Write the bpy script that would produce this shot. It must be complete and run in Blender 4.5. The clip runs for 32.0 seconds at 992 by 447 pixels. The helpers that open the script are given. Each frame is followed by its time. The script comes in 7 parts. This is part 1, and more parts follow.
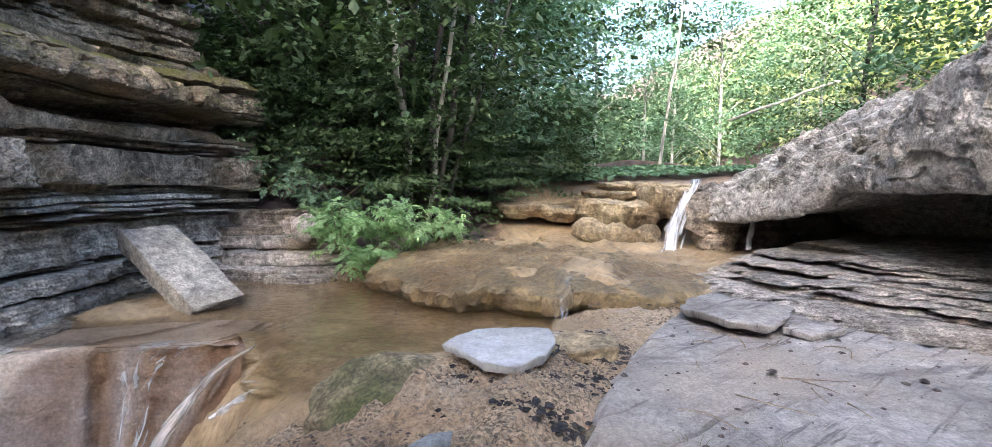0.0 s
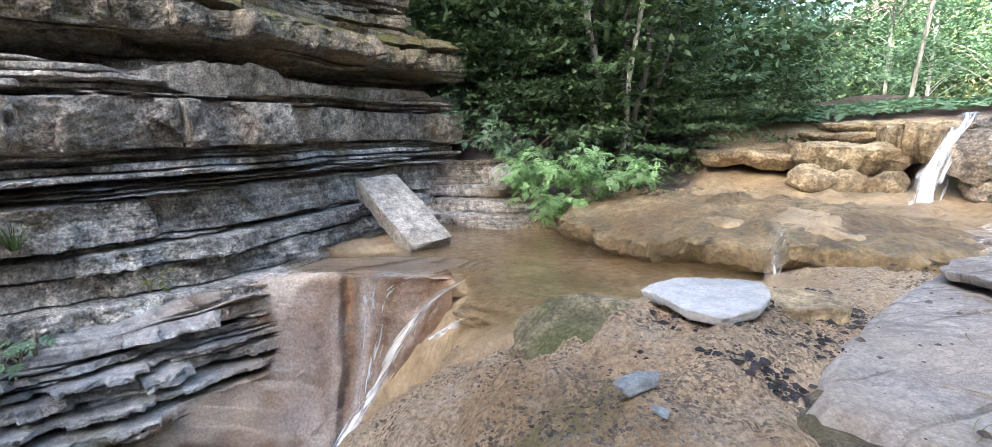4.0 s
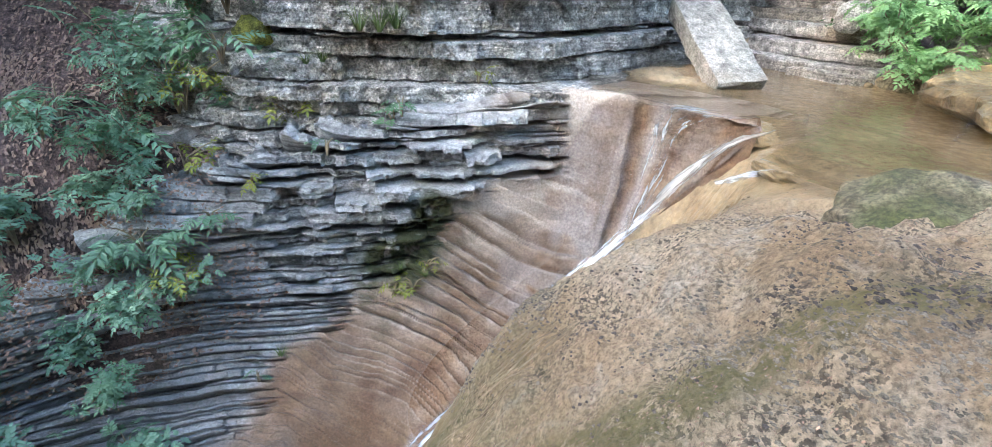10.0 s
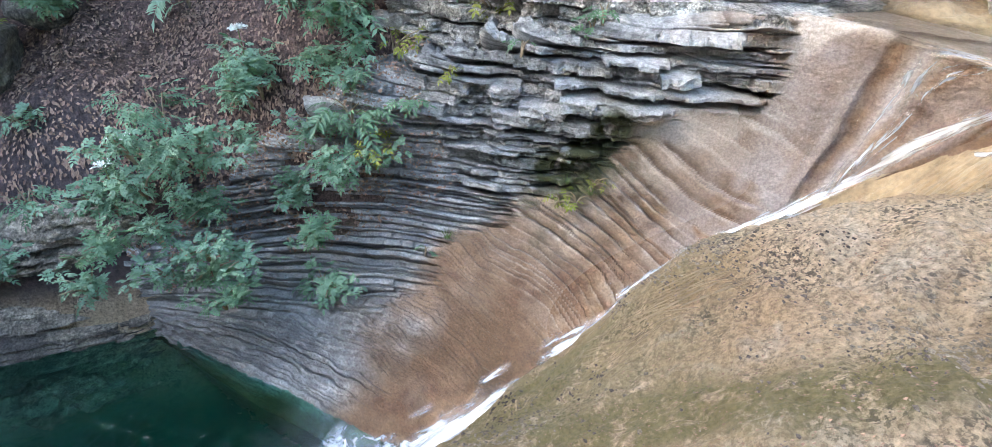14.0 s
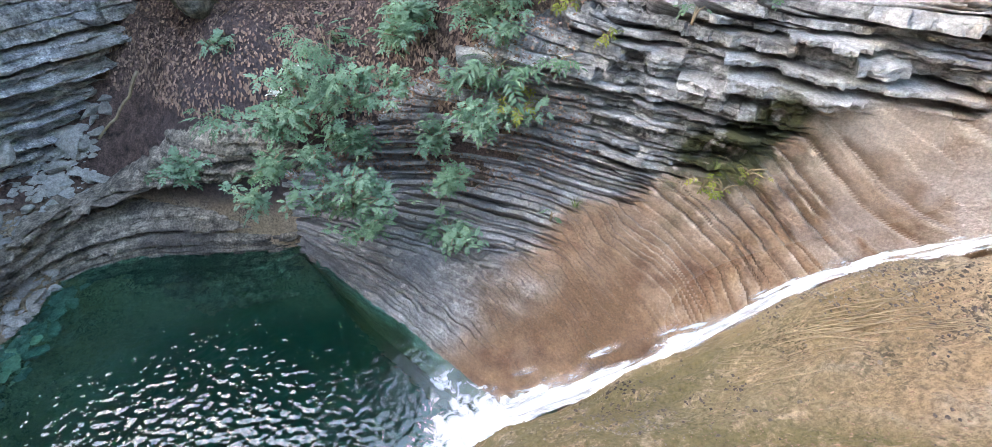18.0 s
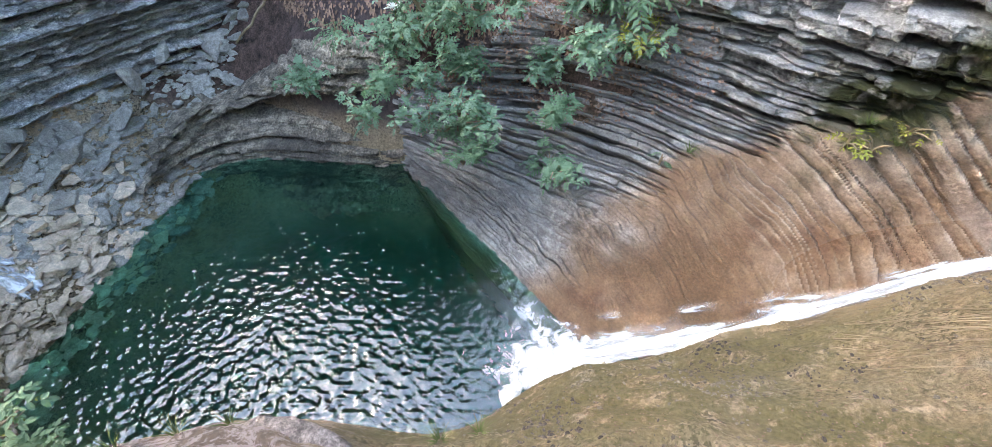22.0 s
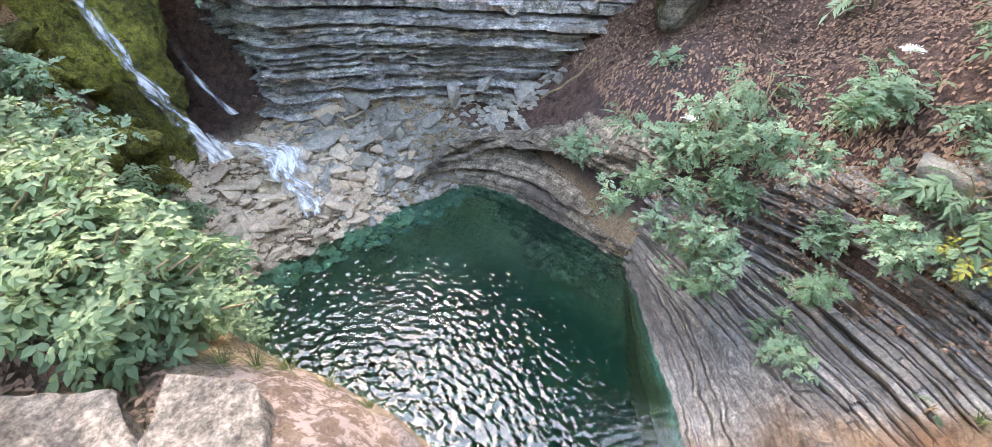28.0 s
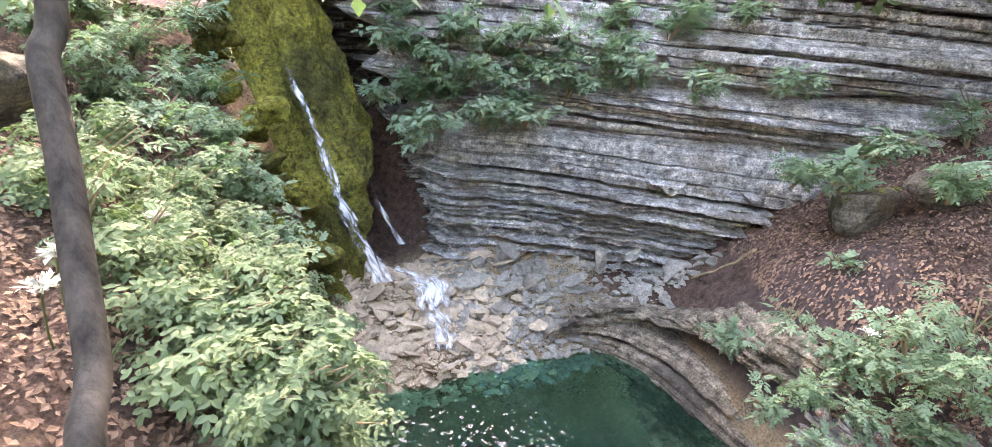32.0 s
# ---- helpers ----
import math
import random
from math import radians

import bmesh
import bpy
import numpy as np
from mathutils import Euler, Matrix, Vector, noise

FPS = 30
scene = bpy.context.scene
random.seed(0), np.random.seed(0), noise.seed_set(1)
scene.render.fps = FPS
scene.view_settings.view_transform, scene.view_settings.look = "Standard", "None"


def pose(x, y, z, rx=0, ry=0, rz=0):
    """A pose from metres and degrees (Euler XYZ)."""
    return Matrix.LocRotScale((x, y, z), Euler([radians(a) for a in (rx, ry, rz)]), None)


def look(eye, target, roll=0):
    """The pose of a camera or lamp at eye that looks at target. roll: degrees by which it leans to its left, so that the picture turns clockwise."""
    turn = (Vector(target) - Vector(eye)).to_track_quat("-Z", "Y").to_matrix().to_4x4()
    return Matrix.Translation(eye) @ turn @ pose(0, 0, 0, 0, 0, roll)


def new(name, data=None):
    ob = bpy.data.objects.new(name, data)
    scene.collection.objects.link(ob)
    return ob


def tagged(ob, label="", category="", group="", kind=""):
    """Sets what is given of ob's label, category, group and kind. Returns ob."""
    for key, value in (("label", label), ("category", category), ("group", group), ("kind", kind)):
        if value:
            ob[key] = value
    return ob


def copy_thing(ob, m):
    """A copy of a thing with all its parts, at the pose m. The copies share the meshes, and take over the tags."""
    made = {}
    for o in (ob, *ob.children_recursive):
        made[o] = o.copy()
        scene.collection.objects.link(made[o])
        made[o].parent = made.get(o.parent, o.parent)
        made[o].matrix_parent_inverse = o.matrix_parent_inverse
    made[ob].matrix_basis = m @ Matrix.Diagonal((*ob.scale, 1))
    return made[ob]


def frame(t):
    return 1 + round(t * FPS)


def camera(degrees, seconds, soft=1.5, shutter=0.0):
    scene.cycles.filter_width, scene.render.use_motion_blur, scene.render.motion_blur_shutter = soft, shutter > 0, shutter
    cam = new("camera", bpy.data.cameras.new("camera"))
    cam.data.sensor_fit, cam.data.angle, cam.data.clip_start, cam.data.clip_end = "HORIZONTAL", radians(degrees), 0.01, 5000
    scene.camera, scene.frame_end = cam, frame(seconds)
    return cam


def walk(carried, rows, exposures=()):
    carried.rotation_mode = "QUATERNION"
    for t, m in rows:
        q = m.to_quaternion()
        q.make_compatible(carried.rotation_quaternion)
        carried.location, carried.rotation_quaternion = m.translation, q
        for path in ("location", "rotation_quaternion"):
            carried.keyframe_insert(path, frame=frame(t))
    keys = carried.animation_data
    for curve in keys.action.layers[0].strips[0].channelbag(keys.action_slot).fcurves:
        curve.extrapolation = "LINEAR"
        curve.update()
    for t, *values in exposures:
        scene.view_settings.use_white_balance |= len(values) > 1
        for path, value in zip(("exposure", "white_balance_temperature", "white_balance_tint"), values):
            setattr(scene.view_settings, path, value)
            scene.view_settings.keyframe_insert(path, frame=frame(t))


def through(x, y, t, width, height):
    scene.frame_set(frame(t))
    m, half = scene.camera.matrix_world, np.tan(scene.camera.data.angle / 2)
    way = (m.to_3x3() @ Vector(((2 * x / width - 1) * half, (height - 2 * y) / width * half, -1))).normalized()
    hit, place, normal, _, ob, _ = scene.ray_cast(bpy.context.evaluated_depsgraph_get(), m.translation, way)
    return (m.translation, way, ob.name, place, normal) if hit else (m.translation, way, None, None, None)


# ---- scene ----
# camera: seconds, eye, and yaw to the left, pitch and roll in degrees
cam = camera(88.94, 32.0, soft=0.6)
PATH = [
    (0.0, 0.283, 0.477, 4.470, -0.00, -4.75, 0.93),
    (0.5, 0.273, 0.476, 4.457, 2.73, -5.09, 1.57),
    (1.0, 0.264, 0.478, 4.456, 5.42, -5.70, 1.41),
    (1.5, 0.253, 0.474, 4.451, 8.14, -7.07, 0.93),
    (2.0, 0.251, 0.476, 4.449, 10.45, -7.73, 0.05),
    (2.5, 0.241, 0.476, 4.437, 12.92, -8.44, -0.44),
    (4.5, 0.197, 0.451, 4.415, 23.93, -11.07, -1.27),
    (5.0, 0.184, 0.439, 4.404, 27.28, -12.50, -1.25),
    (5.5, 0.173, 0.431, 4.398, 30.19, -14.07, -0.86),
    (6.0, 0.160, 0.425, 4.386, 33.15, -16.73, -0.72),
    (6.5, 0.140, 0.416, 4.381, 36.73, -19.23, -1.01),
    (7.0, 0.114, 0.405, 4.374, 38.97, -21.61, -0.94),
    (7.5, 0.098, 0.385, 4.364, 41.00, -23.76, -0.50),
    (8.0, 0.087, 0.367, 4.356, 41.85, -25.06, 0.31),
    (8.5, 0.075, 0.345, 4.347, 43.21, -25.99, 0.90),
    (9.0, 0.069, 0.320, 4.342, 45.41, -26.79, 1.37),
    (9.5, 0.063, 0.298, 4.332, 47.95, -27.70, 1.91),
    (10.0, 0.057, 0.275, 4.326, 50.69, -28.38, 2.41),
    (10.5, 0.064, 0.250, 4.319, 54.21, -28.99, 2.86),
    (11.0, 0.063, 0.229, 4.314, 57.98, -29.55, 3.49),
    (11.5, 0.049, 0.218, 4.318, 61.14, -30.11, 3.54),
    (12.0, 0.037, 0.208, 4.319, 63.37, -31.20, 3.38),
    (12.5, 0.024, 0.203, 4.320, 65.22, -33.94, 2.87),
    (13.0, 0.013, 0.180, 4.315, 67.10, -35.98, 2.85),
    (13.5, 0.010, 0.150, 4.307, 69.08, -37.46, 2.88),
    (14.0, 0.004, 0.132, 4.299, 70.36, -38.34, 3.13),
    (14.5, -0.007, 0.115, 4.291, 71.58, -39.02, 3.36),
    (16.5, -0.090, 0.006, 4.325, 81.41, -40.61, 2.98),
    (17.0, -0.096, -0.016, 4.308, 84.62, -40.88, 2.21),
    (17.5, -0.110, -0.033, 4.298, 85.92, -42.35, 1.80),
    (18.0, -0.128, -0.038, 4.291, 86.18, -43.42, 1.73),
    (18.5, -0.143, -0.037, 4.281, 87.03, -44.63, 1.19),
    (19.0, -0.157, -0.028, 4.271, 87.78, -45.43, 0.59),
    (19.5, -0.176, -0.023, 4.258, 89.22, -46.63, -0.57),
    (20.0, -0.184, -0.027, 4.246, 91.73, -47.55, -2.42),
    (20.5, -0.183, -0.037, 4.226, 94.32, -48.54, -3.81),
    (21.0, -0.180, -0.041, 4.208, 97.19, -49.63, -4.69),
    (21.5, -0.173, -0.044, 4.189, 99.19, -49.89, -3.56),
    (22.0, -0.161, -0.050, 4.174, 102.26, -50.21, -3.20),
    (22.5, -0.151, -0.048, 4.155, 104.26, -50.12, -2.34),
    (23.0, -0.145, -0.040, 4.135, 106.45, -49.67, -1.83),
    (23.5, -0.135, -0.030, 4.113, 108.86, -49.26, -1.89),
    (24.0, -0.128, -0.034, 4.107, 111.23, -48.94, -1.89),
    (24.5, -0.135, -0.053, 4.113, 113.82, -48.74, -2.01),
    (26.5, -0.265, -0.074, 4.209, 125.58, -46.00, 0.19),
    (27.0, -0.248, -0.090, 4.205, 128.19, -44.98, 1.06),
    (27.5, -0.229, -0.104, 4.201, 131.04, -43.10, 1.65),
    (28.0, -0.207, -0.123, 4.198, 134.84, -40.97, 1.91),
    (28.5, -0.189, -0.136, 4.196, 138.28, -38.68, 2.05),
    (29.0, -0.168, -0.150, 4.190, 141.56, -36.61, 2.23),
    (29.5, -0.157, -0.154, 4.195, 143.60, -35.38, 2.67),
    (30.0, -0.149, -0.150, 4.206, 146.04, -32.94, 3.11),
    (30.5, -0.141, -0.141, 4.213, 147.40, -30.93, 3.64),
    (31.0, -0.136, -0.133, 4.223, 149.12, -28.93, 3.86),
    (31.5, -0.120, -0.142, 4.230, 151.12, -26.29, 3.65),
    (32.0, -0.110, -0.147, 4.235, 153.08, -23.97, 3.12),
]


def aim(x, y, z, yaw, pitch, roll):
    return pose(x, y, z) @ pose(0, 0, 0, 0, 0, yaw) @ pose(0, 0, 0, 90 + pitch) @ pose(0, 0, 0, 0, 0, roll)


walk(cam, [(t, aim(*p)) for t, *p in PATH], exposures=[(0, 3.1, 5800, 12), (5, 3.6, 5800, 8), (8, 3.85, 5600, 4), (13, 4.05, 5850, 5), (19, 4.28, 6500, 9), (24, 4.35, 6700, 7), (28, 4.8, 7550, 15), (32, 5.0, 8300, 22)])

# ---- daylight ----
SUN_EL, SUN_AZ = radians(25), radians(197)   # height and compass turn of the sun
world = bpy.data.worlds.new("sky")
scene.world = world
world.use_nodes = True
wn = world.node_tree
bg = wn.nodes["Background"]
sky = wn.nodes.new("ShaderNodeTexSky")
sky.sky_type, sky.sun_disc, sky.sun_elevation, sky.sun_rotation = "NISHITA", False, SUN_EL, SUN_AZ
sky.air_density, sky.dust_density, sky.ozone_density = 1.0, 5.0, 1.0
wn.links.new(sky.outputs[0], bg.inputs[0])
bg.inputs[1].default_value = 0.15
sun_data = bpy.data.lights.new("sun", "SUN")
sun_data.energy, sun_data.angle, sun_data.color = 5.0, radians(0.6), (1.0, 0.93, 0.8)
sun_lamp = new("sun", sun_data)
sun_dir = Vector((math.sin(SUN_AZ) * math.cos(SUN_EL), math.cos(SUN_AZ) * math.cos(SUN_EL), math.sin(SUN_EL)))
sun_lamp.matrix_world = look(sun_dir * 60, (0, 0, 0))

# ---- tools ----
rng = np.random.default_rng(7)


def vnoise(p, seed=0):
    """Smooth value noise between -1 and 1 at rows of places."""
    p = np.asarray(p, float)
    i = np.floor(p).astype(np.int64)
    f = p - i
    f = f * f * (3 - 2 * f)
    total = np.zeros(p.shape[:-1])
    for dx in (0, 1):
        for dy in (0, 1):
            for dz in (0, 1):
                h = (i[..., 0] + dx) * 374761393 + (i[..., 1] + dy) * 668265263 + (i[..., 2] + dz) * 2147483647 + seed * 974711
                h = (h ^ (h >> 13)) * 1274126177
                h = ((h ^ (h >> 16)) & 0xFFFF) / 32767.5 - 1
                total += h * (f[..., 0] if dx else 1 - f[..., 0]) * (f[..., 1] if dy else 1 - f[..., 1]) * (f[..., 2] if dz else 1 - f[..., 2])
    return total


def fbm(p, octaves=4, seed=0, gain=0.5):
    p, total, amp = np.asarray(p, float), 0, 1.0
    for k in range(octaves):
        total = total + amp * vnoise(p * 2.03 ** k + 17.3 * k, seed + k)
        amp *= gain
    return total


def step(a, b, x):
    s = np.clip((np.asarray(x, float) - a) / (b - a), 0, 1)
    return s * s * (3 - 2 * s)


def curve(points, n):
    """n places along a smooth curve through the points (Catmull-Rom, even in the points)."""
    p = np.asarray(points, float)
    p = np.vstack([2 * p[0] - p[1], p, 2 * p[-1] - p[-2]])
    u = np.linspace(0, len(p) - 3, n)
    i = np.minimum(u.astype(int), len(p) - 4)
    t = (u - i)[:, None]
    a, b, c, d = p[i], p[i + 1], p[i + 2], p[i + 3]
    return 0.5 * (2 * b + (c - a) * t + (2 * a - 5 * b + 4 * c - d) * t ** 2 + (3 * b - a - 3 * c + d) * t ** 3)


def loft(curves, nu, nv):
    """A grid of nu x nv places on the sheet through the curves; u runs along each curve, v from curve to curve."""
    rows = np.stack([curve(c, nu) for c in curves])
    return np.stack([curve(rows[:, k], nv) for k in range(nu)])


def grid_normals(g):
    n = np.cross(np.gradient(g, axis=0), np.gradient(g, axis=1))
    return n / np.maximum(np.linalg.norm(n, axis=-1, keepdims=True), 1e-9)


def mesh_of(name, verts, faces, material, smooth=False, marks=None):
    me = bpy.data.meshes.new(name)
    me.from_pydata([tuple(v) for v in np.asarray(verts, float).tolist()], [], faces)
    for m in material if isinstance(material, (list, tuple)) else [material]:
        me.materials.append(m)
    for key, values in (marks or {}).items():
        me.attributes.new(key, "FLOAT", "POINT").data.foreach_set("value", np.asarray(values, float).ravel())
    if smooth:
        me.polygons.foreach_set("use_smooth", [True] * len(me.polygons))
    me.update()
    return me


def grid_faces(nu, nv):
    i = np.arange(nu * nv).reshape(nu, nv)
    return np.stack([i[:-1, :-1], i[1:, :-1], i[1:, 1:], i[:-1, 1:]], -1).reshape(-1, 4).tolist()


def sheet(name, g, material, smooth=True, marks=None):
    nu, nv = g.shape[:2]
    return new(name, mesh_of(name, g.reshape(-1, 3), grid_faces(nu, nv), material, smooth, marks))


def part(name, data, material, parent, label="", m=None):
    """Links a mesh or a bmesh as one object under a thing or a part."""
    if isinstance(data, bmesh.types.BMesh):
        me = bpy.data.meshes.new(name)
        data.to_mesh(me)
        data.free()
        me.materials.append(material)
        data = me
    ob = new(name, data)
    ob.parent = parent
    if m is not None:
        ob.matrix_basis = m
    if label:
        ob["label"] = label
    return ob


def empty(name, m, label, category, group=""):
    ob = new(name)
    ob.matrix_basis = m
    return tagged(ob, label, category, group)


# ---- materials ----
def material(name):
    m = bpy.data.materials.new(name)
    m.use_nodes = True
    t = m.node_tree
    return m, t, t.nodes["Principled BSDF"]


def node(t, kind, links=(), **values):
    n = t.nodes.new(kind)
    for k, v in values.items():
        if k.startswith("in_"):
            n.inputs[int(k[3:])].default_value = v
        elif k == "blend_type":
            n.blend_type = v
        elif k == "operation":
            n.operation = v
        elif k == "data_type":
            n.data_type = v
        elif k == "attribute_name":
            n.attribute_name = v
        elif k == "feature":
            n.feature = v
    for k, out in links:
        t.links.new(out, n.inputs[k])
    return n


def ramp(t, value, *stops):
    n = t.nodes.new("ShaderNodeValToRGB")
    t.links.new(value, n.inputs[0])
    e = n.color_ramp.elements
    while len(e) < len(stops):
        e.new(0.5)
    for el, (at, c) in zip(e, stops):
        el.position = at
        el.color = (*c, 1) if isinstance(c, (list, tuple)) else (c, c, c, 1)
    return n.outputs[0]


def noise_at(t, scale, detail=5, stretch=None, rough=0.55, distort=0.0, turn=None):
    geo = t.nodes.new("ShaderNodeNewGeometry")
    where = geo.outputs["Position"]
    if turn is not None:
        rot = t.nodes.new("ShaderNodeMapping")
        rot.inputs["Rotation"].default_value = (0, 0, radians(turn))
        t.links.new(where, rot.inputs[0])
        where = rot.outputs[0]
    if stretch:
        mp = t.nodes.new("ShaderNodeMapping")
        mp.inputs["Scale"].default_value = stretch
        t.links.new(where, mp.inputs[0])
        where = mp.outputs[0]
    n = t.nodes.new("ShaderNodeTexNoise")
    n.inputs["Scale"].default_value = scale
    n.inputs["Detail"].default_value = detail
    n.inputs["Roughness"].default_value = rough
    n.inputs["Distortion"].default_value = distort
    t.links.new(where, n.inputs["Vector"])
    return n.outputs["Fac"]


def mix(t, fac, a, b, how="MIX"):
    n = t.nodes.new("ShaderNodeMix")
    n.data_type, n.blend_type = "RGBA", how
    for sock, v in ((n.inputs[0], fac), (n.inputs[6], a), (n.inputs[7], b)):
        if isinstance(v, bpy.types.NodeSocket):
            t.links.new(v, sock)
        elif isinstance(v, (int, float)):
            sock.default_value = v
        else:
            sock.default_value = (*v, 1)
    return n.outputs[2]


def mark(t, key):
    n = t.nodes.new("ShaderNodeAttribute")
    n.attribute_name = key
    return n.outputs["Fac"]


def times(t, a, b, how="MULTIPLY"):
    n = t.nodes.new("ShaderNodeMath")
    n.operation = how
    for sock, v in zip(n.inputs, (a, b)):
        if isinstance(v, bpy.types.NodeSocket):
            t.links.new(v, sock)
        else:
            sock.default_value = v
    return n.outputs[0]


def bump(t, bsdf, height, strength=0.4, distance=0.02):
    b = t.nodes.new("ShaderNodeBump")
    b.inputs["Strength"].default_value, b.inputs["Distance"].default_value = strength, distance
    t.links.new(height, b.inputs["Height"])
    t.links.new(b.outputs[0], bsdf.inputs["Normal"])


def up_facing(t, low=0.35, high=0.8):
    geo = t.nodes.new("ShaderNodeNewGeometry")
    sep = t.nodes.new("ShaderNodeSeparateXYZ")
    t.links.new(geo.outputs["Normal"], sep.inputs[0])
    return ramp(t, sep.outputs[2], (low, 0.0), (high, 1.0))


def rock_material(name, dark, light, tint=None, tint_at=(0.5, 0.7), grain=9.0, band=True, moss=None, stained=False, lichen=0.0, rough=0.85, speckle=1.0, scratches=None, fleck=0.75, damp=0.3):
    """Stone: two tones over large and fine noise, bedding bands, an uneven tint, moss on top, and ochre stain by the mark 'stain'."""
    dark, light = tuple(v * 0.65 for v in dark), tuple(v * 0.95 for v in light)
    m, t, b = material(name)
    big = noise_at(t, 1.1, 5)
    fine = noise_at(t, grain, 8, rough=0.7)
    c = mix(t, ramp(t, big, (0.32, 0.0), (0.68, 1.0)), dark, light)
    if band:
        c = mix(t, ramp(t, noise_at(t, 0.55, 4, stretch=(1, 1, 0.6)), (0.42, 0.0), (0.62, damp)), c, tuple(v * 0.6 for v in dark))
        lines = noise_at(t, 1.0, 6, stretch=(0.7, 0.7, 22.0), rough=0.65)
        c = mix(t, ramp(t, lines, (0.38, 0.0), (0.62, 0.65)), c, tuple(min(1.0, v * 1.45) for v in light))
    c = mix(t, 0.9 * speckle, c, ramp(t, fine, (0.34, 0.22), (0.5, 0.92), (0.66, 1.7)), "MULTIPLY")
    c = mix(t, ramp(t, noise_at(t, grain * 0.35, 6, rough=0.7, distort=0.8), (0.56, 0.0), (0.64, 0.6 * speckle)), c, tuple(v * 0.35 for v in dark))
    if scratches is not None:
        c = mix(t, ramp(t, noise_at(t, 5.0, 5, stretch=(0.35, 5.0, 1.0), turn=scratches), (0.58, 0.0), (0.64, 0.75)), c, tuple(v * 0.5 for v in dark))
        c = mix(t, ramp(t, noise_at(t, 3.0, 6, stretch=(0.3, 3.0, 1.0), turn=scratches + 25), (0.6, 0.0), (0.66, 0.6)), c, tuple(v * 0.6 for v in dark))
    if tint:
        c = mix(t, ramp(t, noise_at(t, 0.8, 6, distort=0.6), (tint_at[0], 0.0), (tint_at[1], 0.85)), c, tint)
    if lichen:
        c = mix(t, times(t, ramp(t, noise_at(t, 14.0, 4), (0.66, 0.0), (0.72, 1.0)), lichen), c, (0.55, 0.55, 0.48))
    if stained:
        s = mark(t, "stain")
        c = mix(t, times(t, mark(t, "crust"), 0.8), c, mix(t, fine, (0.1, 0.09, 0.083), (0.36, 0.33, 0.305)))
        ochre = mix(t, ramp(t, noise_at(t, 2.4, 6, stretch=(1, 1, 2.5)), (0.35, 0.0), (0.65, 1.0)), (0.135, 0.074, 0.042), (0.27, 0.175, 0.105))
        ochre = mix(t, 0.45, ochre, ramp(t, fine, (0.3, 0.55), (0.7, 1.3)), "MULTIPLY")
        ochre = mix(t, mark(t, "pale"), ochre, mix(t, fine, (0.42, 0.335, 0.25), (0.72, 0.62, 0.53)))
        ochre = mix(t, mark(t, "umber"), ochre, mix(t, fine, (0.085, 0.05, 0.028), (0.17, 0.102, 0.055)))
        ochre = mix(t, mark(t, "slate"), ochre, mix(t, fine, (0.27, 0.225, 0.2), (0.44, 0.38, 0.35)))
        c = mix(t, s, c, ochre)
        algae = times(t, mark(t, "moss"), ramp(t, noise_at(t, 6, 6), (0.34, 0.0), (0.46, 1.0)))
        c = mix(t, algae, c, mix(t, fine, (0.018, 0.026, 0.007), (0.085, 0.085, 0.028)))
        t.links.new(times(t, times(t, s, -0.5), times(t, times(t, mark(t, "gloss"), -0.2), rough, "ADD"), "ADD"), b.inputs["Roughness"])
    else:
        b.inputs["Roughness"].default_value = rough
    if moss:
        where = times(t, up_facing(t, 0.45, 0.85), ramp(t, noise_at(t, 1.7, 6, distort=0.4), moss[1:][0], moss[1:][1]) if len(moss) > 2 else ramp(t, noise_at(t, 1.7, 6, distort=0.4), (0.5, 0.0), (0.6, 1.0)))
        c = mix(t, where, c, mix(t, noise_at(t, 40, 3), tuple(v * 0.5 for v in moss[0]), moss[0]))
    t.links.new(c, b.inputs["Base Color"])
    c2 = ramp(t, noise_at(t, grain * 5, 6, rough=0.75), (0.38, 0.3), (0.5, 0.95), (0.62, 1.65))
    t.links.new(mix(t, fleck * speckle, c, c2, "MULTIPLY"), b.inputs["Base Color"])
    h = times(t, noise_at(t, grain * 0.6, 12, rough=0.78), times(t, noise_at(t, grain * 5, 5, rough=0.7), 0.3), "ADD")
    bump(t, b, h, 1.0, 0.05)
    return m


grey_rock = rock_material("grey_rock", (0.16, 0.148, 0.132), (0.52, 0.49, 0.44), tint=(0.27, 0.215, 0.15), tint_at=(0.52, 0.72), lichen=0.5)
upper_rock = rock_material("upper_rock", (0.08, 0.066, 0.046), (0.28, 0.24, 0.18), tint=(0.32, 0.23, 0.13), tint_at=(0.5, 0.75), lichen=0.9, moss=((0.2, 0.18, 0.03), (0.4, 0.0), (0.5, 1.0)))
block_bed = rock_material("block_bed", (0.24, 0.2, 0.15), (0.58, 0.51, 0.42), tint=(0.36, 0.25, 0.15), tint_at=(0.52, 0.74), lichen=0.7, grain=11, band=False)
dark_moss = rock_material("dark_moss", (0.13, 0.1, 0.065), (0.32, 0.265, 0.185), band=False, tint=(0.075, 0.068, 0.026), tint_at=(0.46, 0.62), grain=14)
flume_rock = rock_material("flume_rock", (0.17, 0.165, 0.16), (0.45, 0.44, 0.425), stained=True, lichen=0.3, speckle=0.6, fleck=0.55, damp=0.7)
far_rock = rock_material("far_rock", (0.21, 0.205, 0.203), (0.56, 0.545, 0.535), tint=(0.24, 0.2, 0.155), tint_at=(0.52, 0.7), lichen=0.3)
slab_rock = rock_material("slab_rock", (0.36, 0.335, 0.32), (0.54, 0.51, 0.49), band=False, tint=(0.46, 0.39, 0.32), lichen=0.2, grain=14, speckle=0.45, scratches=-35)
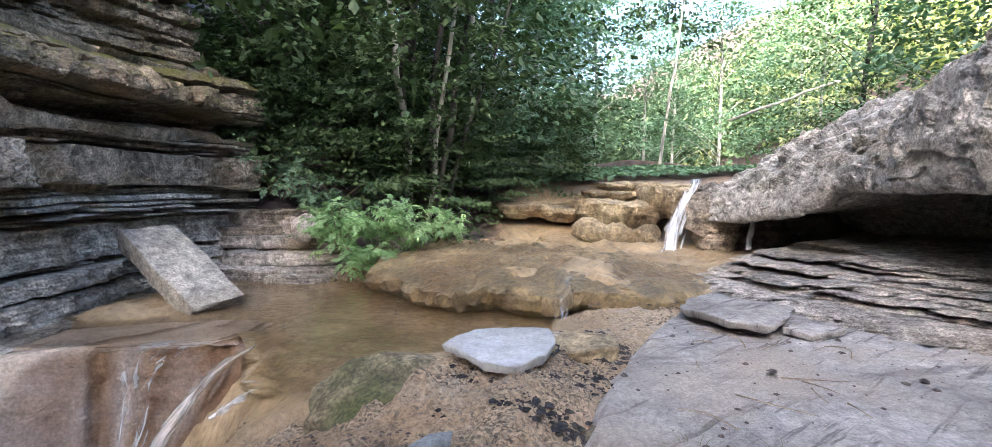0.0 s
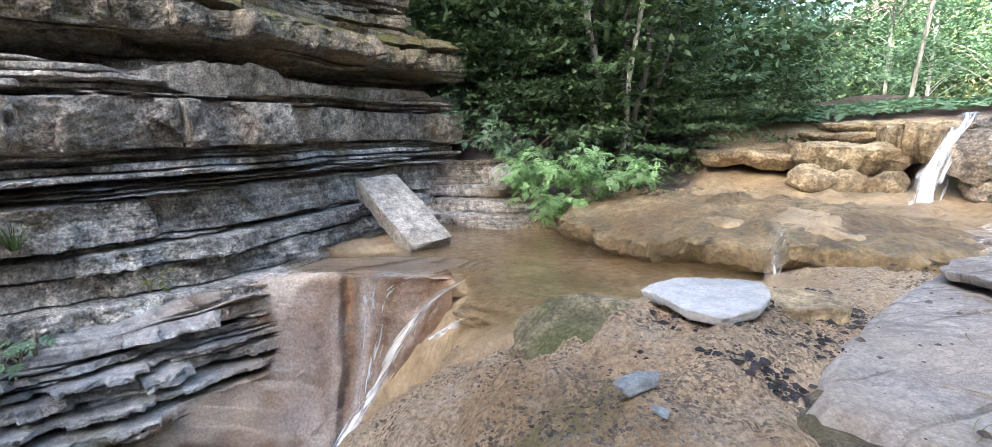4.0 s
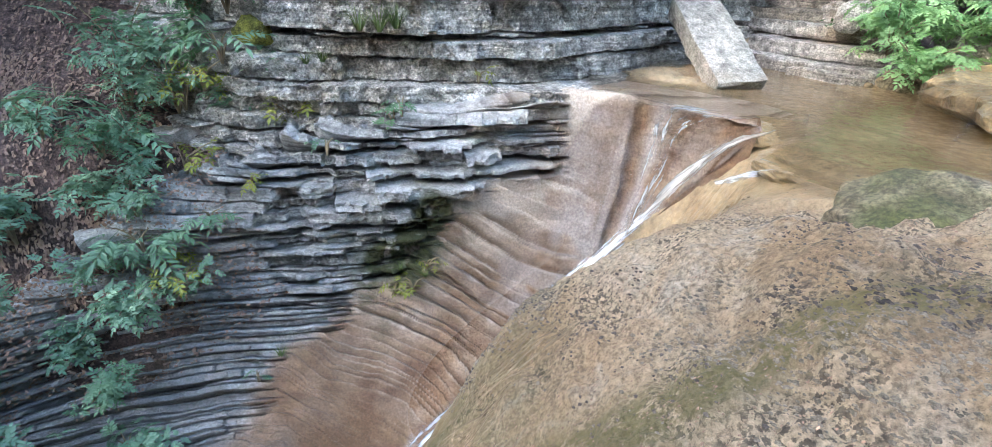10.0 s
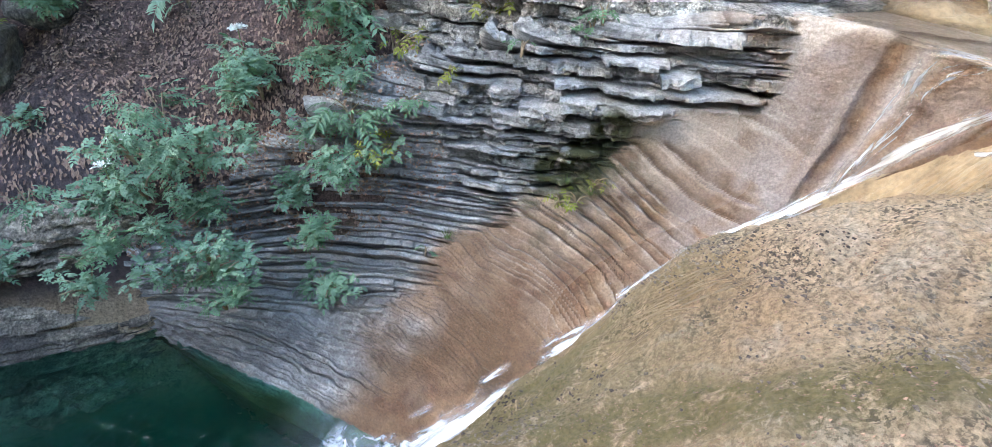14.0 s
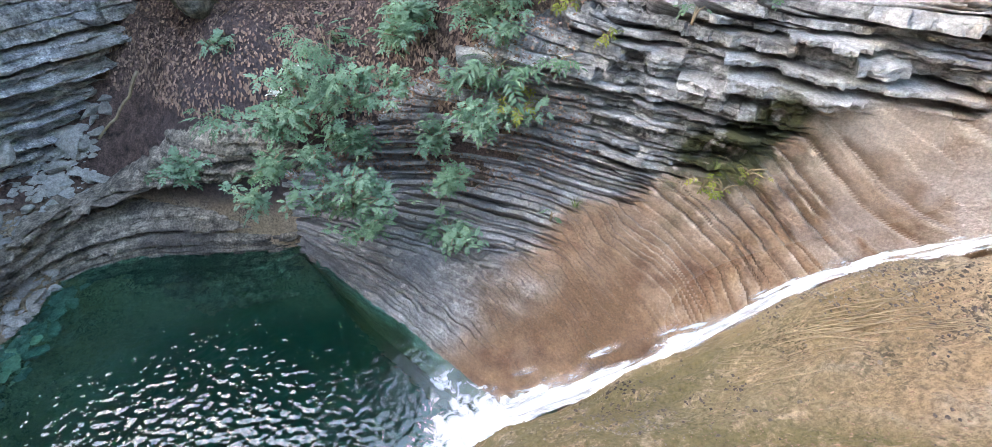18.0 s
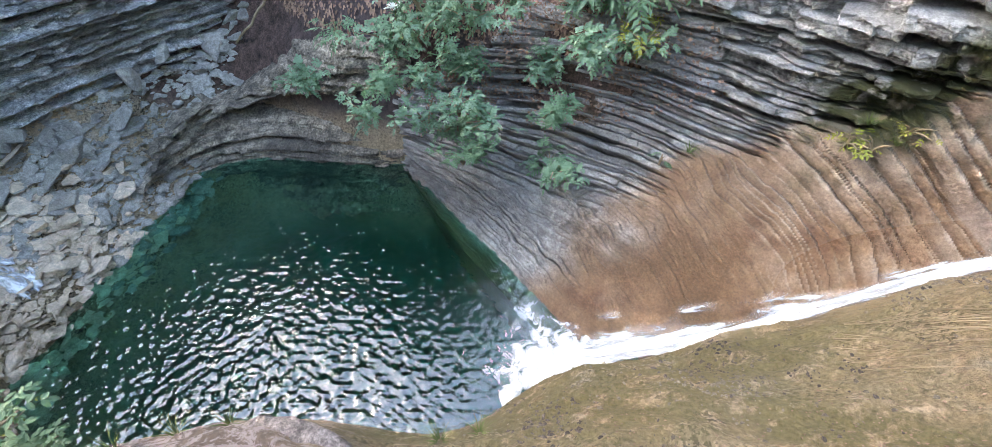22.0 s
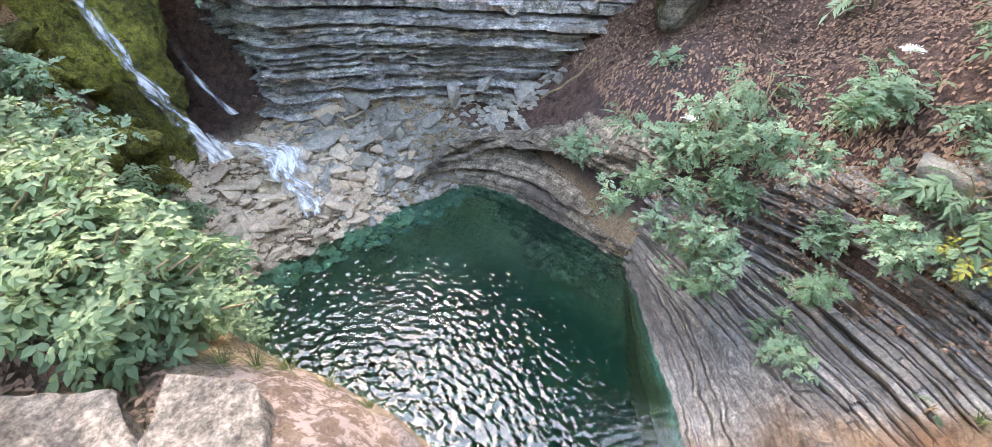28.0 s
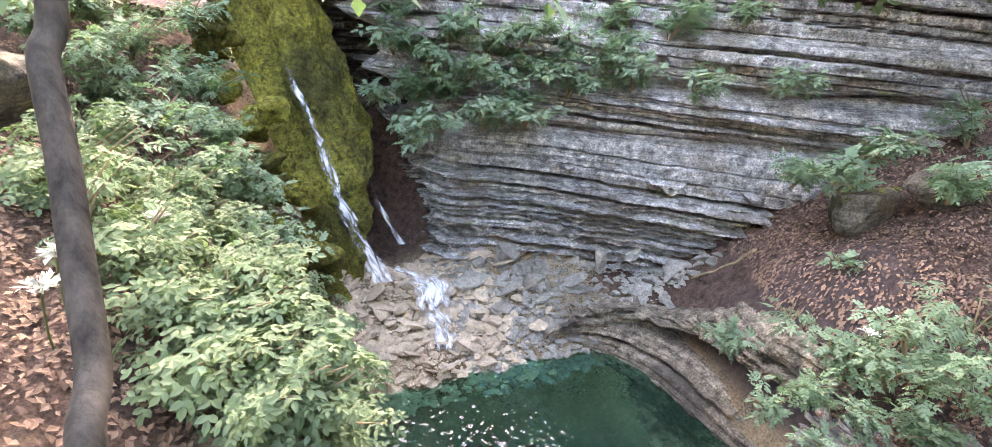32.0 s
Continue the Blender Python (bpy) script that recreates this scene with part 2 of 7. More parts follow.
lean_rock = rock_material("lean_rock", (0.36, 0.335, 0.29), (0.52, 0.48, 0.42), band=False, tint=(0.36, 0.3, 0.22), grain=12, speckle=0.75, lichen=0.4)
ledge_rock = rock_material("ledge_rock", (0.23, 0.2, 0.175), (0.42, 0.38, 0.34), tint=(0.3, 0.225, 0.14), tint_at=(0.5, 0.7), grain=12)
boulder_rock = rock_material("boulder_rock", (0.34, 0.31, 0.28), (0.52, 0.49, 0.45), band=False, tint=(0.36, 0.3, 0.22), grain=12, speckle=0.95, lichen=0.3)
tan_rock = rock_material("tan_rock", (0.23, 0.165, 0.09), (0.46, 0.37, 0.235), band=False, tint=(0.16, 0.105, 0.05), tint_at=(0.55, 0.7), grain=7, speckle=0.85)
wet_rock = rock_material("wet_rock", (0.16, 0.115, 0.052), (0.3, 0.225, 0.12), band=False, tint=(0.13, 0.08, 0.035), tint_at=(0.5, 0.65), grain=6, speckle=0.7, rough=0.35)
rubble_rock = rock_material("rubble_rock", (0.36, 0.335, 0.3), (0.6, 0.565, 0.51), band=False, tint=(0.34, 0.27, 0.2), grain=12, speckle=0.5)
beach_rock = rock_material("beach_rock", (0.88, 0.68, 0.49), (0.86, 0.71, 0.55), band=False, tint=(0.6, 0.44, 0.31), grain=9, speckle=0.35)
mossy_stone = rock_material("mossy_stone", (0.22, 0.17, 0.1), (0.4, 0.33, 0.225), band=False, tint=(0.062, 0.072, 0.018), tint_at=(0.42, 0.54), grain=9)
block_rock = rock_material("block_rock", (0.23, 0.205, 0.18), (0.38, 0.345, 0.305), band=False, tint=(0.22, 0.18, 0.13), grain=10)
rim_rock = rock_material("rim_rock", (0.12, 0.1, 0.08), (0.34, 0.285, 0.22), tint=(0.07, 0.06, 0.052), tint_at=(0.5, 0.68))
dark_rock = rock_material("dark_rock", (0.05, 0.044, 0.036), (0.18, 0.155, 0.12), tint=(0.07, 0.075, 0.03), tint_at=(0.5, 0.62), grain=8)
moss_rock = rock_material("moss_rock", (0.1, 0.1, 0.018), (0.32, 0.305, 0.05), band=False, tint=(0.1, 0.08, 0.03), tint_at=(0.6, 0.76), grain=18, rough=0.95)
pale_stone = rock_material("pale_stone", (0.44, 0.45, 0.46), (0.62, 0.63, 0.65), band=False, grain=11, speckle=0.3)
pink_rock = rock_material("pink_rock", (0.2, 0.155, 0.135), (0.5, 0.43, 0.41), band=False, tint=(0.3, 0.22, 0.16), grain=16)
lip_mat = rock_material("lip_rock", (0.4, 0.29, 0.155), (0.44, 0.34, 0.205), band=False, grain=7, speckle=0.5, rough=0.3)
blue_stone = rock_material("blue_stone", (0.22, 0.25, 0.28), (0.38, 0.42, 0.45), band=False, grain=14, speckle=0.5)


def ground_material():
    m, t, b = material("ground")
    rockc = mix(t, ramp(t, noise_at(t, 1.3, 6), (0.3, 0.0), (0.7, 1.0)), (0.32, 0.22, 0.125), (0.54, 0.425, 0.295))
    rockc = mix(t, ramp(t, noise_at(t, 2.1, 8, rough=0.65, distort=0.5), (0.52, 0.0), (0.66, 0.6)), rockc, (0.46, 0.42, 0.36))
    rockc = mix(t, ramp(t, noise_at(t, 1.7, 9, rough=0.7, distort=0.9), (0.54, 0.0), (0.66, 0.55)), rockc, (0.18, 0.13, 0.075))
    crumbs = times(t, ramp(t, noise_at(t, 48, 4, rough=0.6), (0.5, 0.0), (0.56, 1.0)), ramp(t, noise_at(t, 2.6, 7, rough=0.65), (0.46, 0.0), (0.58, 0.85)))
    rockc = mix(t, crumbs, rockc, (0.06, 0.048, 0.034))
    rockc = mix(t, ramp(t, noise_at(t, 11, 9, rough=0.78, distort=1.0), (0.59, 0.0), (0.63, 0.6)), rockc, (0.1, 0.08, 0.055))
    rockc = mix(t, 0.9, rockc, ramp(t, noise_at(t, 38, 8, rough=0.8), (0.38, 0.42), (0.5, 1.0), (0.62, 1.5)), "MULTIPLY")
    rockc = mix(t, times(t, mark(t, "pale"), 0.75), rockc, mix(t, noise_at(t, 22, 8, rough=0.75), (0.07, 0.05, 0.042), (0.3, 0.22, 0.19)))
    pink = times(t, mark(t, "pale"), ramp(t, noise_at(t, 16, 9, rough=0.75), (0.48, 0.0), (0.55, 1.0)))
    rockc = mix(t, times(t, pink, 0.85), rockc, (0.58, 0.48, 0.46))
    green = times(t, mark(t, "moss"), ramp(t, noise_at(t, 7, 9, rough=0.75), (0.36, 0.0), (0.48, 0.9)))
    rockc = mix(t, green, rockc, mix(t, noise_at(t, 50, 4), (0.045, 0.042, 0.014), (0.24, 0.2, 0.075)))
    wet = mark(t, "wet")
    bed = mix(t, ramp(t, noise_at(t, 2.0, 7, rough=0.65, distort=0.4), (0.38, 0.0), (0.62, 1.0)), (0.21, 0.148, 0.078), (0.38, 0.285, 0.17))
    bed = mix(t, 0.6, bed, ramp(t, noise_at(t, 16, 7, rough=0.7), (0.35, 0.5), (0.65, 1.4)), "MULTIPLY")
    rockc = mix(t, wet, rockc, bed)
    soil = mix(t, ramp(t, noise_at(t, 9, 8, rough=0.75), (0.35, 0.0), (0.65, 1.0)), (0.034, 0.021, 0.018), (0.22, 0.135, 0.107))
    soil = mix(t, 0.8, soil, ramp(t, noise_at(t, 55, 5, rough=0.7), (0.35, 0.4), (0.65, 1.6)), "MULTIPLY")
    soil = mix(t, times(t, mark(t, "damp"), 0.8), soil, mix(t, noise_at(t, 18, 7, rough=0.75), (0.028, 0.021, 0.024), (0.13, 0.1, 0.105)))
    c = mix(t, mark(t, "soil"), rockc, soil)
    deep = mark(t, "deep")
    c = mix(t, deep, c, mix(t, ramp(t, deep, (0.5, 0.0), (1.0, 1.0)), (0.06, 0.16, 0.12), (0.004, 0.085, 0.07)))
    t.links.new(c, b.inputs["Base Color"])
    t.links.new(times(t, times(t, wet, -0.45), 0.88, "ADD"), b.inputs["Roughness"])
    h = times(t, noise_at(t, 7, 12, rough=0.82), times(t, noise_at(t, 60, 6, rough=0.75), 0.6), "ADD")
    dry = ramp(t, wet, (0.0, 1.0), (1.0, 0.25))
    bump(t, b, times(t, h, dry), 1.0, 0.06)
    return m


ground_mat = ground_material()


def water_material(name, tint, rough, wave, strength, clear=True, gloss=0.0):
    m, t, b = material(name)
    b.inputs["Base Color"].default_value = (*tint, 1)
    b.inputs["Roughness"].default_value = rough
    b.inputs["IOR"].default_value = 1.4
    if clear:
        b.inputs["Transmission Weight"].default_value = 1.0
    n1 = noise_at(t, wave, 3, stretch=(1.0, 1.0, 1.0), distort=0.6)
    bump(t, b, n1, strength, 0.05)
    if gloss:
        b.inputs["Coat Weight"].default_value = 1.0
        b.inputs["Coat Roughness"].default_value = rough
        b.inputs["Coat IOR"].default_value = gloss
        t.links.new(b.inputs["Normal"].links[0].from_socket, b.inputs["Coat Normal"])
    return m


pool_water = water_material("pool_water", (0.24, 0.82, 0.66), 0.01, 22.0, 0.05, gloss=1.58)
stream_water = water_material("stream_water", (0.97, 0.93, 0.84), 0.05, 5.0, 0.25)


def foam_material():
    m, t, b = material("foam")
    flow = t.nodes.new("ShaderNodeCombineXYZ")
    t.links.new(mark(t, "along"), flow.inputs[0])
    t.links.new(mark(t, "across"), flow.inputs[1])
    strands = t.nodes.new("ShaderNodeTexNoise")
    for key, val in (("Scale", 1.0), ("Detail", 7.0), ("Roughness", 0.62), ("Distortion", 0.7)):
        strands.inputs[key].default_value = val
    t.links.new(flow.outputs[0], strands.inputs["Vector"])
    strand = strands.outputs["Fac"]
    c = mix(t, ramp(t, strand, (0.35, 0.0), (0.6, 1.0)), (0.3, 0.32, 0.35), (0.78, 0.8, 0.83))
    t.links.new(c, b.inputs["Base Color"])
    b.inputs["Roughness"].default_value = 0.35
    b.inputs["Subsurface Weight"].default_value = 0.0
    lace = ramp(t, times(t, strand, mark(t, "thick"), "ADD"), (0.56, 0.0), (0.86, 1.0))
    t.links.new(lace, b.inputs["Alpha"])
    bump(t, b, strand, 0.5, 0.03)
    return m


foam = foam_material()


def leaf_material(name, dark, light, glossy=0.62, through=0.35):
    m, t, b = material(name)
    info = t.nodes.new("ShaderNodeObjectInfo")
    geo = t.nodes.new("ShaderNodeNewGeometry")
    r = times(t, times(t, info.outputs["Random"], 0.4), times(t, geo.outputs["Random Per Island"], 0.6), "ADD")
    c = mix(t, r, dark, light)
    c = mix(t, ramp(t, noise_at(t, 1.2, 3), (0.4, 0.0), (0.65, 0.5)), c, tuple(v * 0.6 for v in light))
    t.links.new(c, b.inputs["Base Color"])
    b.inputs["Roughness"].default_value = glossy
    tr = t.nodes.new("ShaderNodeBsdfTranslucent")
    t.links.new(mix(t, 1.0, c, (0.85, 1.0, 0.55), "MULTIPLY"), tr.inputs[0])
    sh = t.nodes.new("ShaderNodeMixShader")
    sh.inputs[0].default_value = through
    out = t.nodes["Material Output"]
    t.links.new(b.outputs[0], sh.inputs[1])
    t.links.new(tr.outputs[0], sh.inputs[2])
    t.links.new(sh.outputs[0], out.inputs[0])
    return m


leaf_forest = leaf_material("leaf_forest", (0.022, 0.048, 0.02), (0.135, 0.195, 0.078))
# far hill leaves: sunshine and haze put into a much paler leaf colour
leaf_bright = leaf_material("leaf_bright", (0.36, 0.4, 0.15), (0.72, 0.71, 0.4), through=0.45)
leaf_elder = leaf_material("leaf_elder", (0.07, 0.145, 0.08), (0.39, 0.54, 0.38))
leaf_slope = leaf_material("leaf_slope", (0.055, 0.12, 0.052), (0.26, 0.36, 0.21))
leaf_light = leaf_material("leaf_light", (0.075, 0.15, 0.075), (0.27, 0.4, 0.255))
leaf_fresh = leaf_material("leaf_fresh", (0.12, 0.24, 0.09), (0.42, 0.6, 0.3))
leaf_yellow = leaf_material("leaf_yellow", (0.16, 0.2, 0.03), (0.4, 0.38, 0.07))
leaf_dead = leaf_material("leaf_dead", (0.1, 0.055, 0.04), (0.44, 0.28, 0.2), glossy=0.7, through=0.1)
grass_green = leaf_material("grass_green", (0.08, 0.12, 0.035), (0.21, 0.24, 0.09))


def bark_material(name, dark, light):
    m, t, b = material(name)
    c = mix(t, ramp(t, noise_at(t, 7, 8, stretch=(1, 1, 0.35), rough=0.7), (0.35, 0.0), (0.65, 1.0)), dark, light)
    t.links.new(c, b.inputs["Base Color"])
    b.inputs["Roughness"].default_value = 0.9
    bump(t, b, noise_at(t, 22, 8, stretch=(1, 1, 0.3)), 0.6, 0.02)
    return m


bark_dark = bark_material("bark_dark", (0.02, 0.017, 0.014), (0.09, 0.08, 0.07))
bark_near = bark_material("bark_near", (0.008, 0.007, 0.006), (0.1, 0.088, 0.075))
bark_pale = bark_material("bark_pale", (0.2, 0.19, 0.16), (0.5, 0.48, 0.42))
twig_mat = bark_material("twig", (0.12, 0.085, 0.05), (0.34, 0.27, 0.17))
flower_mat, _t, _b = material("flower")
_b.inputs["Base Color"].default_value = (0.75, 0.76, 0.68, 1)

# ---- the land ----
POOL, UPPER, APRON = 0.0, 3.3, 3.6
# heights of the rock and earth: x, y, z
HERE = [(0, -0.3, 2.8), (-0.35, -0.85, 2.6), (0.2, -1.5, 2.55), (0.7, 0.3, 2.95), (0.1, 0.8, 2.98), (-0.55, 0.35, 2.55), (-0.75, -0.3, 2.05), (-0.62, -1.05, 2.35), (-0.5, -1.75, 2.1), (1.4, -0.5, 3.1), (1.3, 0.9, 3.15)]
DOME = [(-1.0, 1.64, 2.88), (-1.3, 1.2, 2.15), (-1.38, 0.0, 1.42), (-1.52, 0.45, 1.38), (-1.72, 0.9, 1.48), (-1.84, 1.5, 1.68), (-2.0, 2.1, 1.74), (-0.5, 1.85, 3.18), (-0.16, 1.72, 3.54), (0.16, 1.87, 3.66), (0.2, 1.64, 3.64), (0.03, 1.58, 3.47), (0.15, 2.2, 3.62), (-0.55, 2.08, 3.31), (-0.26, 2.5, 3.46), (-0.63, 2.38, 3.36), (-0.87, 1.82, 3.03), (-0.75, 2.6, 3.2), (-0.95, 2.9, 3.15), (-1.3, 3.2, 2.86), (-1.75, 2.9, 2.1), (-0.9, 0.7, 2.35), (0.35, 2.9, 3.61), (0.2, 3.1, 3.58), (0.9, 2.2, 3.2), (0.9, 3.4, 3.45)]
STREAM = [(-2.9, 4.3, 3.15), (-2.1, 4.6, 3.15), (-1.1, 5.6, 3.15), (-1.75, 4.6, 3.13), (-1.4, 4.15, 3.19), (-1.2, 3.9, 3.2), (-0.7, 3.7, 3.2), (-0.6, 4.6, 3.2), (0.6, 4.1, 3.3), (1.4, 4.0, 3.45), (-2.6, 6.0, 3.2), (-1.6, 6.6, 3.35), (-1.0, 7.0, 3.6)]
LOW = [(-2.4, 3.4, 0.6), (-2.4, 2.2, 0.0), (-2.3, 1.2, -0.5), (-2.2, 0.2, -1.0), (-1.9, -0.6, -1.3), (-1.2, -0.9, 0.3), (-1.1, -2.2, 0.1), (-0.6, -3.6, 0.1), (-2.6, -1.6, -2.2), (-2.2, -2.8, -2.0), (-3.3, -2.6, -1.8), (-3.6, 0.8, -0.6), (-4.0, -1.2, -0.9)]
SHORE = [(-0.8, -4.4, 0.02), (-1.7, -4.6, 0.0), (-2.85, -4.65, 0.0), (-4.0, -4.45, 0.0), (-4.2, -3.4, -0.35), (-3.2, -4.1, -0.4), (-1.6, -4.0, -1.0), (-0.8, -5.2, 0.35), (-1.7, -5.4, 0.4), (-2.6, -5.6, 0.5), (-3.7, -5.2, 0.5), (-1.3, -6.3, 0.7), (-2.3, -6.6, 0.7), (-4.6, -5.0, 0.6), (-5.4, -4.4, 1.1), (-1.6, -7.6, 1.0)]
SLOPE = [(-0.05, -3.0, 2.2), (0.3, -2.4, 2.6), (0.1, -4.2, 1.9), (0.3, -5.2, 2.0), (1.0, -3.0, 3.0), (1.4, -5.0, 3.1), (0.9, -6.8, 3.0), (2.5, -2.0, 3.6), (3.0, -5.0, 4.3)]
BANK = [(-5.2, -1.0, 1.85), (-5.0, 0.2, 2.3), (-5.0, -2.2, 1.6), (-5.1, -3.0, 1.45), (-5.9, -1.6, 2.2), (-6.0, -2.9, 2.1), (-6.6, -0.5, 2.9), (-5.6, 0.8, 2.9), (-7.4, -1.8, 2.9), (-8.6, -2.6, 3.6), (-7.2, -3.2, 2.6), (-8.0, 0.2, 3.9), (-6.2, 1.6, 3.6), (-4.3, 3.4, 2.8), (-4.2, 5.2, 2.9)]
UPSTREAM = [(0.0, 7.6, 3.6), (1.4, 7.2, 3.6), (2.4, 6.6, 3.58), (3.2, 5.4, 3.6), (3.9, 4.3, 3.65), (2.5, 3.4, 3.2), (4.4, 6.6, 3.8), (2.2, 1.6, 3.2), (4.2, 2.2, 3.4), (0.8, 9.6, 4.1), (3.2, 9.2, 4.3), (-1.2, 9.0, 4.3), (-3.0, 8.4, 5.0), (-2.2, 7.6, 4.2), (-0.6, 8.2, 3.8)]
BACK = [(-3.2, -8.0, 3.4), (-5.6, -7.0, 3.4), (-7.6, -5.6, 3.6), (0.6, -8.6, 3.2), (-1.2, -8.6, 2.6), (2.6, -8.0, 4.4), (4.4, -2.0, 4.6), (4.6, 0.4, 4.4), (-8.4, 2.6, 5.0)]
CONTROL = np.array(HERE + DOME + STREAM + LOW + SHORE + SLOPE + BANK + UPSTREAM + BACK, float)


def tps_kernel(a, b):
    r2 = ((a[:, None] - b[None]) ** 2).sum(-1)
    return 0.5 * r2 * np.log(r2 + 1e-9)


def tps_fit(c):
    n = len(c)
    a = np.zeros((n + 3, n + 3))
    a[:n, :n] = tps_kernel(c[:, :2], c[:, :2]) + 0.02 * np.eye(n)
    a[:n, n], a[:n, n + 1:] = 1, c[:, :2]
    a[n:, :n] = a[:n, n:].T
    return np.linalg.solve(a, np.r_[c[:, 2], 0, 0, 0])


TPS = tps_fit(CONTROL)


def near_height(xy):
    return tps_kernel(xy, CONTROL[:, :2]) @ TPS[:-3] + TPS[-3] + xy @ TPS[-2:]


def far_height(x, y):
    """The valley: a floor that climbs upstream, wooded sides, high ground behind the gorge walls, and an unseen ridge
    added to block the sun.
    """
    floor = 4.5 + 0.03 * np.maximum(y - 9, 0)
    left = 1.0 * np.maximum(-3.6 - x - 0.05 * np.maximum(y - 9, 0), 0)
    right = 0.62 * np.maximum(x - 9 - 0.18 * np.maximum(y - 8, 0), 0)
    up = floor + 26 * np.tanh(left / 26) + 48 * np.tanh(right / 48) + 26 * step(60, 190, y)
    side = 3.4 + 0.75 * np.maximum(x - 2.5, 0) + 0.55 * np.maximum(-8.2 - x, 0)
    # last term: the added ridge, out of view, keeping sun off the gorge
    down = 16 * np.tanh(side / 16) + 0.15 * np.clip(-9.0 - y, 0, 31) + 60 * np.tanh(1.0 * np.maximum(-38.0 - y, 0) / 60)
    w = step(-1, 7, y)
    return down * (1 - w) + up * w


def apron_step(x, y):
    """1 on the stepped rock sheet above the upper pool, 0 below its edge."""
    edge = np.interp(x, [-1.6, -1.0, -0.15, 0.9, 1.7, 2.4], [7.0, 5.9, 5.15, 5.0, 4.8, 4.6])
    return step(-0.06, 0.14, y - edge + 0.12 * vnoise(np.stack([x * 2.2, y * 2.2, 0 * x], -1), 5)) * step(-1.8, -0.9, x) * step(4.2, 2.6, x)


def ground_height(x, y):
    xy = np.stack([x, y], -1).reshape(-1, 2)
    inside = step(11.5, 9.2, np.hypot(xy[:, 0] + 1.2, (xy[:, 1] - 0.4) * 0.98))
    z = far_height(xy[:, 0], xy[:, 1])
    m = inside > 0
    zn = near_height(xy[m])
    ap = apron_step(xy[m][:, 0], xy[m][:, 1]) * step(8.5, 7.5, xy[m][:, 1])
    zn = zn * (1 - ap) + (APRON - 0.02 + 0.04 * (xy[m][:, 1] - 5)) * ap
    z[m] = z[m] * (1 - inside[m]) + zn * inside[m]
    return z.reshape(x.shape)


def graded(lo, hi, fine, far, growth=1.13):
    """Even steps from lo to hi, then ever longer ones out to far on both sides."""
    mid = np.arange(lo, hi, fine).tolist()
    out, s = [], fine
    while (out[-1] if out else 0) < far:
        s *= growth
        out.append((out[-1] if out else 0) + s)
    return np.array([lo - v for v in reversed(out)] + mid + [mid[-1] + v for v in out])


def refined(a, lo, hi, fine):
    return np.concatenate([a[a < lo], np.arange(lo, hi, fine), a[a > hi + fine / 2]])


gx, gy = refined(graded(-6.2, 4.6, 0.05, 420), -1.9, 1.0, 0.02), refined(graded(-7.0, 8.0, 0.05, 420), -1.6, 3.6, 0.022)
GX, GY = np.meshgrid(gx, gy, indexing="ij")
GZ = ground_height(GX, GY)
flat = np.stack([GX, GY, GZ], -1)
nearby = step(14, 8, np.hypot(GX, GY))
rough = 0.06 * fbm(flat * 1.6, 4, 3, 0.55) + 0.022 * fbm(flat * 6, 4, 8, 0.65) - 0.03 * np.maximum(0, 0.25 - np.abs(vnoise(flat * 2.6, 14)))
ledges = 0.02 * (np.abs(((GZ + 0.05 * vnoise(flat * 0.8, 4)) * 9) % 1 - 0.5) * 2 - 0.5)
pits = vnoise(flat * 13, 24) * 0.5 + vnoise(flat * 27, 25) * 0.3
cracks = np.maximum(0, 0.12 - np.abs(fbm(flat * 1.9, 3, 26))) / 0.12
scaly = 0.014 * np.floor(3 * (fbm(flat * 2.4, 4, 27, 0.6) + 0.1 * pits))
rough = rough + 0.012 * np.minimum(pits, 0.15) * step(-0.2, 0.5, vnoise(flat * 1.8, 28)) - 0.03 * cracks * step(-0.1, 0.4, vnoise(flat * 0.9, 29)) + scaly
in_water = ((GZ > 2.9) & (GZ < 3.32) & (GX < 0.3) & (GY > 3.2)).astype(float)
GZ2 = GZ + nearby * (rough * (1 - 0.85 * in_water) + ledges * (GZ > 1)) + (1 - nearby) * 0.5 * fbm(flat * 0.15, 3, 2)
deep = step(-0.2, -1.35, GZ2) * (GX < 0) * (GY < 3)
# where water keeps the rock ochre, where moss grows, where earth and leaves lie
wet = np.maximum(step(3.42, 3.3, GZ2) * step(2.9, 3.5, GY) * (GX < 2), apron_step(GX, GY) * step(9, 8, GY))
wet = np.maximum(wet, step(-1.5, -1.8, GX) * step(-0.5, 0, GY) * (GX > -4) * 0.8)
moss_streak = 1.3 * np.exp(-((GX - 0.69 * (GY - 1.9) + 0.15 + 0.08 * vnoise(flat * 2.5, 9)) / 0.16) ** 2) * step(0.6, 1.0, GY) * step(2.3, 1.9, GY)
moss_low = step(3.0, 2.1, GZ2 + 0.25 * vnoise(flat * 2.3, 19)) * step(-0.45, -0.75, GX) * step(-1.1, -0.8, GY) * step(2.4, 1.9, GY) * 0.95
soil = np.maximum(step(-4.2, -4.5, GX) * step(3.5, 1.5, GY) * step(0.3, 0.6, GZ2), step(-0.15, 0.3, GX + 0.1 * vnoise(flat * 2, 1)) * step(-1.7, -2.1, GY) * step(1.0, 1.6, GZ2))
soil = np.maximum(soil, step(6.5, 7.0, GY) * step(-0.4, -1.0, GX))
soil = np.maximum(soil, step(7.3, 7.8, GY) * step(0.5, 0.1, GX))
# soil colour here only darkens the ground inside the cleft
soil = np.maximum(soil, step(-6.5, -6.9, GY) * step(-0.7, -1.1, GX) * step(-3.4, -2.8, GX))
soil = np.maximum(soil, step(9.5, 11.5, np.hypot(GX, GY)))
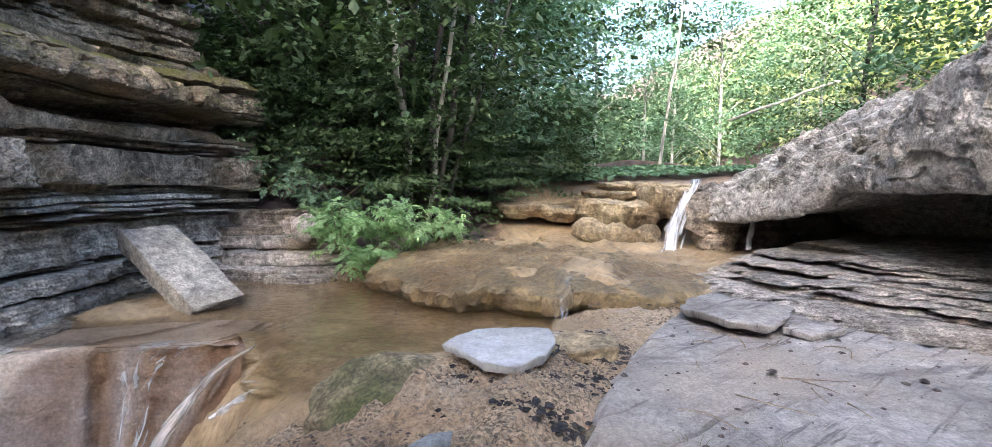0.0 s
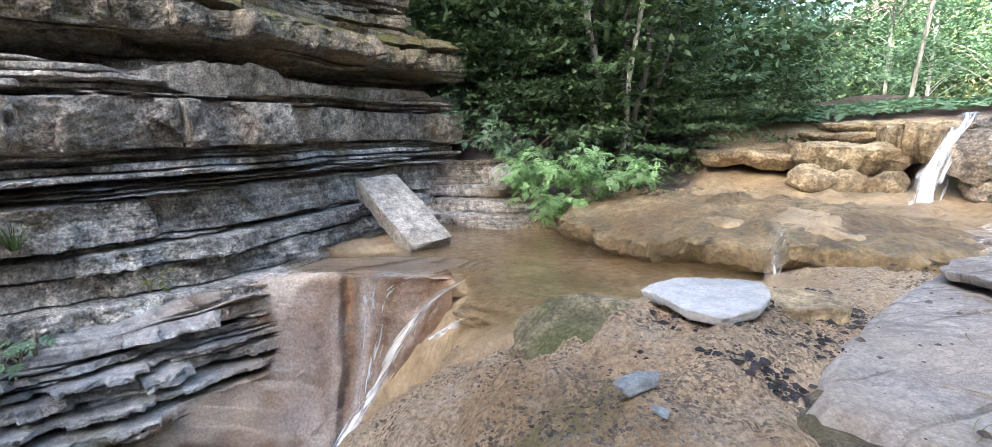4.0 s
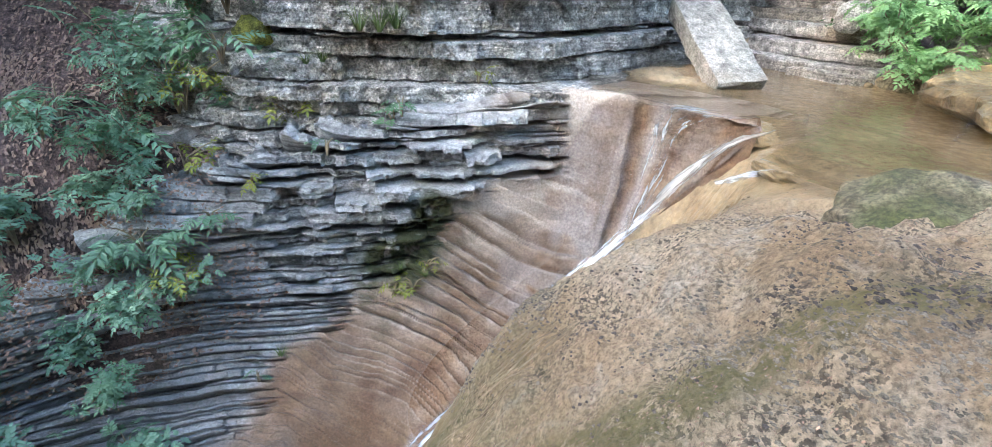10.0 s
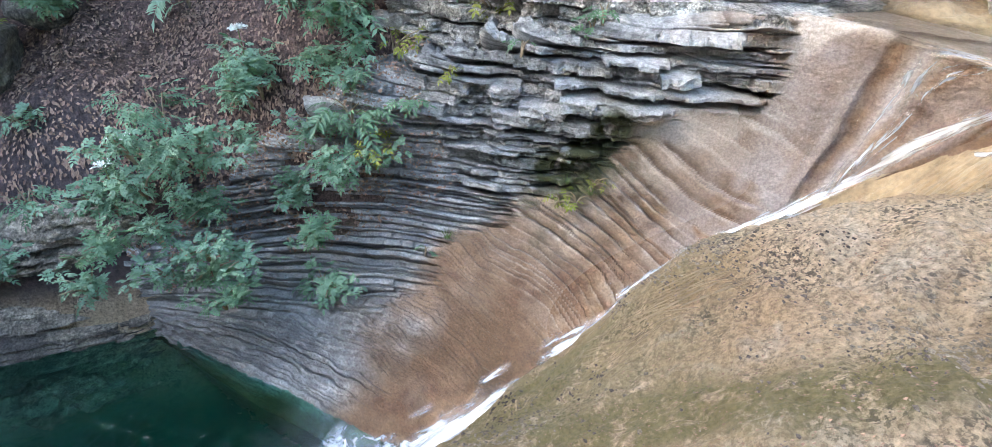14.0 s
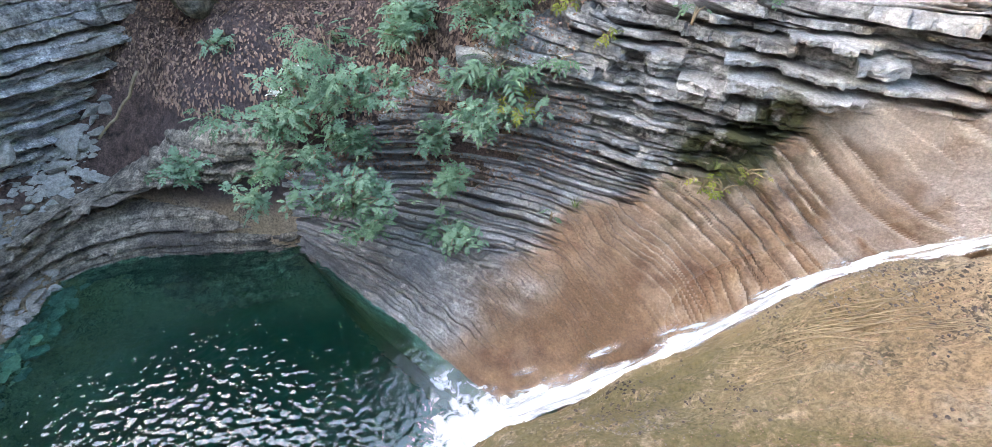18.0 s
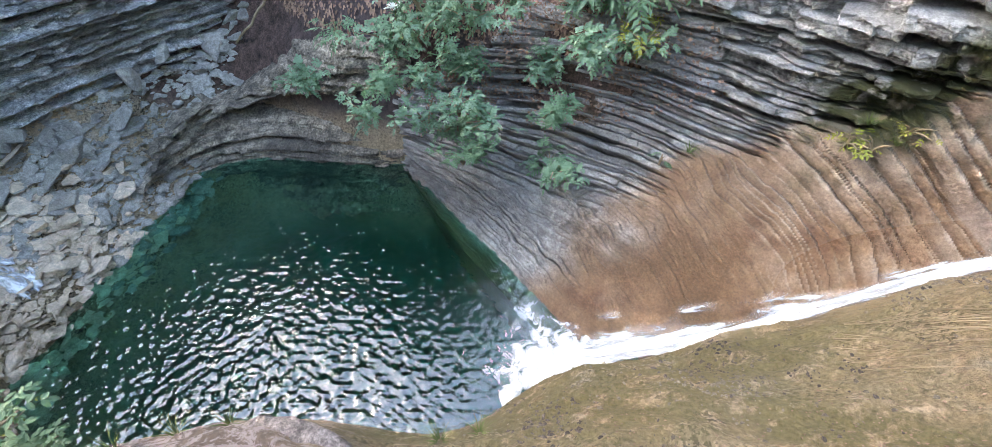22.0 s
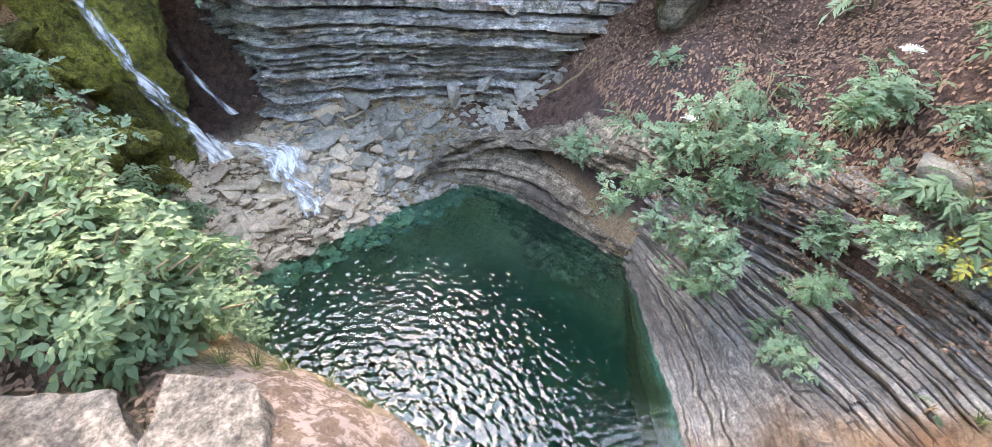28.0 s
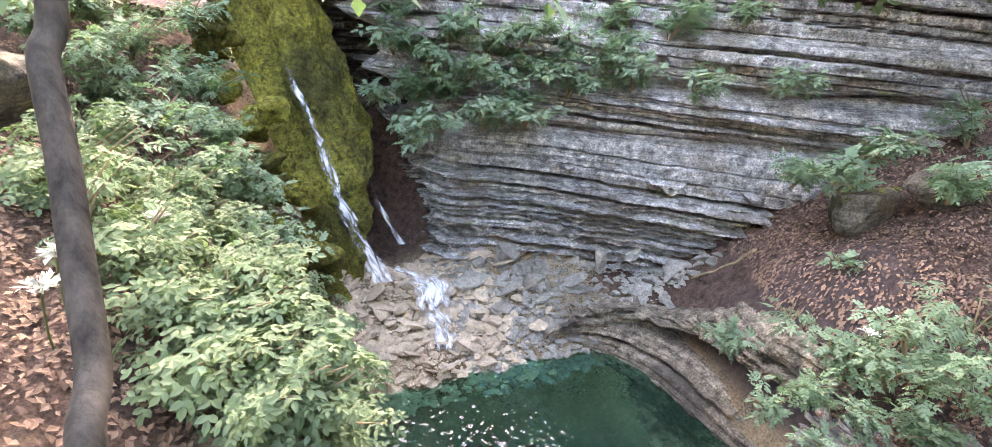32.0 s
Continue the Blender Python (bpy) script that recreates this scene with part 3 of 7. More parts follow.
damp = np.exp(-(((GX + 4.9) / 0.8) ** 2 + ((GY + 2.3) / 1.2) ** 2) ** 2) * step(-0.4, 0.3, vnoise(flat * 1.6, 61) + 0.4)
# the bank behind the upper pool simply takes the same dark tone
damp = np.maximum(damp, step(5.9, 6.3, GY) * step(0.6, 0.0, GX))
pale_rock = np.exp(-(((GX + 0.42) / 0.36) ** 2 + ((GY + 1.2) / 0.55) ** 2) ** 2)
ground = sheet("ground", np.stack([GX, GY, GZ2], -1), ground_mat,
               marks={"wet": wet, "moss": np.clip(moss_streak + moss_low, 0, 1), "pale": pale_rock, "soil": soil, "deep": deep, "damp": damp})
tagged(ground, "water-worn ochre rock and earth of the gorge", "ground", kind="structure")


def surface(x, y):
    """The height of the finished ground at places."""
    x, y = np.atleast_1d(np.asarray(x, float)), np.atleast_1d(np.asarray(y, float))
    i = np.clip(np.searchsorted(gx, x) - 1, 0, len(gx) - 2)
    j = np.clip(np.searchsorted(gy, y) - 1, 0, len(gy) - 2)
    a = np.clip((x - gx[i]) / (gx[i + 1] - gx[i]), 0, 1)
    b = np.clip((y - gy[j]) / (gy[j + 1] - gy[j]), 0, 1)
    return GZ2[i, j] * (1 - a) * (1 - b) + GZ2[i + 1, j] * a * (1 - b) + GZ2[i, j + 1] * (1 - a) * b + GZ2[i + 1, j + 1] * a * b


def height_at(x, y):
    return float(surface(x, y)[0])


# ---- bedded rock walls ----
def beds(zones, seed):
    """Heights of the joints and which beds are open gaps: zones of (from, to, thinnest, thickest bed)."""
    r = np.random.default_rng(seed)
    out, gaps = [zones[0][0]], []
    for lo, hi, thin, thick in zones:
        while out[-1] < hi - thin * 0.5:
            out.append(out[-1] + thin + (thick - thin) * r.random() ** 1.8)
            gaps.append(False)
            if r.random() < 0.5:
                out.append(out[-1] + r.uniform(0.018, 0.055))
                gaps.append(True)
    return np.array(out), np.array(gaps + [False])


def cells(a, b, seed):
    """A fixed chance value between -1 and 1 for each pair of whole numbers."""
    h = a.astype(np.int64) * 73856093 + b.astype(np.int64) * 19349663 + seed * 83492791
    h = (h ^ (h >> 13)) * 1274126177
    return ((h ^ (h >> 16)) & 0xFFFF) / 32767.5 - 1


def stratify(g, outward, amp, zones, seed, dip=(0.0, 0.0), blocks=0.5, groove=1.0, joint=0.012, fineness=0.2, gap=1.9):
    """Pushes a wall out bed by bed: each bed by its own depth, broken into blocks along its length, with open joints between the beds."""
    z = g[..., 2] + dip[0] * g[..., 0] + dip[1] * g[..., 1] + 0.03 * vnoise(g * 0.6, seed) + 0.008 * vnoise(g * 3.1, seed + 1) + 0.004 * vnoise(g * 6.3, seed + 12) + 0.008 * vnoise(g * 1.8, seed + 8) + 0.004 * vnoise(g * 11, seed + 9)
    edges, gaps = beds(zones, seed)
    k = np.clip(np.searchsorted(edges, z) - 1, 0, len(edges) - 2)
    r = np.random.default_rng(seed + 5)
    depth = r.uniform(-1, 1, len(edges))
    thick = edges[k + 1] - edges[k]
    near_joint = np.minimum(z - edges[k], edges[k + 1] - z)
    along = g[..., 0] * 0.8 + g[..., 1] + 0.1 * vnoise(g * 3, seed + 2)
    size = r.uniform(0.5, 1.6, len(edges))[k] * blocks
    at = along / size + r.uniform(0, 9, len(edges))[k]
    big = cells(np.floor(at), k, seed + 3)
    chip = cells(np.floor(at * 3.7 + 0.4 * vnoise(g * 5, seed + 11)), k + 500, seed + 13)
    small = vnoise(np.stack([at * 3.1, k * 5.5, 0 * at], -1), seed + 4)
    wavy = vnoise(np.stack([g[..., 0] * 1.7, g[..., 1] * 1.7, k * 3.3], -1), seed + 4)
    crack = np.minimum(at - np.floor(at), 1 - (at - np.floor(at))) * size
    out = 0.5 * depth[k] + 0.6 * big + 0.25 * small + 0.25 * wavy + 0.28 * chip
    open_ = step(-0.25, 0.2, vnoise(np.stack([along * 1.5, k * 7.7, 0 * at], -1), seed + 7)) * gaps[k]
    out = out * (1 - open_) - gap * open_
    worn = np.clip(near_joint / joint, 0, 1) ** 0.7
    out = out - groove * (1 - worn) - 0.2 * (1 - np.clip(crack / 0.012, 0, 1)) * (thick > 0.13)
    fine = fineness * fbm(g * 7, 5, seed + 6, 0.68)
    return g + outward * (amp[..., None] if hasattr(amp, "shape") else amp) * (out + fine)[..., None]


def level(n):
    h = n * (1, 1, 0.15)
    return h / np.maximum(np.linalg.norm(h, axis=-1, keepdims=True), 1e-6)


# the flume: from the line of the falling stream and the pool's edge up to the beds of the wall
FLUME_FOOT = [(-1.56, 4.12, 3.2), (-2.35, 3.95, 2.0), (-2.78, 3.1, 1.12), (-2.65, 2.35, 0.74), (-2.42, 1.6, 0.4), (-2.26, 0.85, 0.16), (-2.14, 0.15, -0.06), (-2.8, -0.62, -0.14), (-3.45, -1.3, -0.14), (-4.2, -1.98, -0.1)]
FLUME_LOW = [(-1.58, 4.14, 3.23), (-2.5, 3.95, 2.5), (-3.1, 3.05, 1.6), (-3.3, 2.35, 1.22), (-3.35, 1.55, 0.82), (-3.3, 0.8, 0.5), (-3.25, 0.05, 0.32), (-3.6, -0.6, 0.3), (-3.95, -1.3, 0.25), (-4.3, -2.0, 0.2)]
FLUME_HIGH = [(-1.6, 4.16, 3.25), (-2.72, 3.85, 2.95), (-3.3, 2.9, 2.4), (-3.72, 2.15, 2.05), (-4.1, 1.35, 1.7), (-4.3, 0.6, 1.25), (-4.35, -0.2, 0.9), (-4.38, -0.85, 0.75), (-4.4, -1.45, 0.6), (-4.42, -2.05, 0.45)]
FLUME_TOP = [(-1.62, 4.2, 3.245), (-2.98, 3.82, 3.25), (-3.4, 2.8, 3.1), (-3.9, 2.0, 2.9), (-4.4, 1.2, 2.62), (-4.8, 0.4, 2.25), (-4.9, -0.4, 1.75), (-4.8, -1.0, 1.4), (-4.65, -1.55, 1.05), (-4.6, -2.1, 0.75)]
UNDER = [(x * 1.03 - 0.1, y, z - 1.3) for x, y, z in FLUME_FOOT]
FLUME_BACK = [(-1.5, 4.8, 3.14), (-2.8, 4.55, 3.14), (-3.8, 3.3, 3.18)] + [(x - 0.5, y + 0.25, z + 0.12) for x, y, z in FLUME_TOP[3:]]
NU, NV = 600, 560
g = loft([FLUME_FOOT, FLUME_LOW, FLUME_HIGH, FLUME_TOP, FLUME_BACK], NU, NV)
n = grid_normals(g)
n = n * np.sign((n * (np.array([-1.2, 0.5, 4.0]) - g)).sum(-1, keepdims=True))
v = np.linspace(0, 4 / 3, NV)[None, :]
u = np.linspace(0, 9, NU)[:, None]
uu = u + 0.5 * fbm(g * 1.6, 3, 32)
# where the broken grey beds end and the water-worn rock begins
worn_line = np.interp(u, [1.2, 1.5, 2.4, 3.2, 4.2, 6.3, 8.0], [0.66, 0.6, 0.63, 0.52, 0.46, 0.4, 0.3])
edge_noise = 0.07 * fbm(g * (1.6, 1.6, 3.0), 4, 31)
broken = step(-0.03, 0.06, v - worn_line + edge_noise) * step(1.3, 1.55, u + 0.2 * fbm(g * 2.2, 3, 35))
bed_amp = 0.001 + 0.19 * broken * (1 - 0.7 * step(3.4, 4.8, uu)) * (1 - step(0.9, 1.03, v) * step(3.2, 2.2, u))
fl = stratify(g, n, bed_amp, [(-0.5, 1.2, 0.018, 0.06), (1.2, 2.0, 0.03, 0.13), (2.0, 2.3, 0.1, 0.2), (2.3, 3.7, 0.022, 0.11)], 41, dip=(0.02, -0.03), blocks=0.8, gap=1.9, joint=0.008)
# the same beds on the worn rock: ribs that swing down to the chute, thin and dark on the nose
tilt_u = np.interp(u, [0, 3.8, 4.8, 6.0, 9], [0, 2.5, 2.95, 3.2, 3.35])
z_rib = g[..., 2] - tilt_u + (0.14 * vnoise(g * 0.9, 21) + 0.07 * vnoise(g * 2.3, 22)) * (1 - 0.72 * step(4.3, 6.0, uu)) + 0.02 * vnoise(g * 5, 23) + 0.012 * vnoise(g * 12, 24)
rib_at = beds([(-4.4, -2.3, 0.02, 0.05), (-2.3, -1.6, 0.035, 0.11), (-1.6, -0.7, 0.08, 0.2), (-0.7, 3.4, 0.12, 0.34)], 43)[0]
k = np.clip(np.searchsorted(rib_at, z_rib) - 1, 0, len(rib_at) - 2)
rib_t = np.clip((z_rib - rib_at[k]) / (rib_at[k + 1] - rib_at[k]), 0, 1)
rib_r = np.random.default_rng(44).uniform(-1, 1, len(rib_at))
along_ = np.stack([u * 1.6 + 0 * v, k * 3.7, 0 * g[..., 0]], -1)
rib_gap = step(0.1, 0.5, vnoise(along_ * (1.2, 1, 1), 46)) * (rib_r[(k * 7) % len(rib_r)] > 0.1) * step(0.3, 0.0, rib_t)
nose = step(4.3, 6.0, uu)
nose_zone = step(6.3, 7.5, u + 4.6 * v + 0.8 * fbm(g * 1.6, 3, 46))
ochre_foot = step(0.5, 0.22, v + 0.12 * np.maximum(u - 5.3, 0) + 0.08 * fbm(g * 2.4, 3, 34))
rib = 0.9 * (rib_t ** 1.4 - 0.5) + 0.5 * rib_r[k] + 0.5 * vnoise(along_, 45) - (0.6 + 1.5 * nose * nose_zone) * rib_gap + (0.3 + 0.3 * nose) * fbm(g * 11, 4, 47, 0.7)
rib_patchy = 0.25 + 0.75 * nose + (0.75 - 0.75 * nose) * step(-0.35, 0.35, vnoise(g * 1.4, 55) + 0.5 * vnoise(g * 4, 56))
rib_amp = rib_patchy * (1 - broken) * step(1.25, 1.8, u + 0.35 * v) * (0.012 + 0.022 * step(4.0, 2.6, u) + 0.036 * nose * nose_zone) * (0.35 + 0.65 * step(0.0, 0.16, v)) * (1 - 0.88 * ochre_foot * nose)
fl = fl + n * (rib_amp * rib)[..., None] + n * (0.03 * fbm(g * (1.2, 1.2, 2.5), 3, 44))[..., None]
# the steep head: planes and streaks down the run of the water; q counts across the run
q = u - 0.61 - (0.86 - v) * 0.85 + 0.06 * fbm(g * 1.8, 3, 57)
head = step(1.75, 1.3, u + 0.1 * fbm(g * 2.2, 3, 35)) * step(1.04, 0.94, v)
flow_ = np.stack([q * 9 + 0 * v, v * 1.1 + 0 * u, 0 * v + 0 * u], -1)
fl = fl + n * (head * (0.018 * fbm(flow_ * (0.5, 1, 1), 3, 78, 0.6) + 0.007 * fbm(g * 16, 4, 80, 0.65) - 0.03 * np.exp(-((q - 0.01) / 0.05) ** 2) + 0.03 * step(0.05, 0.1, q)))[..., None]
stain = 1 - broken * step(-0.02, 0.09, v - worn_line - 0.03 * step(3.0, 1.5, u) + 0.5 * edge_noise)
stain = stain * step(7.9, 6.5, u + 4.6 * v + 0.8 * fbm(g * 1.6, 3, 46))
stain = np.maximum(stain, step(0.13, 0.05, v + 0.03 * fbm(g * 3, 3, 58)) * step(4, 5, u))
stain = np.maximum(stain, np.maximum(head, step(2.2, 1.6, u) * step(0.9, 1.0, v)))
# rib crests painted pale, as light caught on their upper edges
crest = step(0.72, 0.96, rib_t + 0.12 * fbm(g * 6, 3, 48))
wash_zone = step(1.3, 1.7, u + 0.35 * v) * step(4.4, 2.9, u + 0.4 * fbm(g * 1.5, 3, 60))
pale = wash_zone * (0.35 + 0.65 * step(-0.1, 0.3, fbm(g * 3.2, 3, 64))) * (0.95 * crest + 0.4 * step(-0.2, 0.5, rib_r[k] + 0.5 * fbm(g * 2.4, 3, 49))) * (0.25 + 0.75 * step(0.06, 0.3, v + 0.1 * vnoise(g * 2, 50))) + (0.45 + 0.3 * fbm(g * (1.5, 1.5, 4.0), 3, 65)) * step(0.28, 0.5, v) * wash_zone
tan_wedge = head * step(0.24, 0.34, q - 0.9 * (0.94 - v) + 0.05 * fbm(g * 3, 3, 52))
pale = np.clip(np.maximum(pale, tan_wedge * 0.75 + step(2.2, 1.5, u) * step(0.8, 0.95, v) * 0.7) + 0.15 * fbm(g * 5, 4, 81), 0, 1)
streak = 0.5 * fbm(flow_ * (0.9, 1.3, 1), 4, 78) + 0.5 * fbm(g * 3.5, 4, 59)
slate = head * (1 - tan_wedge) * (0.3 + 0.45 * step(0.03, 0.09, q + 0.05 * streak) + 0.6 * streak) * step(0.95, 0.75, v)
slate = slate + head * np.exp(-((q + 0.16 + 0.05 * streak) / 0.08) ** 2) * 0.8
slate = np.clip(slate + 0.75 * step(2.9, 1.5, u) * step(1.25, 1.5, u) * step(0.02, 0.1, v) * step(0.5, 0.3, v) * step(-0.1, 0.35, rib_r[k] + 0.7 * fbm(g * 3, 3, 53)), 0, 1)
# brown streaks of the head, and shade painted into the rib recesses
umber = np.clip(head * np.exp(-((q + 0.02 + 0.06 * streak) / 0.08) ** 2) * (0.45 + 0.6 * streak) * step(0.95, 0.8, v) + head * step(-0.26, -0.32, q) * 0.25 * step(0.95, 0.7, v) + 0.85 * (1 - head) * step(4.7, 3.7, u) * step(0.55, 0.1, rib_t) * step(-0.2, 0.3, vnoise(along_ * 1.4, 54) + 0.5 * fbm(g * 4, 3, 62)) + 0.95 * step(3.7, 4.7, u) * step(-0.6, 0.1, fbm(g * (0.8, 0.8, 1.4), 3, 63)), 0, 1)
patch = np.exp(-(((u - 3.0) / 0.45) ** 2 + ((v - 0.56) / 0.08) ** 2)) + np.exp(-(((u - 2.55) / 0.2) ** 2 + ((v - 0.68) / 0.07) ** 2)) + 0.5 * fbm(g * 5, 4, 66) * np.exp(-(((u - 3.1) / 0.8) ** 2 + ((v - 0.52) / 0.16) ** 2))
# grey crust of the beds, plus painted shade in the nose's rib recesses
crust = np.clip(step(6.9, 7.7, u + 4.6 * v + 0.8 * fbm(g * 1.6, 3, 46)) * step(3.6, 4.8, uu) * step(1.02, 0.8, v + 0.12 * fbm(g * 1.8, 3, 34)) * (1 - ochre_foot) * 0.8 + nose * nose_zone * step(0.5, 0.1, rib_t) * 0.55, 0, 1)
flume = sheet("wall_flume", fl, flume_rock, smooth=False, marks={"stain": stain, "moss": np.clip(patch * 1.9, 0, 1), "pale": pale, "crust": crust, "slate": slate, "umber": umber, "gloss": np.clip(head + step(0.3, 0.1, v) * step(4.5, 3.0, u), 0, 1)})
# a veil of water on the steep face, and the wash along the foot of the bowl
fu, fv, fq = (np.broadcast_to(a_, fl.shape[:2]) for a_ in (u, v, q))
ui, vi = (u[:, 0] > 0.06) & (u[:, 0] < 1.5), (v[0] > 0.02) & (v[0] < 1.12)
veil_g = (fl + n * 0.014)[ui][:, vi]
veil_u, veil_v, veil_q = fu[ui][:, vi], fv[ui][:, vi], fq[ui][:, vi]
veil_marks = {"along": veil_v * 4.0, "across": veil_q * 16, "thick": -0.12 + 0.2 * np.exp(-((veil_q + 0.3) / 0.14) ** 2) + 0.12 * np.exp(-((veil_q + 0.15) / 0.09) ** 2) + 0.06 * step(0.05, 0.15, veil_q) - 0.4 * step(1.3, 1.5, veil_u) - 0.3 * step(0.95, 1.1, veil_v)}
ui, vi = (u[:, 0] > 0.95) & (u[:, 0] < 6.1), v[0] < 0.27
wash_g = (fl + n * 0.016)[ui][:, vi]
wash_u, wash_v = fu[ui][:, vi], fv[ui][:, vi]
wash_marks = {"along": wash_u * 1.6 - wash_v * 2, "across": wash_v * 26, "thick": 0.24 - (3.2 - 0.4 * step(3, 5, wash_u)) * wash_v - 0.4 * step(1.3, 0.95, wash_u) + 0.06 * np.sin(wash_u * 7)}
tagged(flume, "bedded limestone bowl polished and stained ochre by the falling stream", "rock wall", kind="structure")
g2 = loft([UNDER, [(x, y, z + 0.02) for x, y, z in FLUME_FOOT]], 160, 20)
tagged(sheet("wall_flume_foot", g2 + 0.03 * fbm(g2 * 2, 3, 5)[..., None], flume_rock, marks={"stain": np.ones(g2.shape[:2]), "moss": np.zeros(g2.shape[:2]), "pale": np.zeros(g2.shape[:2])}),
       "ochre rock below the flume, under water", "rock wall", kind="structure")


def wall(name, lines, nu, nv, mat, amp, zones, seed, eye=(0, 1.5, 4.3), label="", blocks=0.5, groove=1.0, dip=(0.0, 0.0), swell=0.08, smooth=False, fineness=0.2, gap=1.9):
    g = loft(lines, nu, nv)
    n = grid_normals(g)
    n = n * np.sign((n * (np.array(eye) - g)).sum(-1, keepdims=True))
    h = level(n)
    g = g + n * (swell * fbm(g * 0.8, 3, seed + 20))[..., None]
    g = stratify(g, h, amp * np.clip(1.25 - 1.2 * np.abs(n[..., 2]), 0.12, 1), zones, seed, dip=dip, blocks=blocks, groove=groove, fineness=fineness, gap=gap)
    ob = sheet(name, g, mat, smooth=smooth)
    return tagged(ob, label, "rock wall", kind="structure")


# thin beds of the west wall, from above the bowl upstream past the leaning slab
LINE = [(-6.6, 0.6), (-5.6, 0.95), (-4.75, 1.45), (-4.2, 2.2), (-3.8, 2.95), (-3.5, 3.7), (-3.45, 4.6), (-3.5, 5.5), (-3.35, 6.3), (-2.95, 7.1)]
foot = [2.6, 2.5, 2.5, 2.75, 2.95, 3.1, 3.1, 3.1, 3.15, 3.3]
def line_at(dx, z):
    return [(x + dx, y, zz) for (x, y), zz in zip(LINE, z if hasattr(z, "__len__") else [z] * len(LINE))]
wall("wall_west_beds", [line_at(0.28, foot), line_at(0.2, [f + 0.35 for f in foot]), line_at(0.1, 3.85), line_at(0.05, 4.28), line_at(-0.5, 4.45)], 520, 300, grey_rock, 0.18, [(2.0, 3.0, 0.04, 0.16), (3.0, 3.78, 0.16, 0.34), (3.78, 5.0, 0.03, 0.085)], 61,
     label="thin grey limestone beds of the gorge wall", blocks=1.9, gap=1.9)
# the heavy beds above, overhanging
wall("wall_west_block", [line_at(-0.75, 4.34), line_at(0.02, 4.33), line_at(0.16, 4.42), line_at(0.14, 4.84), line_at(0.0, 4.92), line_at(-0.55, 4.98)], 400, 150, block_bed, 0.2, [(4.0, 4.2, 0.1, 0.12), (4.2, 4.85, 0.5, 0.6), (4.85, 5.2, 0.06, 0.12)], 71,
     label="one thick pale limestone bed jutting over the thin beds", blocks=2.2, swell=0.1, fineness=0.13)
wall("wall_west_overhang", [line_at(-0.56, 4.97), line_at(-0.4, 5.12), line_at(0.14, 5.2), line_at(0.16, 5.48), line_at(-0.02, 5.66), line_at(-0.4, 5.76), line_at(-0.62, 6.1), line_at(-0.85, 6.9), line_at(-1.7, 7.8), line_at(-3.0, 8.6)], 400, 300, upper_rock, 0.3, [(4.85, 5.2, 0.06, 0.12), (5.2, 5.7, 0.1, 0.3), (5.7, 9.0, 0.08, 0.3)], 72,
     label="heavy overhanging limestone beds with mossy tops", blocks=1.6, swell=0.1, fineness=0.13)

# ---- water ----
def flat_water(name, xs, ys, z, mat, label, waves=0.0054, keep=None, lip=None):
    gx_, gy_ = np.meshgrid(xs, ys, indexing="ij")
    calm = 0.14 + 1.15 * np.exp(-((gx_ + 1.2) ** 2 / 2.4 + (gy_ + 2.9) ** 2 / 3.4))
    waves = waves * calm
    w = np.stack([gx_ * 25 + 4 * gy_, gy_ * 19.0 - 5 * gx_, 0 * gx_], -1)
    g = np.stack([gx_, gy_, z + waves * (1.45 * fbm(w, 2, 17, 0.32) + 0.6 * np.exp(-(np.hypot(gx_ + 1.9, gy_) / 1.3) ** 2) * vnoise(w * 2.5, 18))], -1)
    if lip is not None:
        g[..., 2] -= 0.035 * step(0.4, 0.0, gy_ - lip(gx_))
    faces = grid_faces(len(xs), len(ys))
    if keep is not None:
        ok = keep(gx_, gy_).ravel()
        faces = [f for f in faces if ok[f[0]] and ok[f[1]] and ok[f[2]] and ok[f[3]]]
    ob = new(name, mesh_of(name, g.reshape(-1, 3), faces, mat, True))
    ob.visible_shadow = False
    return tagged(ob, label, "water", kind="structure")


flat_water("water_pool", np.linspace(-5.2, -0.3, 560), np.linspace(-5.2, 0.7, 600), POOL, pool_water, "deep green rippled pool below the fall")
SPILL = lambda x: np.interp(x, [-3.4, -3.06, -2.32, -1.86, -1.56, -1.25, -1.2, -0.9], [4.0, 3.88, 3.92, 4.08, 4.2, 3.7, 3.35, 3.25])
flat_water("water_upper", np.linspace(-3.4, 1.2, 160), np.linspace(3.2, 7.2, 150), UPPER, stream_water, "shallow clear water over ochre rock", 0.004, lambda x, y: y > SPILL(x), SPILL)

# ---- loose and standing rocks ----
def hull_mesh(name, seed, mat, n=16, flat_=0.7):
    """An angular stone about 1 m across."""
    r = np.random.default_rng(seed)
    bm = bmesh.new()
    p = r.normal(size=(n, 3))
    p /= np.linalg.norm(p, axis=1)[:, None]
    p *= r.uniform(0.38, 0.56, (n, 1)) * (1.15, 0.9, flat_)
    for q in p:
        bm.verts.new(q)
    res = bmesh.ops.convex_hull(bm, input=bm.verts[:])
    bmesh.ops.delete(bm, geom=[e for e in res["geom_interior"] if isinstance(e, bmesh.types.BMVert)], context="VERTS")
    bmesh.ops.bevel(bm, geom=bm.edges[:], offset=0.03, segments=1, affect="EDGES", clamp_overlap=True)
    bmesh.ops.recalc_face_normals(bm, faces=bm.faces[:])
    me = bpy.data.meshes.new(name)
    bm.to_mesh(me)
    bm.free()
    me.materials.append(mat)
    return me


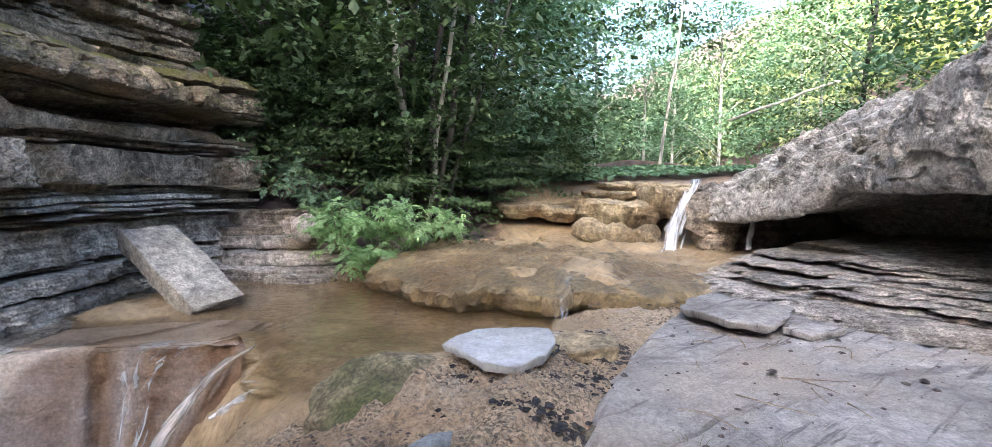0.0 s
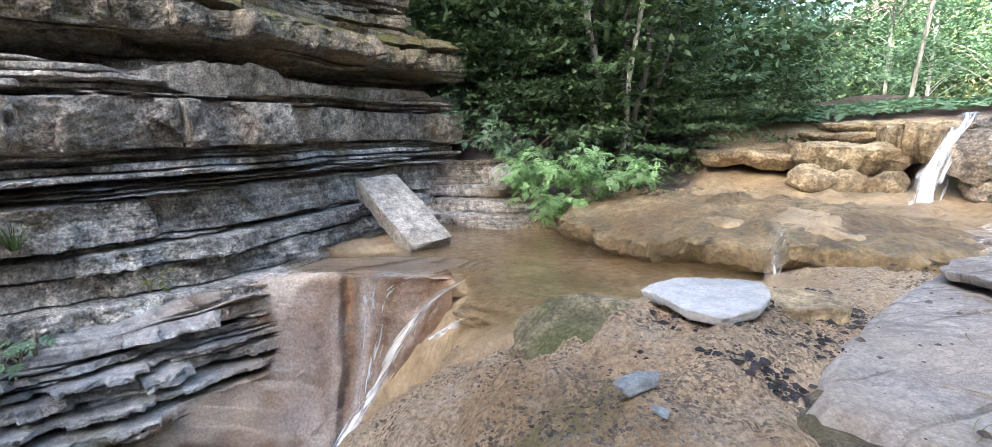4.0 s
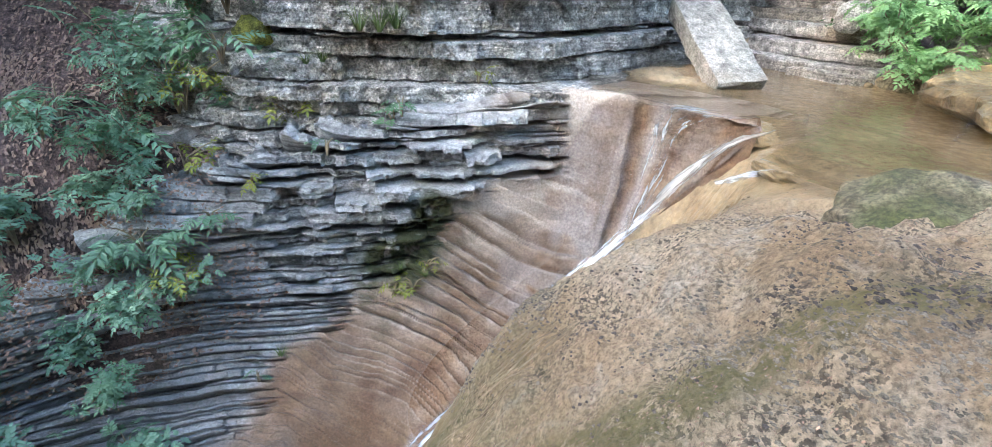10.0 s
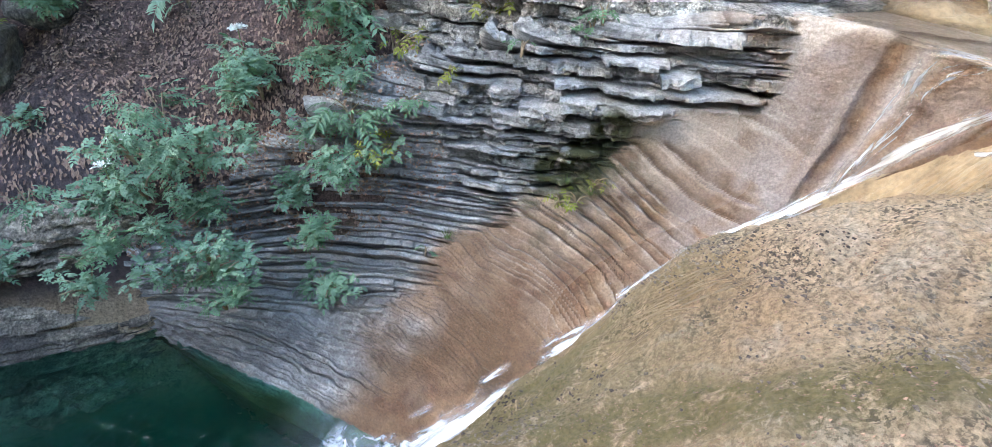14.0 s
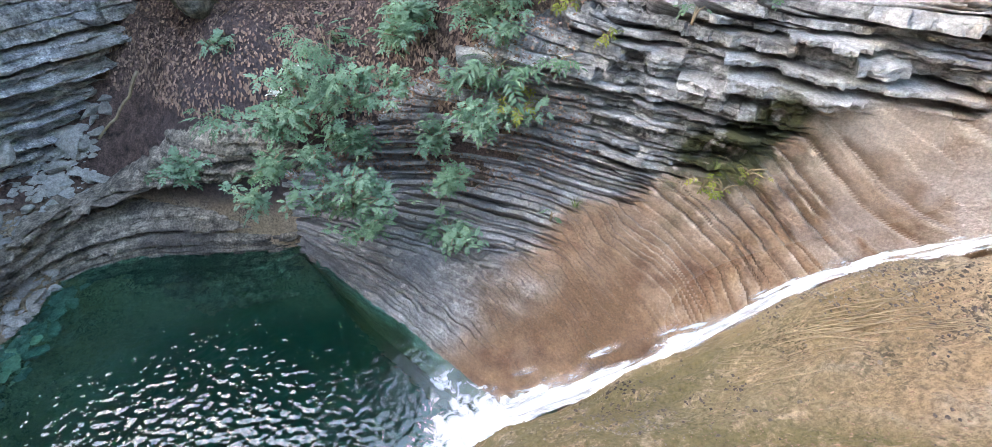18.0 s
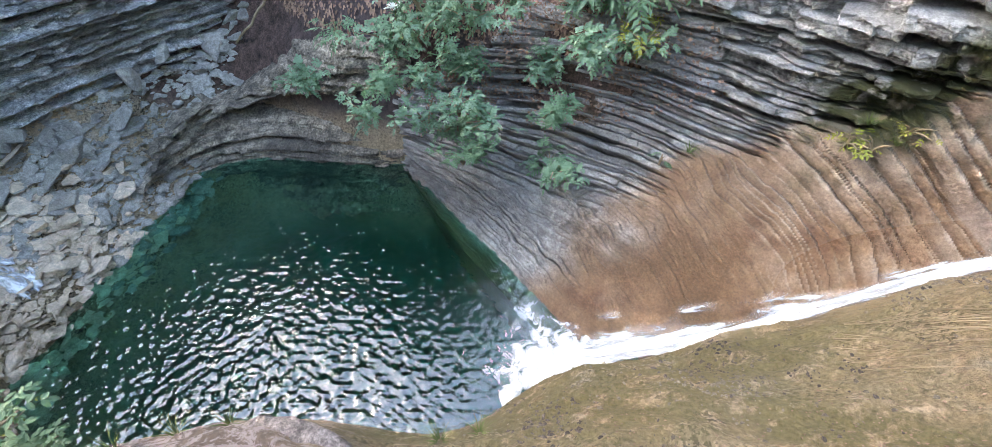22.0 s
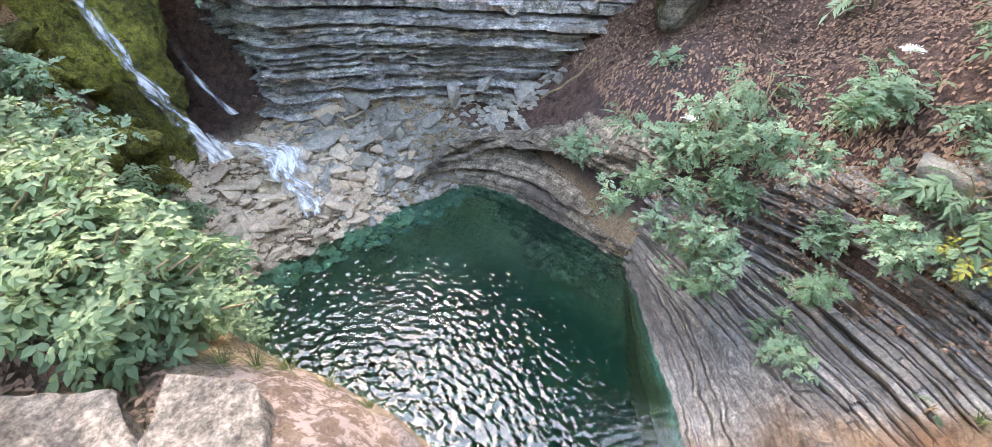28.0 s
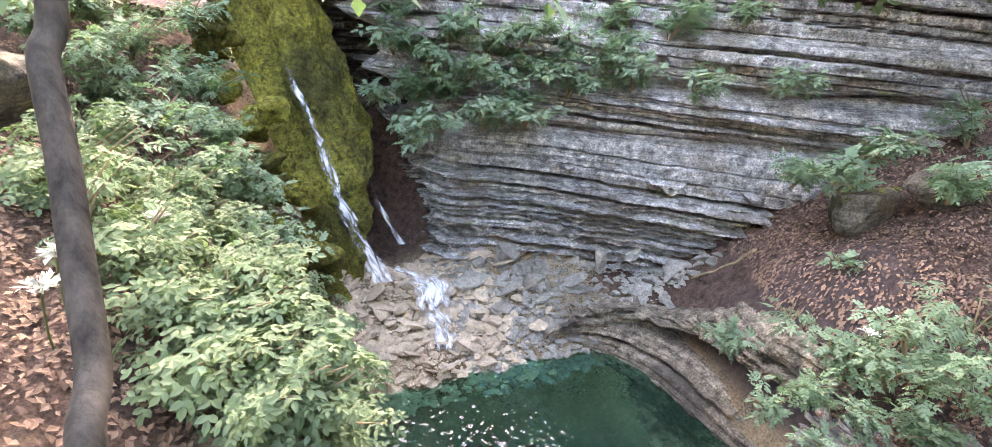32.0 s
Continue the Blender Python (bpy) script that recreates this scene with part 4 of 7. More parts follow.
def boulder(name, where, size, mat, seed, label, turn=0, detail=5, lump=0.22, category="boulder", square=1.0):
    """A rounded, broken boulder with flattened faces."""
    bm = bmesh.new()
    bmesh.ops.create_icosphere(bm, subdivisions=detail, radius=1.0)
    v = np.array([q.co for q in bm.verts])
    if square != 1.0:
        v = np.sign(v) * np.abs(v) ** square
        v /= np.abs(v).max()
    r = np.random.default_rng(seed)
    for _ in range(9):
        d = r.normal(size=3)
        d /= np.linalg.norm(d)
        cut = r.uniform(0.62, 0.9)
        over = np.maximum(v @ d - cut, 0)
        v -= over[:, None] * d * 0.85
    v *= 1 + (lump * fbm(v * 1.3 + seed, 3, seed) + 0.05 * fbm(v * 6, 3, seed + 1))[:, None] * 0.6
    for q, c in zip(bm.verts, v * size):
        q.co = c
    for f in bm.faces:
        f.smooth = True
    me = bpy.data.meshes.new(name)
    bm.to_mesh(me)
    bm.free()
    me.materials.append(mat)
    ob = new(name, me)
    ob.matrix_basis = pose(*where, 0, 0, turn)
    return tagged(ob, label, category)


def flagstone(name, outline, top, thick, mat, seed, label="", category="stone slab", n=64, rough_=0.012, tilt=None, rings=7, jag=0.03, kind="", undercut=0.06, dome=0.0):
    """A slab with an uneven broken outline: x, y corners, its top height, its thickness."""
    p = np.asarray(outline, float)
    seg = np.linalg.norm(np.roll(p, -1, 0) - p, axis=1)
    s = np.concatenate([[0], np.cumsum(seg)])
    q = np.stack([np.interp(np.linspace(0, s[-1], n, endpoint=False), s, np.append(p[:, k], p[0, k])) for k in (0, 1)], -1)
    mid = q.mean(0)
    q3 = np.stack([q[:, 0] * 4, q[:, 1] * 4, np.zeros(n) + seed], -1)
    broken = cells(np.floor(np.arange(n) / n * seg.sum() / (0.16 * max(0.4, min(2.0, seg.sum() / 4))) + 0.3 * vnoise(q3, seed)), np.zeros(n), seed)
    q = mid + (q - mid) * (1 + jag * (1.2 * fbm(q3, 3, seed) + 0.8 * broken))[:, None]
    levels = [(0.0, -1.0), (0.5, -1.0), (1 - undercut, -0.98), (1.0 - undercut * 0.5, -0.75), (0.985, -0.45), (1.0, -0.15), (0.985, -0.02)] + [(f, 0.0) for f in np.linspace(0.96, 0.0, rings)]
    v = []
    for f, h in levels:
        ring = np.column_stack([mid + (q - mid) * f, np.full(n, top + h * thick - dome * max(f - 0.3, 0) ** 2 * 2)])
        v.append(ring)
    v = np.stack(v)
    d = rough_ * fbm(v * 3.5, 4, seed + 3) + 0.3 * rough_ * fbm(v * 20, 2, seed + 4)
    v[..., 2] += d
    out = np.concatenate([(q - mid) / np.maximum(np.linalg.norm(q - mid, axis=1)[:, None], 1e-6), np.zeros((n, 1))], 1)
    side = np.zeros(len(levels))
    side[2:6] = 1
    lay = np.sin(v[..., 2] * 120 + 3 * vnoise(v * 3, seed + 7))
    v += (out[None] * side[:, None, None]) * (0.03 * thick * lay + 0.16 * thick * fbm(v * 7, 3, seed + 8))[..., None]
    if tilt is not None:
        t_ = np.array(tilt)
        v[..., 2] += (v[..., 0] - mid[0]) * t_[0] + (v[..., 1] - mid[1]) * t_[1]
    base = np.array([mid[0], mid[1], top - thick])
    m_, faces = len(levels), []
    for a in range(m_ - 1):
        for b in range(n):
            faces.append((a * n + b, a * n + (b + 1) % n, (a + 1) * n + (b + 1) % n, (a + 1) * n + b))
    me = mesh_of(name, (v - base).reshape(-1, 3), faces, mat, smooth=False)
    ob = new(name, me)
    ob.matrix_basis = pose(*base)
    return tagged(ob, label, category, kind=kind)


# pale slab on the near bank, stepped beds behind it
flagstone("rock_slab", [(0.66, 2.3), (0.8, 2.72), (1.2, 3.5), (1.78, 4.4), (2.3, 5.1), (2.7, 4.9), (2.95, 4.0), (3.4, 3.2), (3.5, 2.4), (2.4, 1.7), (1.3, 1.75)], 3.53, 0.55, slab_rock, 11, "broad pale limestone slab on the near bank", n=150, rough_=0.02, rings=26, jag=0.015, undercut=0.05)
flagstone("mossy_ledge", [(0.6, 2.25), (0.72, 2.75), (1.1, 3.3), (2.2, 3.3), (3.3, 2.6), (2.5, 1.6), (1.6, 1.5), (1.15, 1.62), (0.82, 1.9)], 3.455, 0.5, dark_moss, 12, "dark mossy rock ledge under the pale slab", "rock ledge", n=150, rough_=0.03, rings=16, jag=0.03, undercut=0.08)
EDGE = [(2.2, 5.6), (2.3, 4.9), (2.5, 4.3), (2.8, 3.75), (3.2, 3.2), (3.65, 2.7), (4.2, 2.1)]
g = loft([[(x + d, y + 0.12 * d, z) for x, y in EDGE] for d, z in ((-0.1, 3.38), (0.0, 3.5), (0.25, 3.6), (0.6, 3.72), (0.95, 3.82), (1.4, 3.9), (2.2, 3.95), (3.4, 4.0))], 420, 260)
out_ = np.broadcast_to(np.array([-0.85, -0.5, 0.0]), g.shape)
g = stratify(g, out_, 0.2, [(3.3, 4.2, 0.035, 0.085)], 201, blocks=0.8, joint=0.006, fineness=0.25)
tagged(sheet("rock_terraces", g, ledge_rock, smooth=False), "thin stepped limestone beds below the overhang", "rock ledge", kind="structure")
# smaller slabs lying about
flagstone("flat_stone", [(0.02, 3.04), (0.08, 3.2), (0.2, 3.29), (0.46, 3.34), (0.6, 3.32), (0.61, 3.06), (0.53, 2.84), (0.36, 2.68), (0.24, 2.74)], 3.64, 0.05, pale_stone, 31, "flat pale stone lying across wet rock", rough_=0.014, undercut=0.06, jag=0.014)
flagstone("flat_stone", [(1.58, 3.96), (1.72, 4.22), (2.02, 4.28), (2.32, 3.85), (1.94, 3.42), (1.7, 3.6)], 3.63, 0.06, slab_rock, 32, "thin grey flagstone lying on the pale slab", rough_=0.014, undercut=0.1, jag=0.05, tilt=(0.03, -0.02))
flagstone("flat_stone", [(2.1, 3.6), (2.35, 3.75), (2.5, 3.6), (2.2, 3.45)], 3.58, 0.04, slab_rock, 33, "small grey chip beside the flagstone on the slab", rough_=0.006)
flagstone("flat_stone", [(0.55, 3.4), (0.75, 3.62), (1.05, 3.6), (1.02, 3.35), (0.75, 3.25)], 3.52, 0.1, tan_rock, 34, "low ochre stone in the shallow water", rough_=0.02)
flake = new("blue_stone", hull_mesh("blue_stone", 35, blue_stone, n=12, flat_=0.5))
flake.matrix_basis = pose(0.08, 1.98, height_at(0.08, 1.98) + 0.03, 12, -8, 40) @ Matrix.Diagonal((0.17, 0.13, 0.11, 1))
tagged(flake, "small blue-grey stone resting on ochre rock", "stone")
chip = new("blue_stone", hull_mesh("blue_stone", 36, blue_stone, n=11, flat_=0.4))
chip.matrix_basis = pose(0.17, 1.87, height_at(0.17, 1.87) + 0.015, 5, 10, 100) @ Matrix.Diagonal((0.1, 0.07, 0.07, 1))
tagged(chip, "chip of blue-grey stone beside the larger one", "stone")
boulder("mossy_boulder", (-0.28, 3.02, 3.25), (0.55, 0.4, 0.3), mossy_stone, 36, "low ochre boulder with a moss-grown side at the water", category="boulder", lump=0.3, detail=6, square=0.8)
flagstone("rock_apron", [(-1.15, 5.75), (-0.75, 5.15), (-0.2, 4.78), (0.35, 4.82), (0.8, 4.62), (1.1, 4.75), (1.6, 4.5), (2.2, 4.9), (2.5, 5.8), (2.3, 6.9), (1.0, 7.6), (-0.4, 7.5), (-1.1, 6.8)], 3.67, 0.3, wet_rock, 55, "rounded ochre rock sheet under a film of running water", "rock ledge", n=240, rough_=0.05, rings=40, jag=0.04, undercut=0.16, dome=0.13)
boulder("lip_rock", (-1.58, 4.3, 3.12), (0.24, 0.22, 0.1), lip_mat, 40, "small ochre rock under the water at the head of the flume", lump=0.2, detail=5, category="rock")
boulder("lip_rock", (-1.08, 3.88, 3.12), (0.45, 0.36, 0.11), lip_mat, 39, "rounded ochre rock just under the water at the lip", lump=0.3, detail=6, category="rock")
# the leaning slab against the wall
lean = flagstone("leaning_slab", [(-0.6, -0.24), (-0.57, 0.23), (0.0, 0.25), (0.64, 0.23), (0.62, -0.22), (0.0, -0.24)], 0.13, 0.215, lean_rock, 38, "thick grey slab leaning from the wall into the shallow water", rough_=0.012, jag=0.01, undercut=0.03)
lean.matrix_basis = pose(-2.68, 5.14, 3.5) @ pose(0, 0, 0, 0, 0, -27) @ pose(0, 0, 0, 6, 30, 0)
for k, (x, y, z, w, h) in enumerate([(-2.5, 6.5, 3.42, 0.9, 0.16), (-2.2, 6.75, 3.58, 0.8, 0.15), (-1.95, 6.35, 3.38, 0.35, 0.12), (-2.6, 7.0, 3.75, 0.9, 0.15)]):
    flagstone("rock_ledge", [(x - w, y - 0.35), (x + w * 0.4, y - 0.35), (x + w, y - 0.2), (x + w, y + 0.5), (x - w, y + 0.6)], z, h, ledge_rock, 50 + k, "low ochre rock step behind the leaning slab", "rock ledge", rough_=0.02, undercut=0.03)
boulder("stone_block", (-2.02, 6.55, 3.88), (0.16, 0.13, 0.17), boulder_rock, 59, "squarish grey block on the step beside the bush", turn=20, lump=0.1, category="stone", square=0.5)
for k, (x, y, s) in enumerate([(-1.85, 6.15, 0.14), (-1.35, 6.35, 0.22), (-1.0, 6.6, 0.3), (-1.62, 6.25, 0.1), (-2.1, 7.2, 0.22)]):
    boulder("boulder", (x, y, height_at(x, y) + s * 0.35), (s, s * 0.8, s * 0.6), tan_rock if k % 2 else boulder_rock, 60 + k, "small rock at the foot of the bush", detail=4)
for k, (x, y, w, z, h) in enumerate([(-2.95, 7.1, 0.55, 3.86, 0.2), (-3.1, 7.35, 0.6, 4.06, 0.2), (-2.55, 7.4, 0.4, 4.04, 0.16)]):
    flagstone("rock_ledge", [(x - w, y - 0.3), (x - w * 0.2, y - 0.42), (x + w * 0.7, y - 0.33), (x + w, y - 0.1), (x + w, y + 0.5), (x - w, y + 0.6)], z, h, rim_rock, 56 + k, "low dark rock step on the bank behind the upper pool", "rock ledge", rough_=0.03, undercut=0.04)
boulder("stone_block", (-2.36, 7.0, 3.86), (0.13, 0.1, 0.17), ledge_rock, 142, "small upright grey block on the bank", lump=0.15, detail=4, category="stone", square=0.5)
# ochre ledges the upper stream falls over
for k, (o, z, th) in enumerate([([(0.4, 8.3), (0.9, 8.0), (1.7, 7.95), (1.9, 9.4), (0.2, 9.6)], 4.1, 0.2), ([(1.45, 7.75), (2.0, 7.5), (2.55, 7.35), (2.75, 8.6), (1.5, 8.8)], 4.2, 0.34),
                                ([(1.9, 8.5), (2.6, 8.3), (3.0, 8.6), (3.0, 9.8), (1.8, 9.8)], 4.33, 0.15), ([(2.15, 9.1), (2.8, 8.9), (3.6, 8.9), (3.7, 10.2), (2.1, 10.2)], 4.48, 0.15), ([(2.4, 7.4), (2.8, 7.0), (3.3, 7.0), (3.4, 8.6), (2.5, 8.6)], 4.4, 0.4)]):
    flagstone("rock_ledge", o, z, th, tan_rock, 70 + k, "rounded ochre ledge the stream falls over", "rock ledge", rough_=0.045, jag=0.04, n=110, rings=9, undercut=0.22)
for k, (x, y, z, s) in enumerate([(1.6, 7.5, 3.78, 0.3), (2.0, 7.4, 3.75, 0.26), (2.3, 7.25, 3.75, 0.22), (3.0, 6.85, 4.1, 0.42), (3.0, 6.75, 3.8, 0.3)]):
    boulder("boulder", (x, y, z), (s, s * 0.75, s * 0.8), rim_rock if x > 2.9 else tan_rock, 80 + k, "dark dripping rock beside the fall" if x > 2.9 else "lumpy ochre rock under the ledge", lump=0.35)
DRIFT = hull_mesh("drift_stone", 91, tan_rock)
for k in range(34):
    x, y = rng.uniform(-0.9, 1.1), rng.uniform(6.7, 7.6)
    s = rng.uniform(0.06, 0.17)
    ob = new("stone", DRIFT)
    ob.matrix_basis = pose(x, y, height_at(x, y) + s * 0.25, *rng.uniform(-20, 20, 2), rng.uniform(0, 360)) @ Matrix.Diagonal((s, s * 0.8, s * 0.7, 1))
    tagged(ob, "small ochre stone in the drift below the ledge", "stone", "drift stones")

# the overhanging rock on the near bank
TOPLINE = [(2.85, 7.0, 4.46), (3.1, 6.35, 4.49), (3.28, 5.45, 4.85), (3.34, 5.0, 4.96), (3.33, 4.4, 5.1), (3.31, 3.96, 5.35), (3.35, 3.5, 5.6), (3.6, 2.6, 5.8), (4.1, 1.2, 5.8)]
LIPLINE = [(2.78, 6.8, 4.0), (3.0, 6.05, 4.06), (3.16, 5.3, 4.2), (3.36, 5.0, 4.42), (3.28, 4.35, 4.4), (3.32, 3.65, 4.45), (3.5, 2.6, 4.5), (4.0, 1.2, 4.4), (4.1, 1.1, 4.4)]
BELLY = [((a[0] + b[0]) / 2 - 0.1, (a[1] + b[1]) / 2, (a[2] + b[2]) / 2 - 0.05) for a, b in zip(TOPLINE, LIPLINE)]
g = loft([[(x + 5, y, z + 2.2) for x, y, z in TOPLINE], [(x + 1.6, y + 0.1, z + 0.75) for x, y, z in TOPLINE], [(x + 0.35, y, z + 0.16) for x, y, z in TOPLINE], TOPLINE, BELLY, LIPLINE,
          [(x + 0.35, y, z + 0.08) for x, y, z in LIPLINE], [(x + 1.6, y + 0.2, z + 0.12) for x, y, z in LIPLINE], [(x + 2.2, y + 0.2, 3.7) for x, y, z in LIPLINE]], 330, 300)
n = grid_normals(g)
n = n * np.sign((n[:, 150] * (np.array([0.5, 3.0, 4.5]) - g[:, 150])).sum(-1).mean())
face = step(1.0, 0.62, np.linspace(0, 1.6, 300))[None]
g = g + n * ((0.1 * fbm(g * 0.8, 3, 101) + 0.06 * np.floor(2.5 * fbm(g * 1.2, 4, 102, 0.6) + 0.5) + 0.045 * (0.4 - np.abs(fbm(g * 3.0, 5, 104, 0.65))) + 0.018 * fbm(g * 9, 3, 105, 0.65) - 0.04 * np.maximum(0, 0.3 - np.abs(vnoise(g * (1.5, 1.5, 3.5), 103))) / 0.3) * (0.15 + 0.85 * face))[..., None]
tagged(sheet("overhang_rock", g, boulder_rock, smooth=False), "massive pale overhanging rock above a dark hollow", "rock", kind="structure")

# boulders added to shut light out and darken the back of the hollow
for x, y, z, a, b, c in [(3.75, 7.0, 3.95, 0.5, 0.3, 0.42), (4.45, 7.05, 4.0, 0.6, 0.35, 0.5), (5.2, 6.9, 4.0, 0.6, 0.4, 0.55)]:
    boulder("boulder", (x, y, z), (a, b, c), dark_rock, int(x * 100), "added dark boulder that keeps light out of the hollow's back", lump=0.3)

# ---- the far wall, the shore and the mossy fall ----
FAR = [(-8.4, -2.7), (-7.3, -3.2), (-6.4, -3.75), (-5.6, -4.45), (-4.8, -5.1), (-3.95, -5.7), (-3.15, -6.15), (-2.5, -6.5), (-2.35, -7.3), (-2.6, -8.6)]
def far_at(out, z):
    return [(x - out * (0.55 if k < 8 else -1.0), y - out * (0.8 if k < 8 else 0.0), z) for k, (x, y) in enumerate(FAR)]
far_lines = [far_at(0.12, -0.2), far_at(-0.05, 0.6), far_at(-0.12, 1.4), far_at(0.0, 2.0), far_at(0.1, 2.4), far_at(0.35, 2.62), far_at(0.22, 2.8), far_at(0.3, 3.12), far_at(0.6, 3.3), far_at(0.4, 3.42), far_at(0.42, 3.8), far_at(0.75, 4.0), far_at(0.8, 4.5), far_at(1.1, 4.7), far_at(2.4, 4.8)]
wall("wall_south", far_lines, 430, 440, far_rock, 0.15, [(-0.5, 2.2, 0.025, 0.085), (2.2, 3.1, 0.08, 0.3), (3.1, 3.4, 0.05, 0.1), (3.4, 3.8, 0.3, 0.4), (3.8, 8.0, 0.1, 0.4)], 111, eye=(-1, 0, 4), label="grey thin-bedded limestone wall across the pool", blocks=1.1, gap=1.5, swell=0.06, dip=(-0.06, 0.0))
RIM = [(-4.62, -1.7), (-4.42, -2.2), (-4.35, -2.8), (-4.38, -3.4), (-4.25, -4.0), (-3.85, -4.55), (-3.2, -4.75)]
def rim_at(dx, z):
    return [(x + dx, y - 0.3 * dx, zz) for (x, y), zz in zip(RIM, z if hasattr(z, "__len__") else [z] * 7)]
wall("wall_pool_rim", [rim_at(0.5, -0.9), rim_at(0.32, -0.2), rim_at(0.12, 0.05), rim_at(-0.12, 0.3), rim_at(-0.5, 0.42), rim_at(-0.62, 0.62), rim_at(-0.25, [0.85, 0.85, 0.8, 0.7, 0.6, 0.45, 0.3]), rim_at(-0.35, [1.2, 1.2, 1.1, 0.95, 0.7, 0.5, 0.35]), rim_at(-0.9, [1.6, 1.6, 1.5, 1.3, 0.8, 0.55, 0.4])], 170, 130, rim_rock, 0.11, [(-1.0, 2.5, 0.03, 0.1)], 121, eye=(-1, -2, 3), label="undercut bedded rim of the pool", swell=0.05)

MOSS_A = [(0.45, -7.9, 4.7), (0.1, -7.35, 3.9), (-0.2, -7.02, 3.0), (-0.44, -6.62, 2.2), (-0.62, -6.05, 1.4), (-0.8, -5.6, 0.5)]
MOSS_B = [(-0.1, -7.9, 4.7), (-0.4, -7.5, 4.0), (-0.6, -7.25, 3.3), (-0.74, -7.0, 2.6), (-0.9, -6.45, 1.62), (-1.0, -5.9, 0.5)]
MOSS_C = [(-0.4, -7.75, 4.7), (-0.6, -7.3, 4.0), (-0.75, -7.02, 3.2), (-0.95, -6.75, 2.5), (-1.12, -6.4, 1.7), (-1.2, -6.1, 0.6)]
MOSS_D = [(-0.95, -7.7, 4.7), (-1.1, -7.55, 4.1), (-1.3, -7.35, 3.4), (-1.52, -7.0, 2.6), (-1.5, -6.75, 2.05), (-1.3, -6.55, 1.75)]
MOSS_E = [(-1.0, -8.3, 4.7), (-1.2, -8.2, 4.1), (-1.35, -8.1, 3.4), (-1.5, -7.9, 2.6), (-1.45, -7.5, 1.9), (-1.3, -7.1, 1.6)]
g = loft([MOSS_A, MOSS_B, MOSS_C, MOSS_D, MOSS_E], 220, 200)
n = grid_normals(g)
n = n * np.sign((n * (np.array([-1.5, 0, 5.0]) - g)).sum(-1, keepdims=True))
flutes = vnoise(np.stack([g[..., 0] * 3.2 + g[..., 1] * 3.2, g[..., 1] * 0.8, g[..., 2] * 0.5], -1), 131) + 0.5 * vnoise(np.stack([g[..., 0] * 8, g[..., 1] * 8, g[..., 2] * 1.2], -1), 132)
g = g + n * (0.12 * flutes + 0.045 * fbm(g * 5, 4, 133, 0.6))[..., None]
tagged(sheet("mossy_fall_rock", g, moss_rock), "fluted tufa hump covered with yellow-green moss under a small fall", "rock", kind="structure")
# added cleft wall: shade put into its dark rock, unseen roof above
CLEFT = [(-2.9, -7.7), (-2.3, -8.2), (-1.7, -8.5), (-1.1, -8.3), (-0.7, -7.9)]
wall("wall_cleft", [[(x, y + d, z) for x, y in CLEFT] for d, z in ((0.1, 0.4), (0.0, 1.4), (-0.15, 2.6), (-0.1, 3.8), (0.25, 4.5), (0.9, 4.95), (1.7, 5.2))], 160, 170, dark_rock, 0.12, [(0.3, 6.0, 0.05, 0.2)], 151, label="back of the narrow cleft, coloured dark for shade, under an added roof", blocks=0.7)
for k in range(44):
    u_ = rng.random()
    x, y, z = curve(MOSS_A, 50)[int(8 + 40 * u_)] + rng.normal(0, 0.16, 3) + (0.12, 0.1, -0.05)
    s = rng.uniform(0.09, 0.19)
    boulder("mossy_rock", (x, y, z), (s, s * 0.85, s * 0.9), moss_rock, 140 + k, "moss-covered rock beside the small fall", detail=4, lump=0.75, category="rock")

STONES = [hull_mesh("rubble_stone", 160 + k, rubble_rock, n=13 + k % 4, flat_=0.5 + 0.1 * (k % 4)) for k in range(8)]
TANS = [hull_mesh("tan_stone", 170 + k, beach_rock, n=14, flat_=0.6) for k in range(4)]
placed = 0
while placed < 330:
    x, y = rng.uniform(-5.6, -0.35), rng.uniform(-6.9, -4.2)
    z = height_at(x, y)
    fx = np.interp(x, [p[0] for p in FAR[2:8]], [p[1] for p in FAR[2:8]])
    if y < fx + 0.05 or z < -0.25 or z > 1.3 or (x > -1.0 and y < -5.6):
        continue
    tan_here = x > -3.0 + rng.normal(0, 0.35)
    s = rng.uniform(0.12, 0.24) if placed > 80 else rng.uniform(0.24, 0.44)
    ob = new("stone", (TANS if tan_here else STONES)[rng.integers(4 if tan_here else 8)])
    ob.matrix_basis = pose(x, y, z + s * 0.12, *rng.uniform(-28, 28, 2), rng.uniform(0, 360)) @ Matrix.Diagonal((s, s * rng.uniform(0.6, 1), s * rng.uniform(0.35, 0.7) if tan_here else s * rng.uniform(0.5, 0.9), 1))
    tagged(ob, "ochre stone of the cobble beach by the pool" if tan_here else "angular grey stone of the rubble below the wall", "stone", "beach stones")
    placed += 1
for x, y, z, a, b, c, tilt in [(-4.35, -5.15, 0.95, 0.16, 0.1, 0.32, 12), (-3.55, -5.7, 0.72, 0.28, 0.2, 0.2, 20), (-2.85, -6.0, 0.75, 0.26, 0.16, 0.22, -15), (-4.75, -4.95, 1.05, 0.3, 0.12, 0.14, 30), (-3.2, -5.5, 0.62, 0.4, 0.24, 0.12, 8), (-2.6, -5.75, 0.62, 0.42, 0.26, 0.12, -8)]:
    ob = new("standing_stone", STONES[int(abs(x * 10)) % 8])
    ob.matrix_basis = pose(x, y, z, tilt, 5, 25) @ Matrix.Diagonal((a * 1.6, b * 1.6, c * 1.6, 1))
    tagged(ob, "larger grey stone propped among the rubble", "stone", "beach stones")
